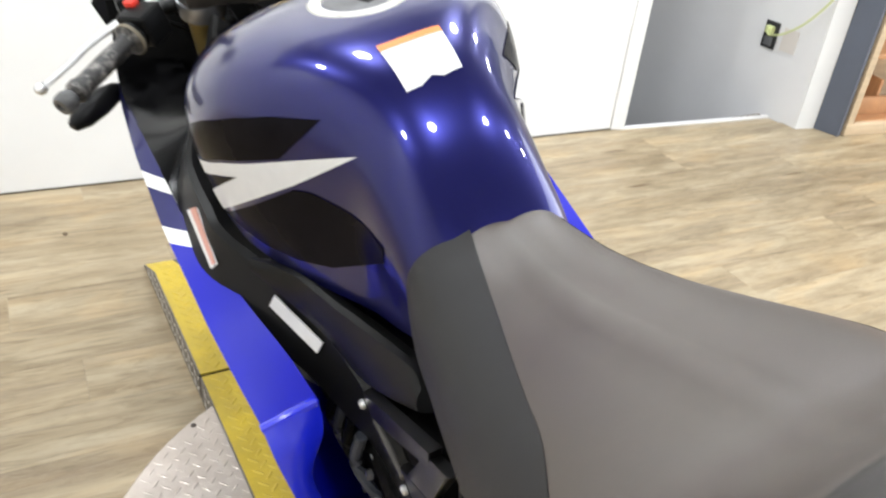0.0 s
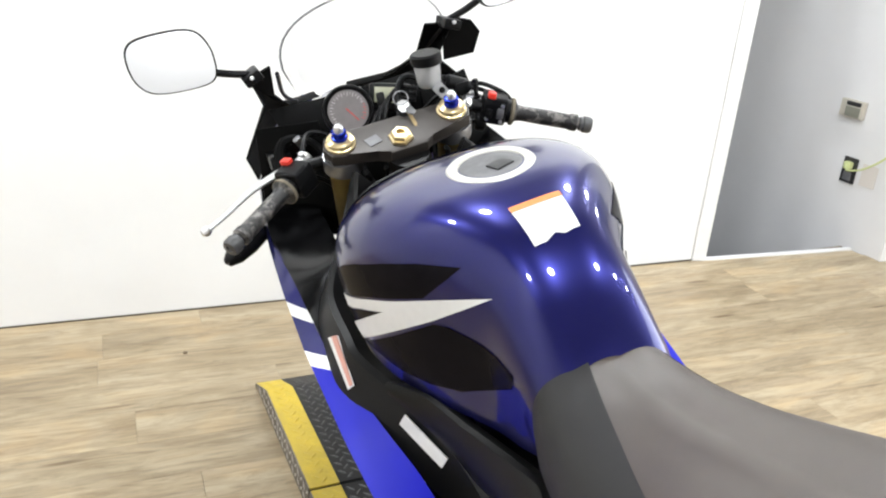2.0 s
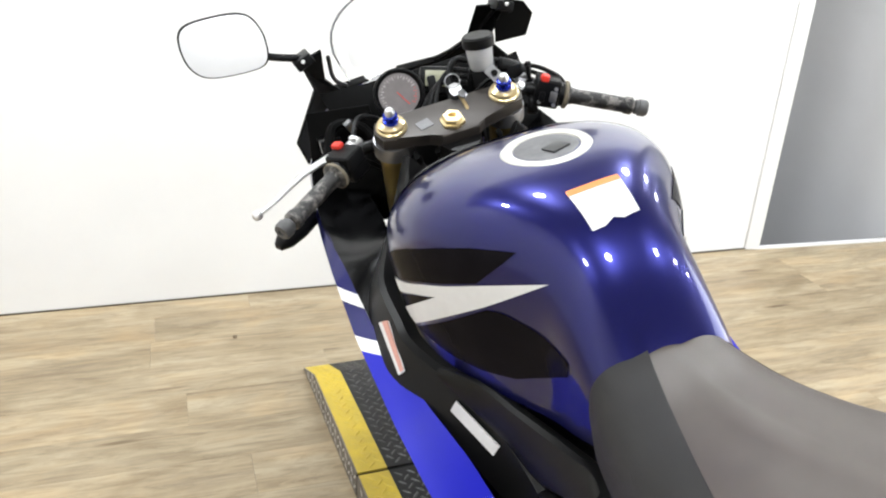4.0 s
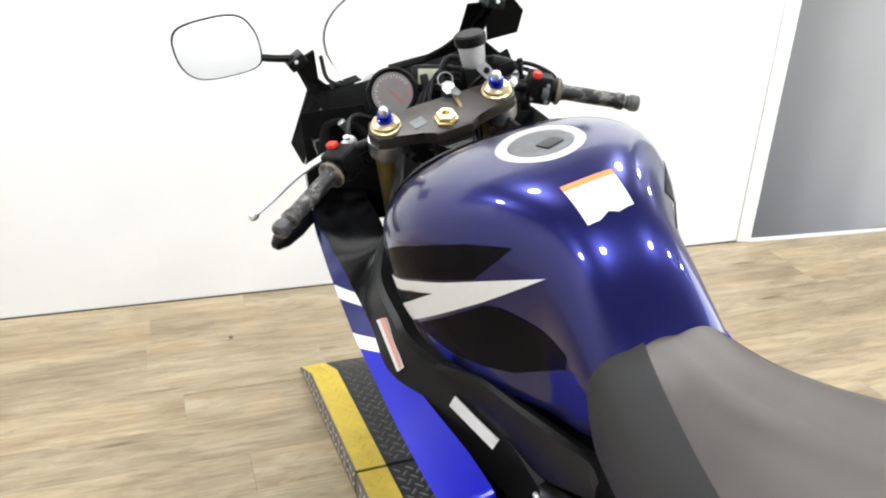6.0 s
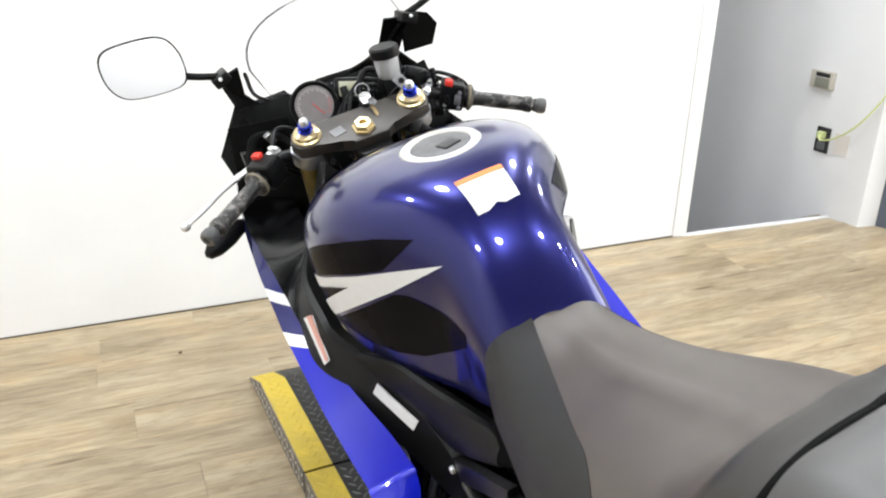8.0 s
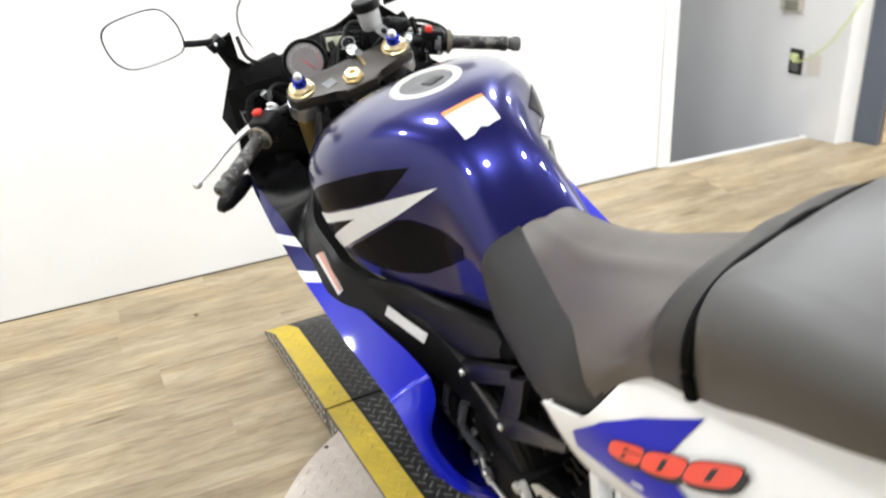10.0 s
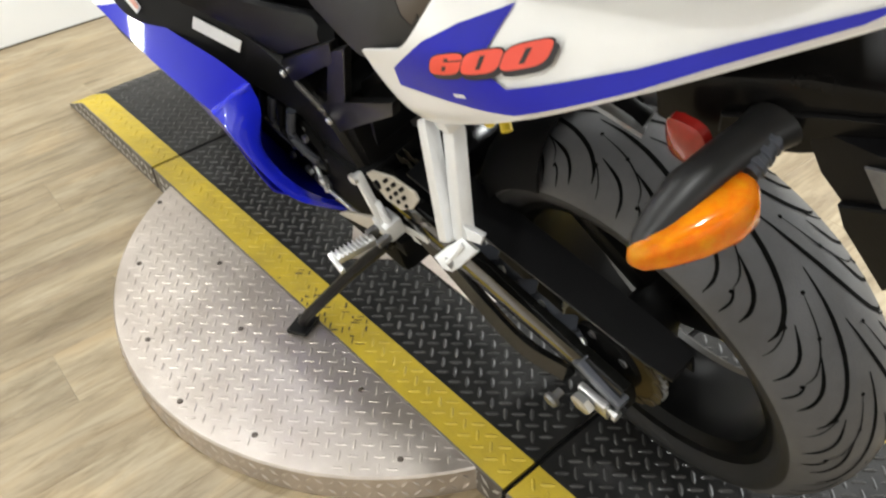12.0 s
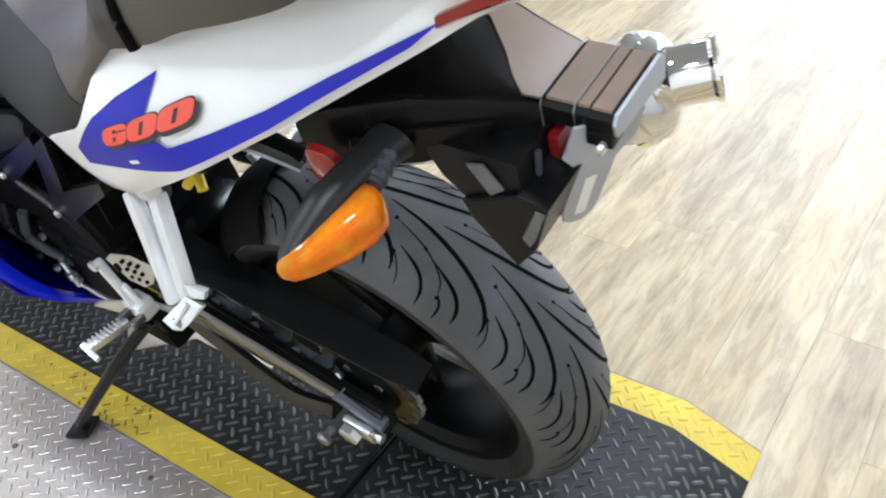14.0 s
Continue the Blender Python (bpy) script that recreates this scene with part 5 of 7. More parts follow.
for s in (-1, 1):
    lower = fairing("side_fairing", 0.60, 0.892, M_BLUE, "bright blue lower fairing", s, 14, (0.0, 0.05))
    fairing("fairing_stripe", 0.892, 0.922, M_WHITE, "white stripe on the fairing", s, 2, (0.05, 0.05))
    fairing("upper_side_fairing", 0.922, 0.992, M_NAVY, "dark blue fairing band", s, 4, (0.05, 0.05))
    fairing("fairing_stripe", 0.992, 1.022, M_WHITE, "white stripe on the fairing", s, 2, (0.05, 0.05))
    fairing("nose_fairing", 1.022, 1.60, M_NAVY, "dark blue nose fairing", s, 26, (0.05, 0.0))
    # rolled rear end of the lower fairing, down to its tip
    outer = spline([(s * 0.246, 0.600, 0.586), (s * 0.246, 0.575, 0.545), (s * 0.238, 0.562, 0.47), (s * 0.214, 0.560, 0.39), (s * 0.150, 0.566, 0.300)], 20)
    inner = spline([(s * 0.178, 0.600, 0.594), (s * 0.186, 0.590, 0.553), (s * 0.218, 0.577, 0.50), (s * 0.200, 0.570, 0.40), (s * 0.148, 0.570, 0.306)], 20)
    part("fairing_return", thick(loft([[a, a.lerp(b, 0.5) + Vector((0, -0.006, 0.002)), b] for a, b in zip(outer, inner)], closed=False), 0.003), M_BLUEGLOSS, lower, "rolled rear edge of the fairing", 60)
    part("fairing_fold", tube([(s * 0.247, 0.602, 0.583), (s * 0.215, 0.599, 0.589), (s * 0.180, 0.600, 0.591)], 0.007, 8, 10), M_BLUEGLOSS, lower, "rounded glossy fold")
    # dark inner panels between fairing and forks
    inner = [[(s * 0.232, 0.90, 0.700), (s * 0.212, 0.90, 0.700), (s * 0.190, 0.90, 0.700)], [(s * 0.237, 0.955, 0.722), (s * 0.212, 0.955, 0.726), (s * 0.180, 0.96, 0.735)], [(s * 0.240, 1.022, 0.752), (s * 0.205, 1.01, 0.762), (s * 0.165, 1.0, 0.775)], [(s * 0.244, 1.10, 0.768), (s * 0.20, 1.09, 0.768), (s * 0.150, 1.08, 0.78)],
             [(s * 0.246, 1.16, 0.787), (s * 0.20, 1.16, 0.775), (s * 0.145, 1.16, 0.78)], [(s * 0.236, 1.25, 0.812), (s * 0.19, 1.25, 0.80), (s * 0.14, 1.25, 0.79)], [(s * 0.222, 1.33, 0.831), (s * 0.17, 1.34, 0.815), (s * 0.12, 1.36, 0.80)]]
    rows = [[tuple(v) for v in spline(r, 8)] for r in inner]
    part("inner_panel", thick(loft([[tuple(v) for v in c] for c in zip(*[spline(col, 16) for col in zip(*rows)])], closed=False), 0.003), M_GLOSSPLASTIC, bike, "black inner fairing panel", 60)
    # upper black fairing up to the screen and the mirror mount
    up = [[(s * 0.226, 1.33, 0.832), (s * 0.237, 1.31, 0.885), (s * 0.176, 1.335, 0.962), (s * 0.196, 1.27, 1.036), (s * 0.150, 1.30, 1.040)],
          [(s * 0.200, 1.39, 0.850), (s * 0.205, 1.38, 0.90), (s * 0.165, 1.39, 0.96), (s * 0.172, 1.36, 0.985), (s * 0.145, 1.38, 0.968)],
          [(s * 0.150, 1.50, 0.876), (s * 0.150, 1.49, 0.90), (s * 0.130, 1.49, 0.920), (s * 0.122, 1.48, 0.925), (s * 0.11, 1.48, 0.912)],
          [(s * 0.04, 1.60, 0.886), (s * 0.04, 1.59, 0.895), (s * 0.038, 1.58, 0.90), (s * 0.036, 1.57, 0.895), (s * 0.03, 1.565, 0.89)]]
    part("upper_fairing", thick(loft(up, closed=False), 0.004), M_MATTE, bike, "black upper fairing beside the screen", 40)
ear = [(0.178, 1.312, 0.962), (0.239, 1.300, 0.959), (0.256, 1.300, 1.000), (0.240, 1.295, 1.026), (0.205, 1.285, 1.038), (0.180, 1.300, 1.010)]
part("fairing_ear", plane_outline(ear, 0.006, 0.0015), M_MATTE, bike, "black fairing end beside the screen")
for s in (-1, 1):
    liner = [(s * 0.228, 1.275, 0.795), (s * 0.208, 1.285, 0.940), (s * 0.10, 1.245, 0.935), (s * 0.085, 1.205, 0.72), (s * 0.19, 1.225, 0.735)]
    part("cockpit_liner", plane_outline(liner, 0.005, 0.001), M_MATTE, bike, "black inner cockpit liner")
    part("wiring_loom", tube([(s * 0.20, 1.20, 0.88), (s * 0.17, 1.23, 0.92), (s * 0.12, 1.22, 0.90), (s * 0.09, 1.17, 0.82)], 0.009, 18, 8), M_MATTE, bike, "black taped wiring loom")
    part("hose_clip", bar((s * 0.15, 1.215, 0.925), (s * 0.14, 1.222, 0.905), 0.014, 0.012, (0, 1, 0), 0.003), M_STEEL, bike, "metal hose clip")
part("fuse_box", box(-0.205, -0.165, 1.215, 1.255, 0.865, 0.905, 0.005), M_GLOSSPLASTIC, bike, "black fuse box in the cockpit")
part("nose_cap", loft([[(0.045 * math.cos(a) * g, y, 0.835 + 0.055 * math.sin(a) * g) for a in [2 * math.pi * k / 16 for k in range(16)]] for y, g in ((1.56, 1.0), (1.60, 0.95), (1.625, 0.6))]), M_NAVY, bike, "dark blue nose")

# screen
def screen_row(t):
    w, y, base, rise = 0.158 - 0.09 * t, 1.285 + 0.30 * t, 1.028 - 0.145 * t, 0.094 - 0.055 * t
    return [(0.026 * (1 - t) + w * math.sin(a), y + 0.03 * math.cos(a) * (1 - t), base + rise * math.cos(a) ** 0.8) for a in [math.pi * (k / 20 - 0.5) for k in range(21)]]


screen = part("windscreen", thick(loft([screen_row(k / 10) for k in range(11)], closed=False), 0.003), M_SCREEN, bike, "clear bubble windscreen", 60)
screen.visible_shadow = False
part("screen_edge", tube(screen_row(0), 0.0013, None, 6), M_STEEL, screen, "dark rim of the screen")
for s in (-1, 1):
    part("screen_trim", tube([(0.018 + s * 0.160, 1.285, 1.026), (0.01 + s * 0.135, 1.40, 0.955), (s * 0.07, 1.57, 0.885)], 0.004, 14, 8), M_PLASTIC, screen, "black trim strip")

# cockpit
FORK = Vector((0, 0.39, -0.921)).normalized()
part("dash_panel", loft([[tuple(v) for v in spline(r, 12)] for r in ([(-0.17, 1.33, 0.955), (-0.06, 1.31, 0.955), (0.06, 1.31, 0.955), (0.17, 1.33, 0.955)], [(-0.16, 1.28, 0.91), (-0.06, 1.25, 0.90), (0.06, 1.25, 0.90), (0.16, 1.28, 0.91)],
                         [(-0.14, 1.25, 0.84), (-0.06, 1.23, 0.80), (0.06, 1.23, 0.80), (0.14, 1.25, 0.84)])], closed=False), M_MATTE, bike, "black cockpit panel", 60)
DIALM = look((-0.048, 1.212, 0.947), (-0.35, -0.25, 1.55)) @ Matrix.Scale(0.98, 4)
gauge = part("instrument_pod", moved(join(turned([(0, 0.044), (0.028, 0.047), (0.034, 0.046), (0.036, 0.0425), (0.028, 0.0375), (0.027, 0.0)], (0, 0, 0.028), (0, 0, -1), 40)), DIALM), M_PLASTIC, bike, "black instrument cluster")
part("dial_face", moved(turned([(0, 0.037), (0.001, 0.037), (0.001, 0)], (0, 0, -0.003), (0, 0, -1), 40), DIALM), M_DIAL, gauge, "dark rev counter face")
for k in range(27):
    a = radians(-40 + 260 * k / 26)
    r0 = 0.029 if k % 2 else 0.0265
    part("dial_mark", moved(box(r0, 0.0325, -0.0005, 0.0005, -0.0048, -0.0043), DIALM @ pose(0, 0, 0, 0, 0, math.degrees(a))), M_DIALMARK if k < 21 else M_RED, gauge)
part("needle", moved(box(-0.005, 0.026, -0.0007, 0.0007, -0.0075, -0.0066), DIALM @ pose(0, 0, 0, 0, 0, 235)), M_RED, gauge, "red needle")
LCDM = look((0.036, 1.238, 0.942), (-0.30, -0.25, 1.55), roll=14)
lcd_box = part("lcd_housing", moved(box(-0.040, 0.036, -0.024, 0.026, 0.0, 0.022, 0.006), LCDM), M_PLASTIC, gauge, "black display housing")
part("lcd", moved(box(-0.022, 0.026, -0.010, 0.018, -0.0018, 0.003, 0.001), LCDM), M_LCD, lcd_box, "olive grey display")
part("cluster_button", moved(box(-0.07, -0.055, -0.02, 0.02, -0.002, 0.02, 0.004), DIALM), M_PLASTIC, gauge)

YOKE = Matrix.Translation((0, 1.085, 0.930)) @ pose(0, 0, 0, 22.9, 0, 0)
outline = [(-0.130, 0.002), (-0.122, 0.026), (-0.105, 0.034), (-0.06, 0.030), (0.06, 0.030), (0.105, 0.034), (0.122, 0.026), (0.130, 0.002), (0.122, -0.020), (0.10, -0.028), (0.048, -0.034), (0.032, -0.052), (-0.032, -0.052), (-0.048, -0.034), (-0.10, -0.028), (-0.122, -0.020)]
yoke = part("top_yoke", prism(outline, 0.022, YOKE @ pose(0, 0, -0.018), 0.004), M_YOKE, bike, "brown black top yoke", 30)
part("steering_nut", moved(turned([(0, 0.021), (0.004, 0.021), (0.005, 0.017), (0.011, 0.0165), (0.013, 0.014), (0.013, 0.008), (0.006, 0.007), (0.006, 0)], (-0.004, -0.024, 0.004), (0, 0, 1), 6), YOKE), M_GOLDNUT, yoke, "gold steering stem nut")
part("yoke_badge", moved(box(-0.012, 0.012, -0.010, 0.010, 0.0042, 0.0052), YOKE @ pose(-0.048, -0.012, 0, 0, 0, 14)), M_LID, yoke, "small worn grey badge")
for s in (-1, 1):
    c = (s * 0.099, 0.004, 0.004)
    part("fork_cap", moved(turned([(0, 0.0255), (0.003, 0.0255), (0.005, 0.0228), (0.010, 0.0222), (0.012, 0.018), (0.013, 0.0165), (0.013, 0)], c, (0, 0, 1), 28), YOKE), M_GOLDNUT, yoke, "pale gold fork cap")
    part("preload_adjuster", moved(turned([(0, 0.013), (0.005, 0.013), (0.006, 0.0105), (0.008, 0.0105), (0.009, 0.012), (0.014, 0.012), (0.015, 0.009), (0.015, 0)], (c[0], c[1], 0.0165), (0, 0, 1), 14), YOKE), M_BLUEANOD, yoke, "blue anodised adjuster")
    part("adjuster_tip", moved(turned([(0, 0.0085), (0.006, 0.0085), (0.011, 0.006), (0.013, 0)], (c[0], c[1], 0.031), (0, 0, 1), 14), YOKE), M_ALU, yoke, "silver adjuster tip")
    top = YOKE @ Vector((s * 0.099, 0.004, -0.018))
    leg = part("fork_tube", turned([(0, 0.0255), (0.30, 0.0255), (0.30, 0.03), (0.33, 0.03)], top, FORK, 28), M_GOLD, bike, "gold fork tube")
    part("fork_clamp", turned([(0, 0.033), (0.003, 0.034), (0.026, 0.034), (0.029, 0.031)], top, FORK, 28), M_STEEL, leg, "grey clip-on clamp")
    part("fork_slider", turned([(0.33, 0.021), (0.62, 0.021), (0.63, 0.026), (0.68, 0.026)], top, FORK, 24), M_STEEL, leg, "steel fork slider")
part("lower_yoke", bar((-0.12, 1.155, 0.74), (0.12, 1.155, 0.74), 0.06, 0.035, (0, 0.39, -0.92), 0.006), M_DARK, bike, "black lower yoke")
part("steering_head", turned([(0, 0.035), (0.22, 0.038)], (0, 1.05, 0.90), (0, 0.35, -0.92), 24), M_FRAME, bike, "black steering head")
lock = part("ignition_lock", turned([(0, 0.013), (0.010, 0.013), (0.012, 0.010), (0.012, 0)], (0.024, 1.118, 0.936), (0, -0.39, 0.92), 18), M_DARK, yoke, "black ignition lock")
KEYM = pose(0.024, 1.106, 0.958, 52, 0, -12)
key = part("ignition_key", moved(join(prism([(-0.009, 0.010), (-0.011, 0.0), (-0.006, -0.009), (0.006, -0.010), (0.011, -0.002), (0.009, 0.009), (0.0, 0.013)], 0.0026, KEYM, 0.0006)), Matrix.Identity(4)), M_ALU, lock, "worn metal key in the lock")
part("key_blade", prism([(-0.0032, 0.0), (0.0032, 0.0), (0.0032, -0.012), (0.0022, -0.014), (0.0034, -0.017), (0.0022, -0.021), (0.0030, -0.025), (0.0, -0.031), (-0.0032, -0.028)], 0.0018, pose(0.027, 1.098, 0.951, 45, 0, 10), 0.0003), M_BRASSKEY, key, "brass blade of a second key")
part("key_ring", tube([(KEYM @ Vector((0.0125 * math.cos(a) - 0.002, 0.016 + 0.0125 * math.sin(a), 0.002))) for a in [2 * math.pi * k / 24 for k in range(25)]], 0.0012, None, 6), M_STEEL, key, "split key ring")
part("key_tag", prism([(-0.007, 0.0), (0.004, 0.003), (0.009, -0.010), (-0.001, -0.015), (-0.009, -0.010)], 0.0022, pose(0.030, 1.099, 0.957, 48, 8, 20), 0.0006), M_STEEL, key, "small grey key tag")


def handlebar(s, inner, outer, lever_tip):
    a, b = Vector(inner), Vector(outer)
    d = (b - a).normalized()
    clip = part("clip_on_bar", tube([(s * 0.105, 1.115, 0.905), inner, outer], 0.011, None, 14), M_FRAME, bike, "black clip-on bar")
    part("grip", turned([(0, 0.020), (0.003, 0.0225), (0.006, 0.0220), (0.010, 0.0150), (0.020, 0.0130), (0.055, 0.0136), (0.104, 0.0132), (0.108, 0.0150), (0.118, 0.0152), (0.122, 0.011)], b - d * 0.122, d, 24), M_GRIP, clip, "worn rubber grip")
    part("bar_end", turned([(0, 0.009), (0.003, 0.0125), (0.008, 0.0125), (0.009, 0.0145), (0.020, 0.0145), (0.024, 0.012), (0.0245, 0.006), (0.021, 0.005), (0.021, 0)], b, d, 20), M_BAREND, clip, "scuffed black bar end")
    part("grip_flange", turned([(0, 0.018), (0.002, 0.0235), (0.007, 0.0235), (0.009, 0.018)], b - d * 0.124, d, 24), M_WORNTAN, clip, "worn tan grip flange")
    h = b - d * 0.150
    m = Matrix.Translation(h) @ d.to_track_quat("X", "Z").to_matrix().to_4x4()
    house = part("switch_housing", moved(box(-0.024, 0.020, -0.024, 0.026, -0.022, 0.026, 0.007, 3), m), M_PLASTIC, clip, "black switch housing")
    part("red_switch", moved(box(-0.018, -0.004, -0.024, -0.006, 0.022, 0.033, 0.003), m), M_RED, house, "red switch")
    part("switch_collar", turned([(0, 0.019), (0.002, 0.0205), (0.010, 0.0205), (0.012, 0.018)], b - d * 0.134, d, 24), M_PLASTIC, house, "black ribbed collar")
    part("housing_seam", moved(box(-0.0245, 0.0205, -0.0245, 0.0265, 0.0005, 0.002, 0), m), M_DARK, house, "joint of the two halves")
    for px, pz in ((-0.014, -0.012), (0.011, -0.014), (0.010, 0.014)):
        part("housing_screw", moved(turned([(0, 0.0035), (0.002, 0.0035), (0.0025, 0.0)], (px, -0.0245, pz), (0, -1, 0), 8), m), M_ALU, house)
    part("switch_button", moved(box(0.002, 0.014, -0.028, -0.020, -0.010, 0.010, 0.003), m), M_STEEL, house)
    part("switch_button", moved(box(-0.016, -0.006, -0.028, -0.020, -0.012, 0.006, 0.003), m), M_PLASTIC, house)
    perch = b - d * 0.182 + Vector((0, 0.018, 0.0))
    part("lever_perch", join(turned([(0, 0.009), (0.004, 0.012), (0.030, 0.012), (0.034, 0.008)], perch - d * 0.014 + Vector((0, 0.006, 0.006)), d, 16), bar(perch, perch + Vector((s * 0.012, 0.034, -0.002)), 0.016, 0.012, (0, 0, 1), 0.004)), M_ALU if s < 0 else M_STEEL, clip, "metal lever perch")
    part("perch_screw", turned([(0, 0.006), (0.006, 0.006), (0.008, 0.003)], perch + Vector((0, 0.004, 0.016)), (0, -0.3, 1), 10), M_ALU, clip)
    p0 = perch + Vector((s * 0.012, 0.032, -0.002))
    tip = Vector(lever_tip)
    mid = p0.lerp(tip, 0.45) + Vector((0, 0.010, 0.004))
    lever = part("lever", tube([p0, mid, p0.lerp(tip, 0.8) + Vector((0, 0.004, 0)), tip], 0.0105, 18, 10, 0.6, 0.55), M_ALU, clip, "bare aluminium lever")
    part("lever_ball", turned([(0, 0.003), (0.003, 0.0075), (0.009, 0.009), (0.015, 0.0075), (0.018, 0.003)], tip - (tip - p0).normalized() * 0.009, tip - p0, 14), M_ALU, lever)
    return clip


def master_cylinder():
    """Front brake master cylinder with its clamp, hose union and switch, between fork and throttle."""
    m = part("master_cylinder", join(turned([(0, 0.009), (0.004, 0.013), (0.040, 0.013), (0.046, 0.010), (0.062, 0.0085)], (0.118, 1.150, 0.968), (0.85, -0.05, -0.45), 18),
                                     box(0.128, 0.158, 1.134, 1.158, 0.938, 0.962, 0.006)), M_PLASTIC, bike, "black front brake master cylinder")
    part("clamp", turned([(0, 0.017), (0.003, 0.019), (0.014, 0.019), (0.017, 0.017)], (0.150, 1.118, 0.896), (0.80, -0.36, -0.18), 20), M_PLASTIC, m, "black bar clamp")
    part("union_bolt", turned([(0, 0.008), (0.007, 0.008), (0.008, 0.006), (0.014, 0.006)], (0.135, 1.112, 0.930), (0.3, -0.9, 0.5), 6), M_ALU, m, "bright union bolt")
    part("bleed_screw", turned([(0, 0.006), (0.004, 0.006), (0.004, 0.0035), (0.026, 0.0035), (0.028, 0.006), (0.034, 0.005)], (0.162, 1.124, 0.930), (0.05, 0.0, 1), 10), M_PLASTIC, m, "upright black stub")
    part("reservoir_hose", tube([(0.100, 1.150, 0.966), (0.118, 1.158, 0.972), (0.135, 1.150, 0.962)], 0.006, 12, 8), M_PLASTIC, m, "short black hose")
    part("throttle_cable", tube([(0.150, 1.150, 0.955), (0.185, 1.138, 0.946), (0.212, 1.112, 0.925), (0.214, 1.096, 0.905)], 0.004, 14, 7), M_PLASTIC, m, "black throttle cable")
    part("throttle_cable", tube([(0.140, 1.156, 0.946), (0.180, 1.146, 0.936), (0.206, 1.118, 0.912)], 0.004, 14, 7), M_PLASTIC, m, "black throttle cable")
    return m


handlebar(-1, (-0.150, 1.118, 0.905), (-0.301, 1.003, 0.867), (-0.345, 1.150, 0.836))
handlebar(1, (0.150, 1.120, 0.922), (0.315, 1.055, 0.855), (0.33, 1.18, 0.838))
master_cylinder()
for s, y1 in ((-1, 1.13), (1, 1.14)):
    part("cable", tube([(s * 0.165, y1, 0.90), (s * 0.13, 1.19, 0.935), (s * 0.07, 1.20, 0.89), (s * 0.04, 1.12, 0.80)], 0.0045, 20, 7), M_PLASTIC, bike, "black control cable")
    part("cable", tube([(s * 0.18, y1, 0.885), (s * 0.15, 1.17, 0.87), (s * 0.10, 1.18, 0.82), (s * 0.06, 1.10, 0.76)], 0.004, 20, 7), M_PLASTIC, bike, "black control cable")
for k in range(3):
    part("cable", tube([(0.072 - 0.004 * k, 1.166, 0.966 - 0.010 * k), (0.040 - 0.008 * k, 1.186, 0.968 - 0.008 * k), (0.008 - 0.012 * k, 1.172, 0.940 - 0.006 * k), (-0.014 - 0.012 * k, 1.135, 0.885)], 0.0042, 20, 7), M_PLASTIC, bike, "black control cable")
part("cable", tube([(0.11, 1.15, 0.955), (0.06, 1.185, 0.985), (0.03, 1.165, 0.94), (0.04, 1.12, 0.85)], 0.006, 24, 8), M_PLASTIC, bike, "black brake hose")
for k in range(5):
    x = -0.075 + 0.036 * k
    part("cable", tube([(x, 1.06, 0.885), (x + 0.01, 1.09, 0.86), (x - 0.01, 1.12, 0.80), (x, 1.13, 0.72)], 0.005, 12, 7), M_DARK, bike, "black wiring")

resv = part("brake_reservoir", turned([(0, 0.018), (0.004, 0.021), (0.034, 0.023), (0.040, 0.023)], (0.090, 1.150, 0.968), (0.02, -0.05, 1), 28), M_RESV, bike, "cloudy brake fluid reservoir")
part("reservoir_cap", turned([(0, 0.0265), (0.003, 0.0275), (0.016, 0.0275), (0.019, 0.024), (0.019, 0)], (0.091, 1.148, 1.007), (0.02, -0.05, 1), 28), M_PLASTIC, resv, "black reservoir cap")
part("reservoir_bracket", bar((0.094, 1.130, 0.972), (0.110, 1.120, 0.946), 0.020, 0.004, (0, 1, 0)), M_RESV, resv, "cloudy mounting tab")
part("bracket_screw", turned([(0, 0.0055), (0.003, 0.0055), (0.004, 0.003), (0.004, 0)], (0.101, 1.1235, 0.962), (0.1, -1, 0.3), 10), M_DARK, resv, "dark mounting screw")


def mirror(s):
    rim_pts = [(0.240, 1.075), (0.240, 1.104), (0.252, 1.132), (0.275, 1.144), (0.315, 1.148), (0.352, 1.147), (0.370, 1.138), (0.377, 1.118), (0.375, 1.088), (0.362, 1.066), (0.340, 1.055), (0.30, 1.050), (0.262, 1.050), (0.246, 1.058)]
    loop = spline([(s * x, 0, z) for x, z in rim_pts + rim_pts[:1]], 48)[:-1]
    c = sum(loop, Vector()) / len(loop)

    def ringat(g, y):
        return [(c.x + (p.x - c.x) * g, 1.245 + y - 0.04 * s * (p.x - c.x) * g + 0.16 * (p.z - c.z) * g, c.z + (p.z - c.z) * g) for p in loop]
    shell = part("mirror", loft([ringat(0.965, 0.000), ringat(1.0, -0.002), ringat(1.0, 0.006), ringat(0.93, 0.022), ringat(0.70, 0.038), ringat(0.30, 0.046)]), M_PLASTIC, bike, "black rear-view mirror", 40)
    part("mirror_glass", loft([ringat(0.958, -0.0035), ringat(0.958, -0.0015)]), M_MIRROR, shell, "mirror glass")
    part("mirror_stalk", tube([(s * 0.262, 1.262, 1.068), (s * 0.225, 1.268, 1.052), (s * 0.190, 1.275, 1.040)], 0.0065, 10, 10), M_PLASTIC, shell, "thin black stalk")
    part("mirror_mount", moved(box(-0.016, 0.018, -0.016, 0.034, -0.009, 0.010, 0.004), pose(s * 0.188, 1.268, 1.034, 0, s * 22, 0)), M_PLASTIC, shell, "black mirror mount")
    part("mount_bolt", turned([(0, 0.0035), (0.004, 0.0035), (0.005, 0)], (s * 0.190, 1.250, 1.038), (0, -1, 0.3), 10), M_ALU, shell)


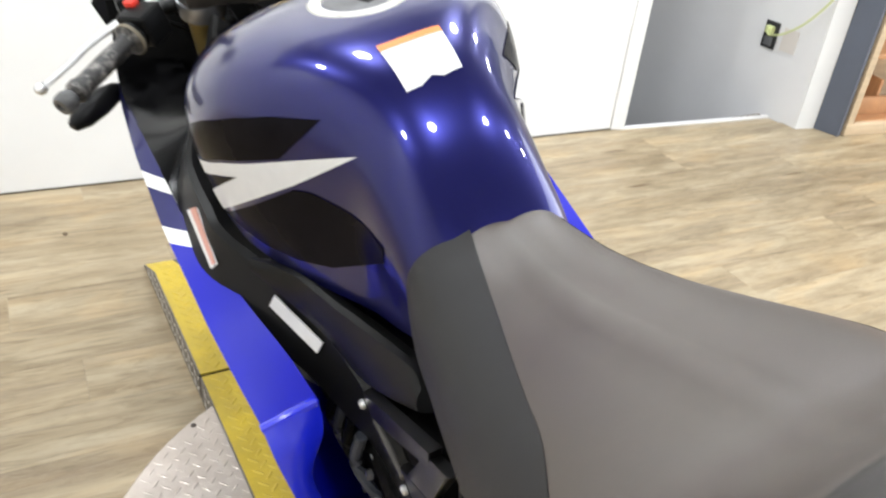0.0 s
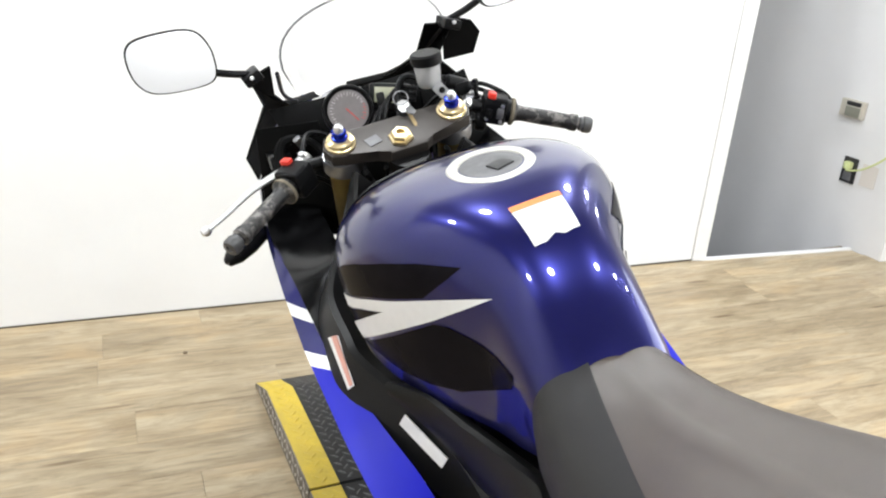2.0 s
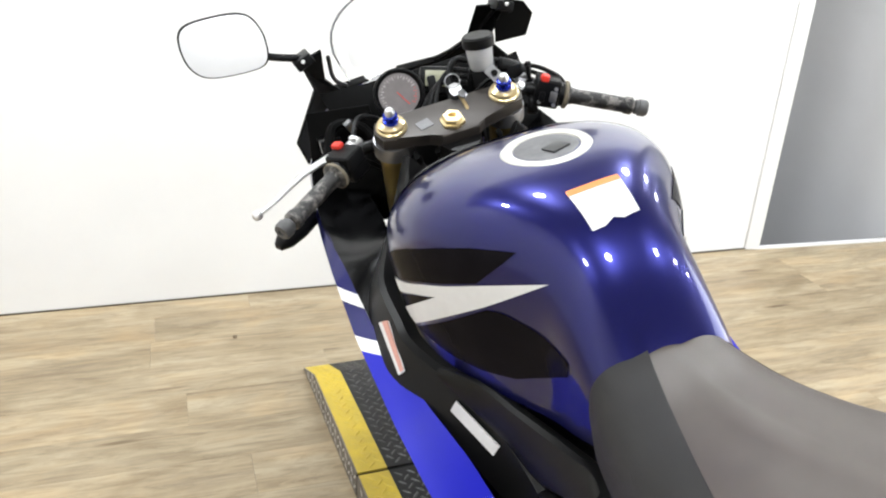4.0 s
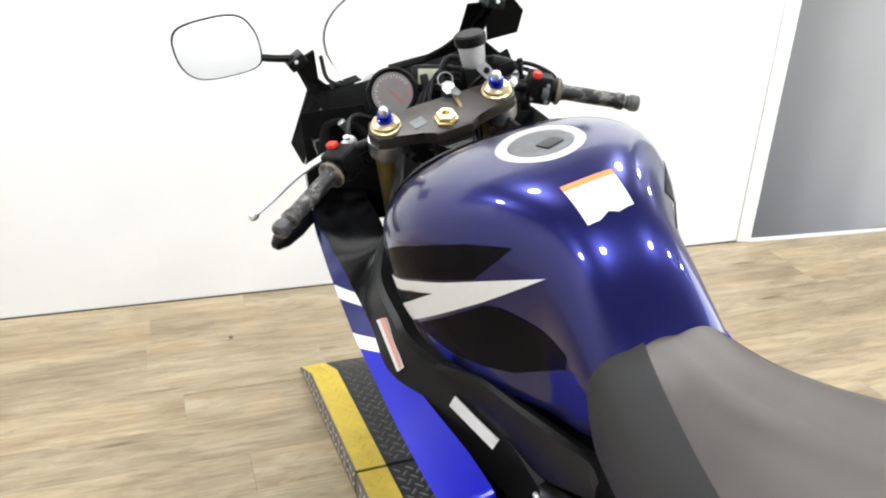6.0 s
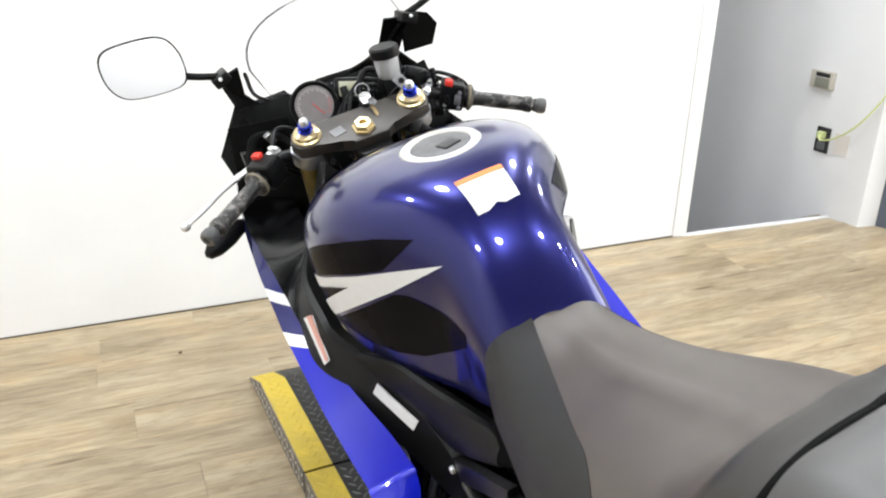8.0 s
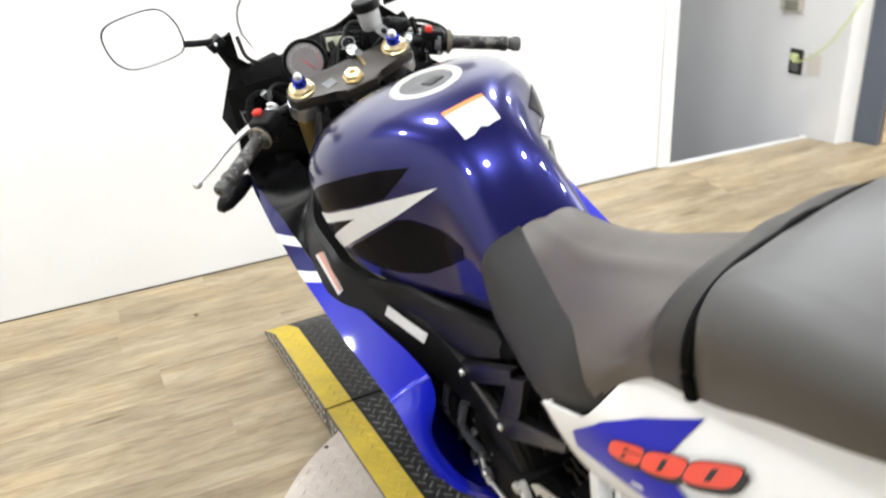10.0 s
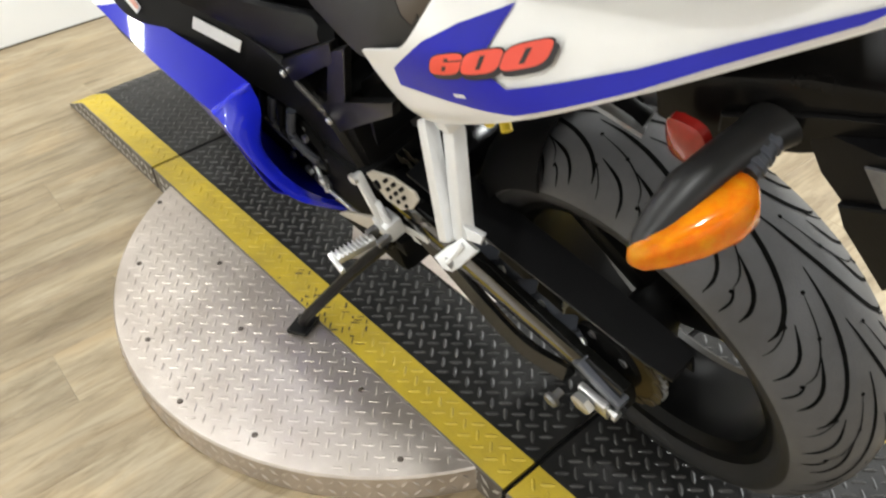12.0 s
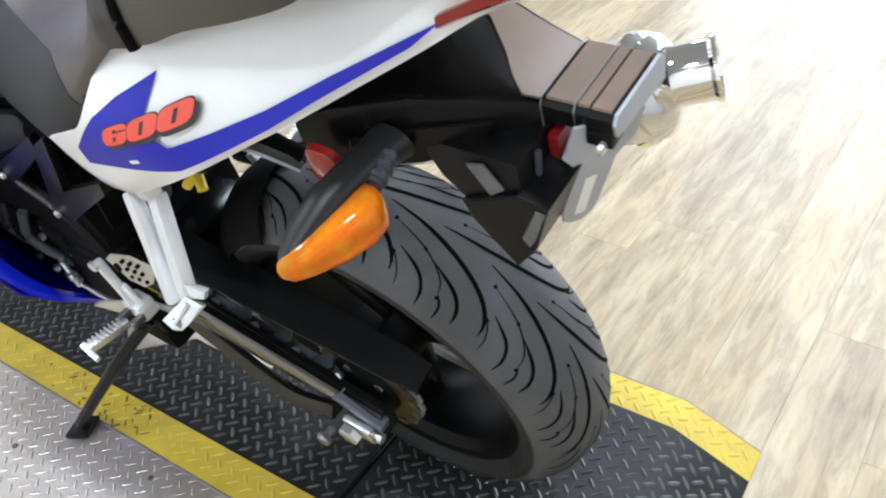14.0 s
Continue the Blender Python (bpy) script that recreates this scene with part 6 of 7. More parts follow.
mirror(-1)
mirror(1)
for s in (-1, 1):
    fi = part("front_indicator", loft([[(s * x, y + 0.5 * d * math.cos(a), z + 0.5 * hh * math.sin(a)) for a in [2 * math.pi * k / 14 for k in range(14)]]
                                       for x, y, z, d, hh in ((0.240, 1.215, 0.775, 0.022, 0.02), (0.256, 1.21, 0.775, 0.034, 0.032), (0.275, 1.20, 0.773, 0.052, 0.040), (0.305, 1.185, 0.768, 0.054, 0.040), (0.326, 1.175, 0.764, 0.036, 0.026), (0.334, 1.172, 0.763, 0.008, 0.008))]),
              M_PLASTIC, bike, "black front indicator on the fairing", 50)

# rear wheel and drive
def tyre_point(c, R, r, phi, th, lift=0.0):
    rr = R - r * (1 - math.cos(phi)) + lift * math.cos(phi)
    return (c[0] + (r + lift) * math.sin(phi), c[1] - rr * math.cos(th), c[2] + rr * math.sin(th))


def wheel(name, c, R, r, rim_r, half, label):
    hub = part(name, turned([(-0.055, 0.03), (-0.05, 0.038), (0.05, 0.038), (0.055, 0.03)], c, (1, 0, 0), 28), M_DARK, bike, label)
    prof = [(-half + 0.012, rim_r - 0.002), (-half + 0.006, rim_r + 0.006), (-half + 0.010, rim_r - 0.006), (-half + 0.025, rim_r - 0.018), (half - 0.025, rim_r - 0.018), (half - 0.010, rim_r - 0.006), (half - 0.006, rim_r + 0.006), (half - 0.012, rim_r - 0.002),
            (half - 0.03, rim_r - 0.008), (-half + 0.03, rim_r - 0.008), (-half + 0.012, rim_r - 0.002)]
    bm = loft([[(c[0] + h, c[1] - q * math.cos(a), c[2] + q * math.sin(a)) for h, q in prof[:-1]] for a in [2 * math.pi * k / 72 for k in range(73)]], caps=False)
    part("rim", bm, M_RIM, hub, "satin black rim", 30)
    for k in range(3):
        a = 2 * math.pi * k / 3 + 0.4
        u = Vector((0, -math.cos(a), math.sin(a)))
        part("spoke", bar(Vector(c) + u * 0.03, Vector(c) + u * (rim_r - 0.012), 0.042, 0.030, (1, 0, 0), 0.008), M_RIM, hub)
    pm = 1.12
    loops = []
    for k in range(97):
        th = 2 * math.pi * k / 96
        crown = [tyre_point(c, R, r, pm * (q / 10 - 1), th) for q in range(21)]
        edge_r = R - r * (1 - math.cos(pm))
        side = []
        for x, q in ((r * math.sin(pm) + 0.001, edge_r - 0.012), (r * math.sin(pm) - 0.006, (edge_r + rim_r) / 2), (half - 0.010, rim_r + 0.002), (half - 0.02, rim_r - 0.012)):
            side.append((x, q))
        right = [(c[0] + x, c[1] - q * math.cos(th), c[2] + q * math.sin(th)) for x, q in side]
        left = [(c[0] - x, c[1] - q * math.cos(th), c[2] + q * math.sin(th)) for x, q in side[::-1]]
        loops.append(left + crown + right)
    tyre = part("tyre", loft(loops, caps=False), M_RUBBER, hub, "black sport tyre", 60)
    tyre.data.materials.append(M_SIDEWALL)
    n = len(loops[0])
    for p in tyre.data.polygons:
        p.material_index = 0 if 4 <= p.index % n < n - 5 else 1
    return hub, tyre


REAR = (0.045, 0.025, 0.306)
rear, tyre = wheel("rear_wheel", REAR, 0.315, 0.098, 0.222, 0.082, "black rear wheel")


def groove(bm, pts, width):
    """A tapering groove along rows (angle round the wheel, angle across the tread)."""
    n = len(pts)
    prev = None
    for i, (th, phi) in enumerate(pts):
        t = i / (n - 1)
        w = width * min(1.0, 0.25 + 3 * t, 0.25 + 3 * (1 - t))
        th0, phi0 = pts[max(0, i - 1)]
        th1, phi1 = pts[min(n - 1, i + 1)]
        dx, dy = (phi1 - phi0) * 0.098, (th1 - th0) * 0.30
        L = math.hypot(dx, dy)
        ox, oy = -dy / L * w / 2 / 0.098, dx / L * w / 2 / 0.30
        row = [bm.verts.new(tyre_point(REAR, 0.315, 0.098, phi + ox, th + oy, 0.0005)), bm.verts.new(tyre_point(REAR, 0.315, 0.098, phi - ox, th - oy, 0.0005))]
        if prev:
            bm.faces.new((prev[0], prev[1], row[1], row[0]))
        prev = row


def curve_rows(p, n=10):
    return [(v.x, v.y) for v in spline([(a, b, 0) for a, b in p], n)]


gb = bmesh.new()
pitch = 2 * math.pi / 14
for k in range(14):
    for s in (-1, 1):
        o = k * pitch + (pitch / 2 if s > 0 else 0)
        groove(gb, curve_rows([(o, s * 0.02), (o - 0.18, s * 0.10), (o - 0.36, s * 0.24), (o - 0.50, s * 0.42), (o - 0.57, s * 0.62), (o - 0.585, s * 0.78)], 14), 0.0056)
        groove(gb, curve_rows([(o - 0.28, s * 0.42), (o - 0.40, s * 0.56), (o - 0.455, s * 0.72), (o - 0.47, s * 0.90)]), 0.0050)
        groove(gb, curve_rows([(o - 0.13, s * 0.46), (o - 0.24, s * 0.60), (o - 0.29, s * 0.78), (o - 0.30, s * 0.98)]), 0.0044)
        groove(gb, curve_rows([(o - 0.06, s * 0.20), (o - 0.22, s * 0.34), (o - 0.33, s * 0.54), (o - 0.36, s * 0.74)]), 0.0019)
        groove(gb, curve_rows([(o - 0.02, s * 0.40), (o - 0.12, s * 0.56), (o - 0.17, s * 0.76), (o - 0.18, s * 0.92)]), 0.0019)
        groove(gb, curve_rows([(o - 0.36, s * 0.70), (o - 0.39, s * 0.82), (o - 0.395, s * 1.0)]), 0.0034)
        for a, b in ((-0.22, 0.34), (-0.36, 0.74), (-0.12, 0.56), (-0.06, 0.20)):
            q = [gb.verts.new(tyre_point(REAR, 0.315, 0.098, s * b + 0.026 * math.cos(g), o + a + 0.0085 * math.sin(g), 0.0006)) for g in [math.pi * 2 * j / 8 for j in range(8)]]
            gb.faces.new(q)
ob = part("tread_groove", gb, M_GROOVE, tyre, "curved tread grooves")
ob["kind"] = "stuff"

# added black sheet standing in for the tail's shadow on the tyre front
shade_rows = []
for k in range(13):
    th = radians(111 + 61 * k / 12)
    shade_rows.append([tyre_point(REAR, 0.330, 0.104, 1.18 * (q / 6 - 1), th) for q in range(13)])
part("tyre_shade", thick(loft(shade_rows, closed=False), 0.003), M_DARK, bike, "added black sheet over the tyre front in place of shade", 60)
sprocket = part("sprocket", prism([((0.088 + (0.005 if k % 2 else -0.003)) * math.cos(2 * math.pi * k / 90), (0.088 + (0.005 if k % 2 else -0.003)) * math.sin(2 * math.pi * k / 90)) for k in range(90)], 0.006,
                                  pose(-0.062, REAR[1], REAR[2], 0, 90, 0)), M_ALU, rear, "worn bright rear sprocket", 30)
part("sprocket_face", turned([(0, 0.083), (0.009, 0.083), (0.009, 0.0)], (-0.0575, REAR[1], REAR[2]), (-1, 0, 0), 40), M_SPROCKET, sprocket, "dull gold sprocket face")
part("sprocket_hub", turned([(0, 0.058), (0.012, 0.056), (0.02, 0.03), (0.024, 0.0)], (-0.062, REAR[1], REAR[2]), (-1, 0, 0), 28), M_DARK, rear, "dark sprocket carrier")
for k in range(5):
    a = 2 * math.pi * k / 5
    part("sprocket_nut", turned([(0, 0.008), (0.008, 0.008), (0.009, 0)], (-0.070, REAR[1] + 0.045 * math.cos(a), REAR[2] + 0.045 * math.sin(a)), (-1, 0, 0), 6), M_STEEL, sprocket)
# chain: plates and rollers along two runs and round the sprocket
FS = Vector((-0.062, 0.490, 0.405))
RS = Vector((-0.062, REAR[1], REAR[2]))
loop = [RS + Vector((0, -0.086 * math.cos(a), 0.086 * math.sin(a))) for a in [math.pi * (k / 16 - 0.5) for k in range(17)]]
path = loop + [FS + Vector((0, 0.036 * math.sin(a), 0.036 * math.cos(a))) for a in [math.pi * k / 8 for k in range(9)]]
path = [Vector(p) for p in path] + [path[0]]
dist = [0]
for a, b in zip(path, path[1:]):
    dist.append(dist[-1] + (b - a).length)
n_links = int(dist[-1] / 0.0159)
chain = bmesh.new()
for k in range(n_links):
    d = k * dist[-1] / n_links
    i = max(j for j in range(len(dist) - 1) if dist[j] <= d)
    p = path[i].lerp(path[i + 1], (d - dist[i]) / (dist[i + 1] - dist[i]))
    u = (path[i + 1] - path[i]).normalized()
    w = Vector((1, 0, 0)).cross(u)
    for x in ((-0.008, -0.006), (0.006, 0.008)) if k % 2 else ((-0.0055, -0.0035), (0.0035, 0.0055)):
        vs = [[chain.verts.new(p + u * 0.010 * a + w * 0.0065 * b + Vector((xx, 0, 0))) for a, b in ((-1, -0.6), (-0.6, -1), (0.6, -1), (1, -0.6), (1, 0.6), (0.6, 1), (-0.6, 1), (-1, 0.6))] for xx in x]
        chain.faces.new(vs[0][::-1])
        chain.faces.new(vs[1])
        for q in range(8):
            chain.faces.new((vs[0][q], vs[0][(q + 1) % 8], vs[1][(q + 1) % 8], vs[1][q]))
ob = part("drive_chain", chain, M_CHAIN, bike, "oily drive chain", 30)


def arm(s):
    side = 0.09 if s > 0 else 0.0
    rows = [(0.100, 0.50, 0.40, 0.040, 0.085), (0.108, 0.36, 0.395, 0.030, 0.080), (0.110, 0.20, 0.374, 0.026, 0.066), (0.104, 0.06, 0.335, 0.026, 0.056), (0.100, -0.040, 0.308, 0.026, 0.050)]
    pts = spline([(0.045 * (s > 0) * 2 + s * r[0], r[1], r[2]) for r in rows], 24)
    loops = []
    for i, p in enumerate(pts):
        u = i / 24 * (len(rows) - 1)
        k = min(int(u), len(rows) - 2)
        t = u - k
        w, h = [rows[k][j] * (1 - t) + rows[k + 1][j] * t for j in (3, 4)]
        loops.append([p + Vector((w / 2 * a, 0, h / 2 * b)) for a, b in ((-1, -0.7), (-0.7, -1), (0.7, -1), (1, -0.7), (1, 0.7), (0.7, 1), (-0.7, 1), (-1, 0.7))])
    a = part("swingarm", loft(loops), M_ARM, bike, "gloss black swingarm", 30)
    brace = spline([(side + s * 0.112, 0.38, 0.366), (side + s * 0.120, 0.28, 0.338), (side + s * 0.124, 0.20, 0.300), (side + s * 0.124, 0.13, 0.276), (side + s * 0.116, 0.055, 0.284)], 18)
    part("arm_brace", loft([[q + Vector((s * x, 0, z)) for x, z in ((-0.010, 0.006), (-0.004, 0.015), (0.003, 0.015), (0.014, -0.004), (0.013, -0.010), (-0.008, -0.014))] for q in brace]), M_ARM, a, "lower brace of the swingarm", 30)
    for k in range(4):
        y = 0.30 - 0.075 * k
        part("arm_rib", bar((side + s * 0.092, y, 0.392 - 0.016 * k), (side + s * 0.072, y + 0.014, 0.392 - 0.016 * k), 0.004, 0.030, (0, 1, 0), 0.001), M_GREYCAST, a, "grey casting rib")
        part("arm_bolt", turned([(0, 0.008), (0.005, 0.008), (0.006, 0)], (side + s * 0.094, y - 0.035, 0.398 - 0.016 * k), (s, 0, 0.8), 10), M_ALU, a)
    part("arm_web", plane_outline([(side + s * 0.094, 0.33, 0.386), (side + s * 0.074, 0.33, 0.388), (side + s * 0.074, 0.05, 0.328), (side + s * 0.094, 0.05, 0.326)], 0.006, 0.001), M_GREYCAST, a, "blue grey cast web")
    part("axle_block", plane_outline([(side + s * 0.112, 0.036, 0.340), (side + s * 0.112, 0.022, 0.352), (side + s * 0.112, -0.046, 0.320), (side + s * 0.112, -0.040, 0.300)], 0.020, 0.002), M_AXLE, a, "dull blue grey axle block")
    part("axle_plate", box(side + s * 0.128 - 0.006, side + s * 0.128 + 0.006, -0.030, 0.020, 0.278, 0.312, 0.004), M_ALU, a, "bare aluminium axle plate")
    part("axle_nut", turned([(0, 0.018), (0.010, 0.018), (0.012, 0.014), (0.012, 0)], (side + s * 0.136, REAR[1] - 0.02, REAR[2] - 0.012), (s, 0, 0), 6), M_ALU, a, "axle nut")
    part("chain_adjuster", turned([(0, 0.005), (0.012, 0.005), (0.012, 0.008), (0.018, 0.008)], (side + s * 0.126, -0.026, 0.298), (0, -1, -0.1), 8), M_ALU, a)
    part("stand_spool", turned([(0, 0.006), (0.012, 0.006), (0.014, 0.011), (0.020, 0.012), (0.024, 0.010), (0.024, 0)], (side + s * 0.138, 0.055, 0.262), (s, 0, 0), 14), M_STEEL, a, "stand bobbin")
    return a


arm(-1)
arm(1)
part("arm_bridge", box(-0.10, 0.10, 0.36, 0.44, 0.37, 0.43, 0.015), M_GLOSSPLASTIC, bike, "swingarm cross piece")
guard = loft([[(x0, y, z), (x1, y, z + 0.006), (x1, y, z - hh), (x1 - 0.004, y, z - hh), (x1 - 0.006, y, z - 0.002), (x0, y, z - 0.006)]
              for y, z, x0, x1, hh in ((0.36, 0.480, -0.100, -0.044, 0.05), (0.18, 0.450, -0.096, -0.040, 0.06), (0.04, 0.424, -0.090, -0.036, 0.06), (-0.06, 0.402, -0.084, -0.034, 0.05), (-0.095, 0.388, -0.076, -0.036, 0.03))])
part("chain_guard", guard, M_PLASTIC, bike, "black chain guard", 30)
part("brake_disc", turned([(0, 0.05), (0, 0.11), (0.005, 0.11), (0.005, 0.05)], (0.115, REAR[1], REAR[2]), (1, 0, 0), 40), M_STEEL, rear, "steel brake disc")
part("brake_caliper", box(0.10, 0.15, -0.07, -0.01, 0.36, 0.43, 0.008), M_ALU, bike, "silver rear caliper")

# foot rests and stand
for s in (-1, 1):
    hang = part("passenger_peg_hanger", bar((s * 0.126, 0.146, 0.726), (s * 0.128, 0.118, 0.734), 0.02, 0.02, (-1, 0, 0), 0.004), M_CASTALU, bike, "cast silver passenger foot rest hanger")
    for a, b, w in (((s * 0.130, 0.168, 0.716), (s * 0.186, 0.108, 0.606), 0.020), ((s * 0.121, 0.132, 0.718), (s * 0.176, 0.092, 0.610), 0.024)):
        part("hanger_arm", bar(a, b, w, 0.018, (s * 0.8, 0.2, 0.5), 0.005), M_CASTALU, hang, "cast silver arm")
    peg = part("passenger_peg", plane_outline([(s * x, y, z) for x, y, z in ((0.177, 0.088, 0.621), (0.174, 0.069, 0.608), (0.197, 0.078, 0.598), (0.206, 0.083, 0.594), (0.212, 0.090, 0.600), (0.211, 0.101, 0.610), (0.197, 0.096, 0.615))], 0.016, 0.003, 2), M_CASTALU, hang, "folded passenger foot peg")
    part("peg_lug", plane_outline([(s * x, y, z) for x, y, z in ((0.168, 0.092, 0.632), (0.160, 0.071, 0.620), (0.167, 0.071, 0.613), (0.174, 0.083, 0.618))], 0.020, 0.003, 2), M_CASTALU, hang, "peg hinge lug")
    part("peg_rib", plane_outline([(s * x, y, z) for x, y, z in ((0.183, 0.084, 0.622), (0.205, 0.091, 0.608), (0.204, 0.088, 0.605), (0.182, 0.081, 0.618))], 0.022, 0.001), M_CASTALU, peg)
    part("peg_bolt", turned([(0, 0.008), (0.006, 0.008), (0.007, 0)], (s * 0.204, 0.087, 0.604), (s, -0.4, 0.6), 10), M_STEEL, hang)
    rest = part("foot_rest_plate", join(bar((s * 0.150, 0.412, 0.492), (s * 0.158, 0.378, 0.398), 0.014, 0.014, (1, 0, 0), 0.004), bar((s * 0.150, 0.398, 0.440), (s * 0.152, 0.375, 0.400), 0.026, 0.012, (1, 0, 0), 0.005),
                                        box(s * 0.150 - 0.016, s * 0.150 + 0.016, 0.362, 0.404, 0.378, 0.412, 0.007)), M_CASTALU, bike, "cast silver foot rest plate")
    part("plate_bolt", turned([(0, 0.009), (0.006, 0.009), (0.008, 0.006), (0.008, 0)], (s * 0.156, 0.410, 0.488), (s, 0, 0), 12), M_ALU, rest)
    part("peg_bracket", join(bar((s * 0.162, 0.392, 0.396), (s * 0.186, 0.392, 0.398), 0.010, 0.012, (0, 0, 1), 0.002), bar((s * 0.162, 0.364, 0.394), (s * 0.186, 0.364, 0.396), 0.010, 0.012, (0, 0, 1), 0.002)), M_STEEL, rest, "dark peg clevis")
    part("peg_spring", tube([(s * (0.176 + 0.004 * math.cos(a)), 0.352 + a * 0.0012, 0.385 + 0.006 * math.sin(a)) for a in [k * 0.8 for k in range(24)]], 0.0016, None, 5), M_DARK, rest, "black peg spring")
    part("rider_peg", bar((s * 0.182, 0.377, 0.397), (s * 0.248, 0.380, 0.413), 0.017, 0.014, (0, 0, 1), 0.004), M_ALU, rest, "ribbed aluminium foot peg")
    part("peg_end", bar((s * 0.249, 0.392, 0.416), (s * 0.253, 0.357, 0.405), 0.009, 0.011, (0, 0, 1), 0.003), M_ALU, rest)
    for k in range(9):
        x = 0.190 + 0.007 * k
        part("peg_rib", bar((s * x, 0.366, 0.4056 + 0.242 * (x - 0.184)), (s * x, 0.389, 0.4056 + 0.242 * (x - 0.184)), 0.003, 0.0022, (0, 0, 1), 0.0008), M_ALU, rest)
    heel = part("heel_guard", plane_outline([(s * 0.140, 0.398, 0.492), (s * 0.138, 0.376, 0.510), (s * 0.137, 0.318, 0.533), (s * 0.137, 0.264, 0.538), (s * 0.139, 0.258, 0.528), (s * 0.143, 0.282, 0.496), (s * 0.145, 0.314, 0.474), (s * 0.145, 0.352, 0.470)], 0.004, 0.001), M_HEEL, rest, "perforated beige grey heel guard")
    for i in range(3):
        for j in range(3):
            part("guard_hole", turned([(0, 0.0030), (0.0065, 0.0030)], (s * (0.1415 - 0.001 * j), 0.334 - 0.021 * i, 0.487 + 0.005 * i + 0.016 * j), (s, 0, 0.08), 10), M_DARK, heel, "dark punched hole")
    part("guard_slot", turned([(0, 0.0075), (0.0065, 0.0075)], (s * 0.1415, 0.366, 0.491), (s, 0, 0.08), 10), M_DARK, heel, "larger dark hole")
part("gear_pedal", plane_outline([(-0.172, 0.520, 0.346), (-0.168, 0.500, 0.360), (-0.150, 0.410, 0.392), (-0.150, 0.398, 0.372), (-0.160, 0.440, 0.350)], 0.008, 0.002), M_HEEL, bike, "tapered beige grey gear pedal")
part("bracket_plate", plane_outline([(-0.128, 0.402, 0.366), (-0.122, 0.335, 0.372), (-0.122, 0.330, 0.346), (-0.128, 0.392, 0.338)], 0.004, 0.001), M_WHITE, bike, "pale plate under the foot rest")
part("plate_end", plane_outline([(-0.120, 0.328, 0.372), (-0.116, 0.276, 0.352), (-0.120, 0.326, 0.346)], 0.004, 0.0006), M_BLUE, bike, "blue tip of the pale plate")
part("gear_linkage", tube([(-0.158, 0.580, 0.360), (-0.151, 0.497, 0.338), (-0.150, 0.42, 0.372)], 0.004, 10, 8), M_ALU, bike, "thin gear linkage rod")
joint = part("linkage_joint", turned([(0, 0.008), (0.010, 0.009), (0.014, 0.006)], (-0.150, 0.575, 0.372), (-1, 0, 0.2), 14), M_ALU, bike, "bright linkage joint")
part("linkage_arm", bar((-0.152, 0.590, 0.400), (-0.160, 0.570, 0.352), 0.012, 0.008, (1, 0, 0), 0.003), M_ALU, joint)
part("linkage_nut", turned([(0, 0.006), (0.008, 0.006), (0.009, 0)], (-0.160, 0.588, 0.396), (-1, 0, 0), 6), M_STEEL, joint)
part("stand_bracket", box(-0.150, -0.118, 0.372, 0.408, 0.318, 0.352, 0.006), M_DARK, bike)
stand = part("side_stand", tube([(-0.150, 0.40, 0.345), (-0.215, 0.475, 0.262), (-0.305, 0.578, 0.135), (-0.318, 0.592, 0.112)], 0.0105, 16, 10), M_PLASTIC, bike, "black side stand")
part("stand_foot", moved(box(-0.020, 0.030, -0.022, 0.022, -0.004, 0.006, 0.003), Matrix.Translation((-0.325, 0.600, 0.0955)) @ pose(0, 0, 0, 0, 15.8, 30)), M_PLASTIC, stand, "flat stand foot")

# exhaust on the far side
can = part("silencer", turned([(0, 0.03), (0.04, 0.048), (0.08, 0.052), (0.48, 0.054), (0.485, 0.057), (0.51, 0.057)], (0.191, 0.20, 0.500), (0.04, -0.50, 0.20), 40), M_ALU, bike, "brushed aluminium silencer")
end = Vector((0.191, 0.20, 0.500)) + Vector((0.04, -0.50, 0.20)).normalized() * 0.51
axis = Vector((0.04, -0.50, 0.20)).normalized()
part("end_cap", turned([(0, 0.059), (0.006, 0.062), (0.014, 0.059), (0.018, 0.052), (0.026, 0.055), (0.034, 0.046), (0.038, 0.034), (0.038, 0.0)], end, axis, 40), M_CHROME, can, "polished end cap")
part("tail_pipe", turned([(0, 0.030), (0.012, 0.034), (0.018, 0.032), (0.052, 0.033), (0.056, 0.036), (0.060, 0.036), (0.060, 0.031), (0.02, 0.029), (0.02, 0.0)], end + axis * 0.024 + Vector((0.004, 0, 0.006)), (0.24, -0.50, 0.10), 36), M_CHROME, can, "polished tail pipe")
part("exhaust_pipe", tube([(0.185, 0.215, 0.525), (0.17, 0.30, 0.44), (0.10, 0.42, 0.25), (0.03, 0.60, 0.20), (0.0, 0.9, 0.22)], 0.028, 24, 16), M_STEEL, bike, "grey exhaust pipe")
part("yellow_connector", tube([(-0.10, 0.10, 0.72), (-0.09, 0.085, 0.735), (-0.10, 0.07, 0.725)], 0.006, 8, 8), M_YELLOWPLASTIC, bike, "yellow wiring connector")

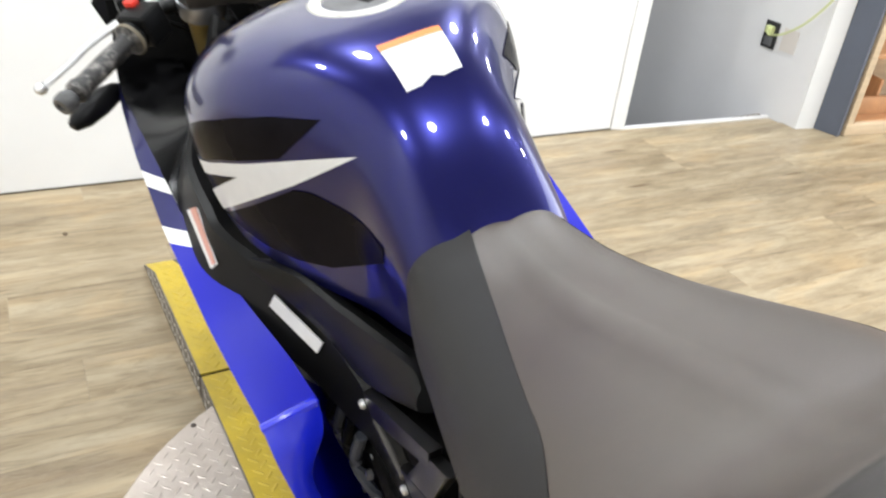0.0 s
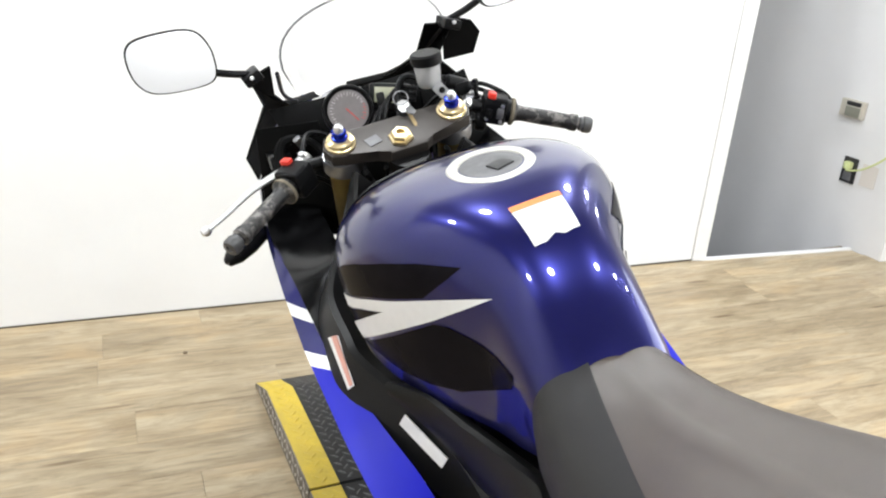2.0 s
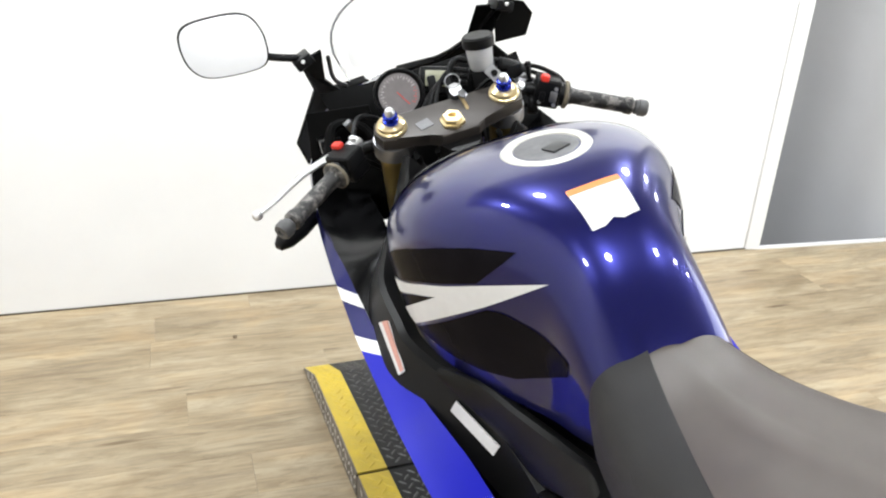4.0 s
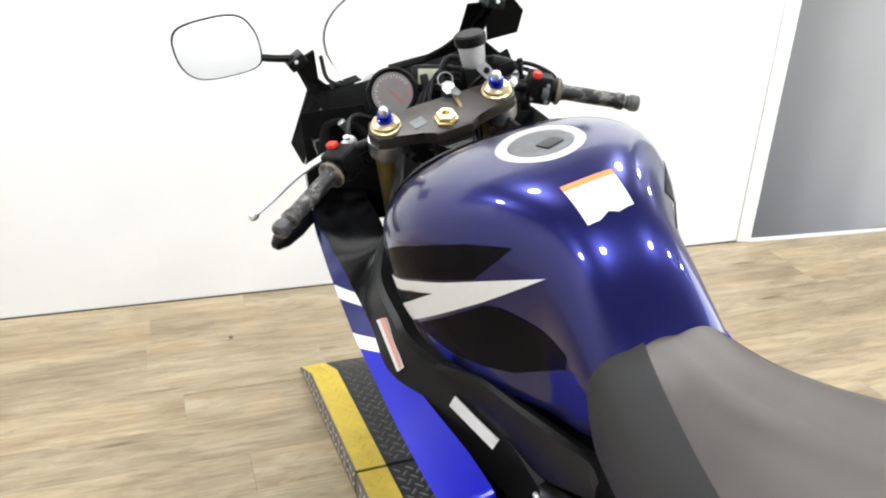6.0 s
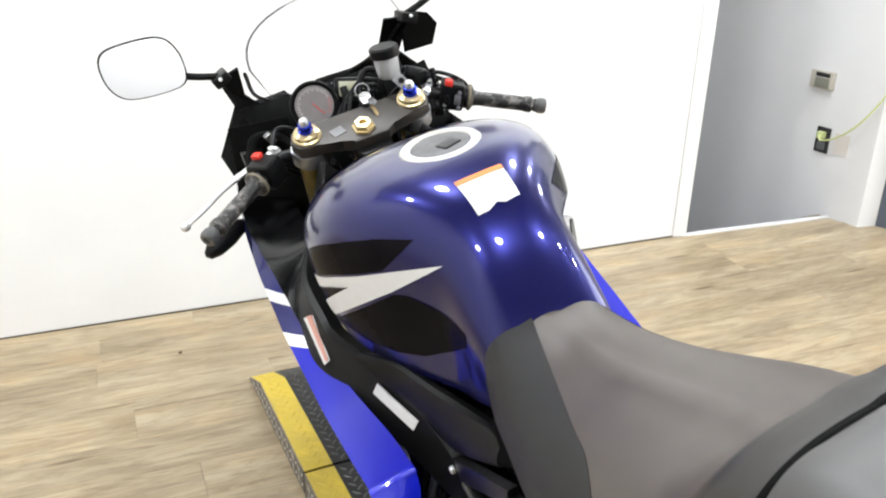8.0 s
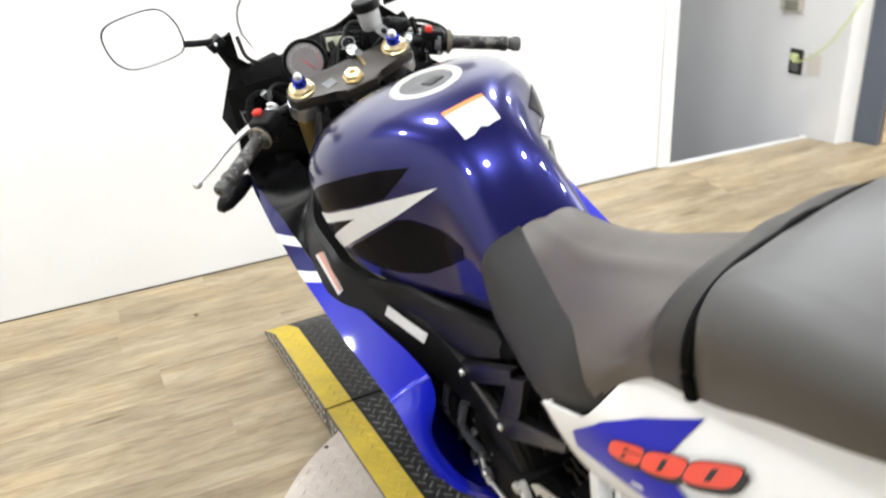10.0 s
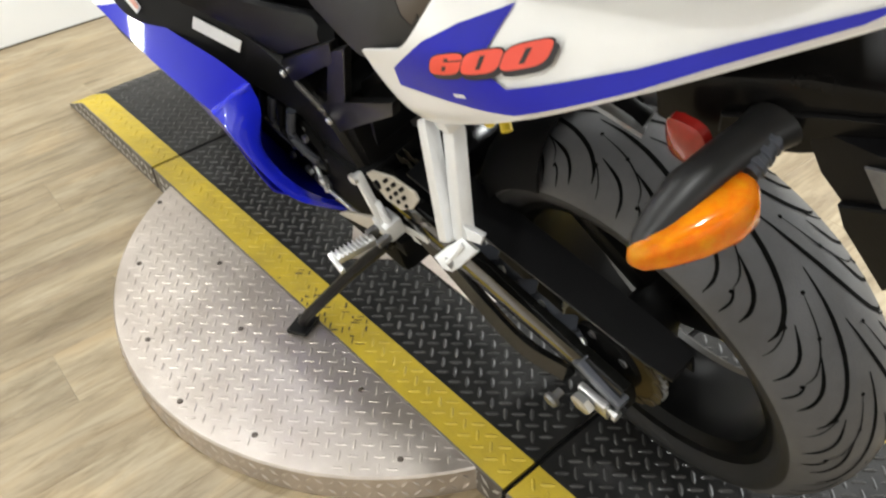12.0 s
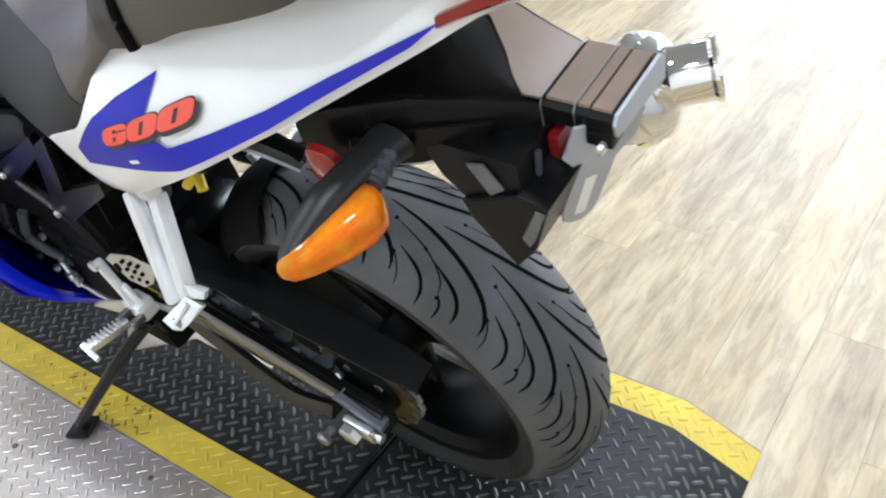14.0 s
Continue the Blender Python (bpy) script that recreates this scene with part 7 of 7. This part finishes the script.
# front wheel
FRONT = (0.035, 1.395, 0.302)
front, ftyre = wheel("front_wheel", FRONT, 0.298, 0.066, 0.222, 0.052, "black front wheel")
part("front_fender", loft([[(FRONT[0] + w * math.sin(q), FRONT[1] - (0.315 + 0.01 - 0.05 * (1 - math.cos(q))) * math.cos(a), FRONT[2] + (0.325 - 0.05 * (1 - math.cos(q))) * math.sin(a)) for q in [1.2 * (j / 6 - 1) for j in range(13)]]
                           for a, w in [(radians(35 + 100 * k / 20), 0.075) for k in range(21)]], closed=False), M_NAVY, bike, "dark blue front fender", 60)
for s in (-1, 1):
    part("front_disc", turned([(0, 0.09), (0, 0.148), (0.005, 0.148), (0.005, 0.09)], (FRONT[0] + s * 0.065, FRONT[1], FRONT[2]), (s, 0, 0), 40), M_STEEL, front, "steel brake disc")

# ---- floor planks, last ----
plank_w, plank_l = 0.152, 1.22
bm = box(0, plank_l - 0.0005, 0, plank_w - 0.0005, -0.008, 0.0, 0.00015, 1)
plank_me = bpy.data.meshes.new("plank")
bm.to_mesh(plank_me)
bm.free()
plank_me.materials.append(M_PLANK)
TURN = -2.3
rng = random.Random(8)
spin = pose(0, 0, 0, 0, 0, TURN)
near, far = [], []
rows = range(-36, 16)
for r in rows:
    o = rng.uniform(0, plank_l)
    for k in range(-4, 5):
        m = spin @ pose(k * plank_l + o - 0.4, r * plank_w + 0.02, 0)
        # cut the board where it meets a side wall
        a, b = m @ Vector((0, plank_w / 2, 0)), m @ Vector((plank_l, plank_w / 2, 0))
        t0 = max(0.0, (ROOM_W + 0.008 - a.x) / (b.x - a.x))
        t1 = min(1.0, (ROOM_E - 0.008 - a.x) / (b.x - a.x))
        if t1 - t0 < 0.03:
            continue
        c = a.lerp(b, (t0 + t1) / 2)
        if not ROOM_S + 0.08 < c.y < wall_y(c.x) + 0.05:
            continue
        if c.x + 0.6 > 1.72 and c.y + 0.09 > 2.36 - 0.09 * (c.x - 1.7):
            continue
        m = m @ Matrix.Translation((t0 * plank_l, 0, 0)) @ Matrix.Diagonal((t1 - t0, 1, 1, 1))
        (near if -2.5 < c.x < 3.6 and c.y > -2.0 else far).append(m)
for m in near:
    ob = new("plank", plank_me)
    ob.parent = FLOOR
    ob.matrix_world = m
edge = [(1.15, 2.0), (2.57, 2.0), (2.585, 2.116), (2.570, 2.257), (1.757, 2.333), (1.72, 2.353), (1.15, 2.377)]
ob = part("edge_plank", moved(prism(edge, 0.006), pose(0, 0, -0.0072)), M_PLANK, FLOOR)
fb = bmesh.new()
for m in far:
    me = plank_me.copy()
    me.transform(m)
    fb.from_mesh(me)
    bpy.data.meshes.remove(me)
ob = part("plank_field", fb, M_PLANK, FLOOR)
ob["kind"] = "stuff"
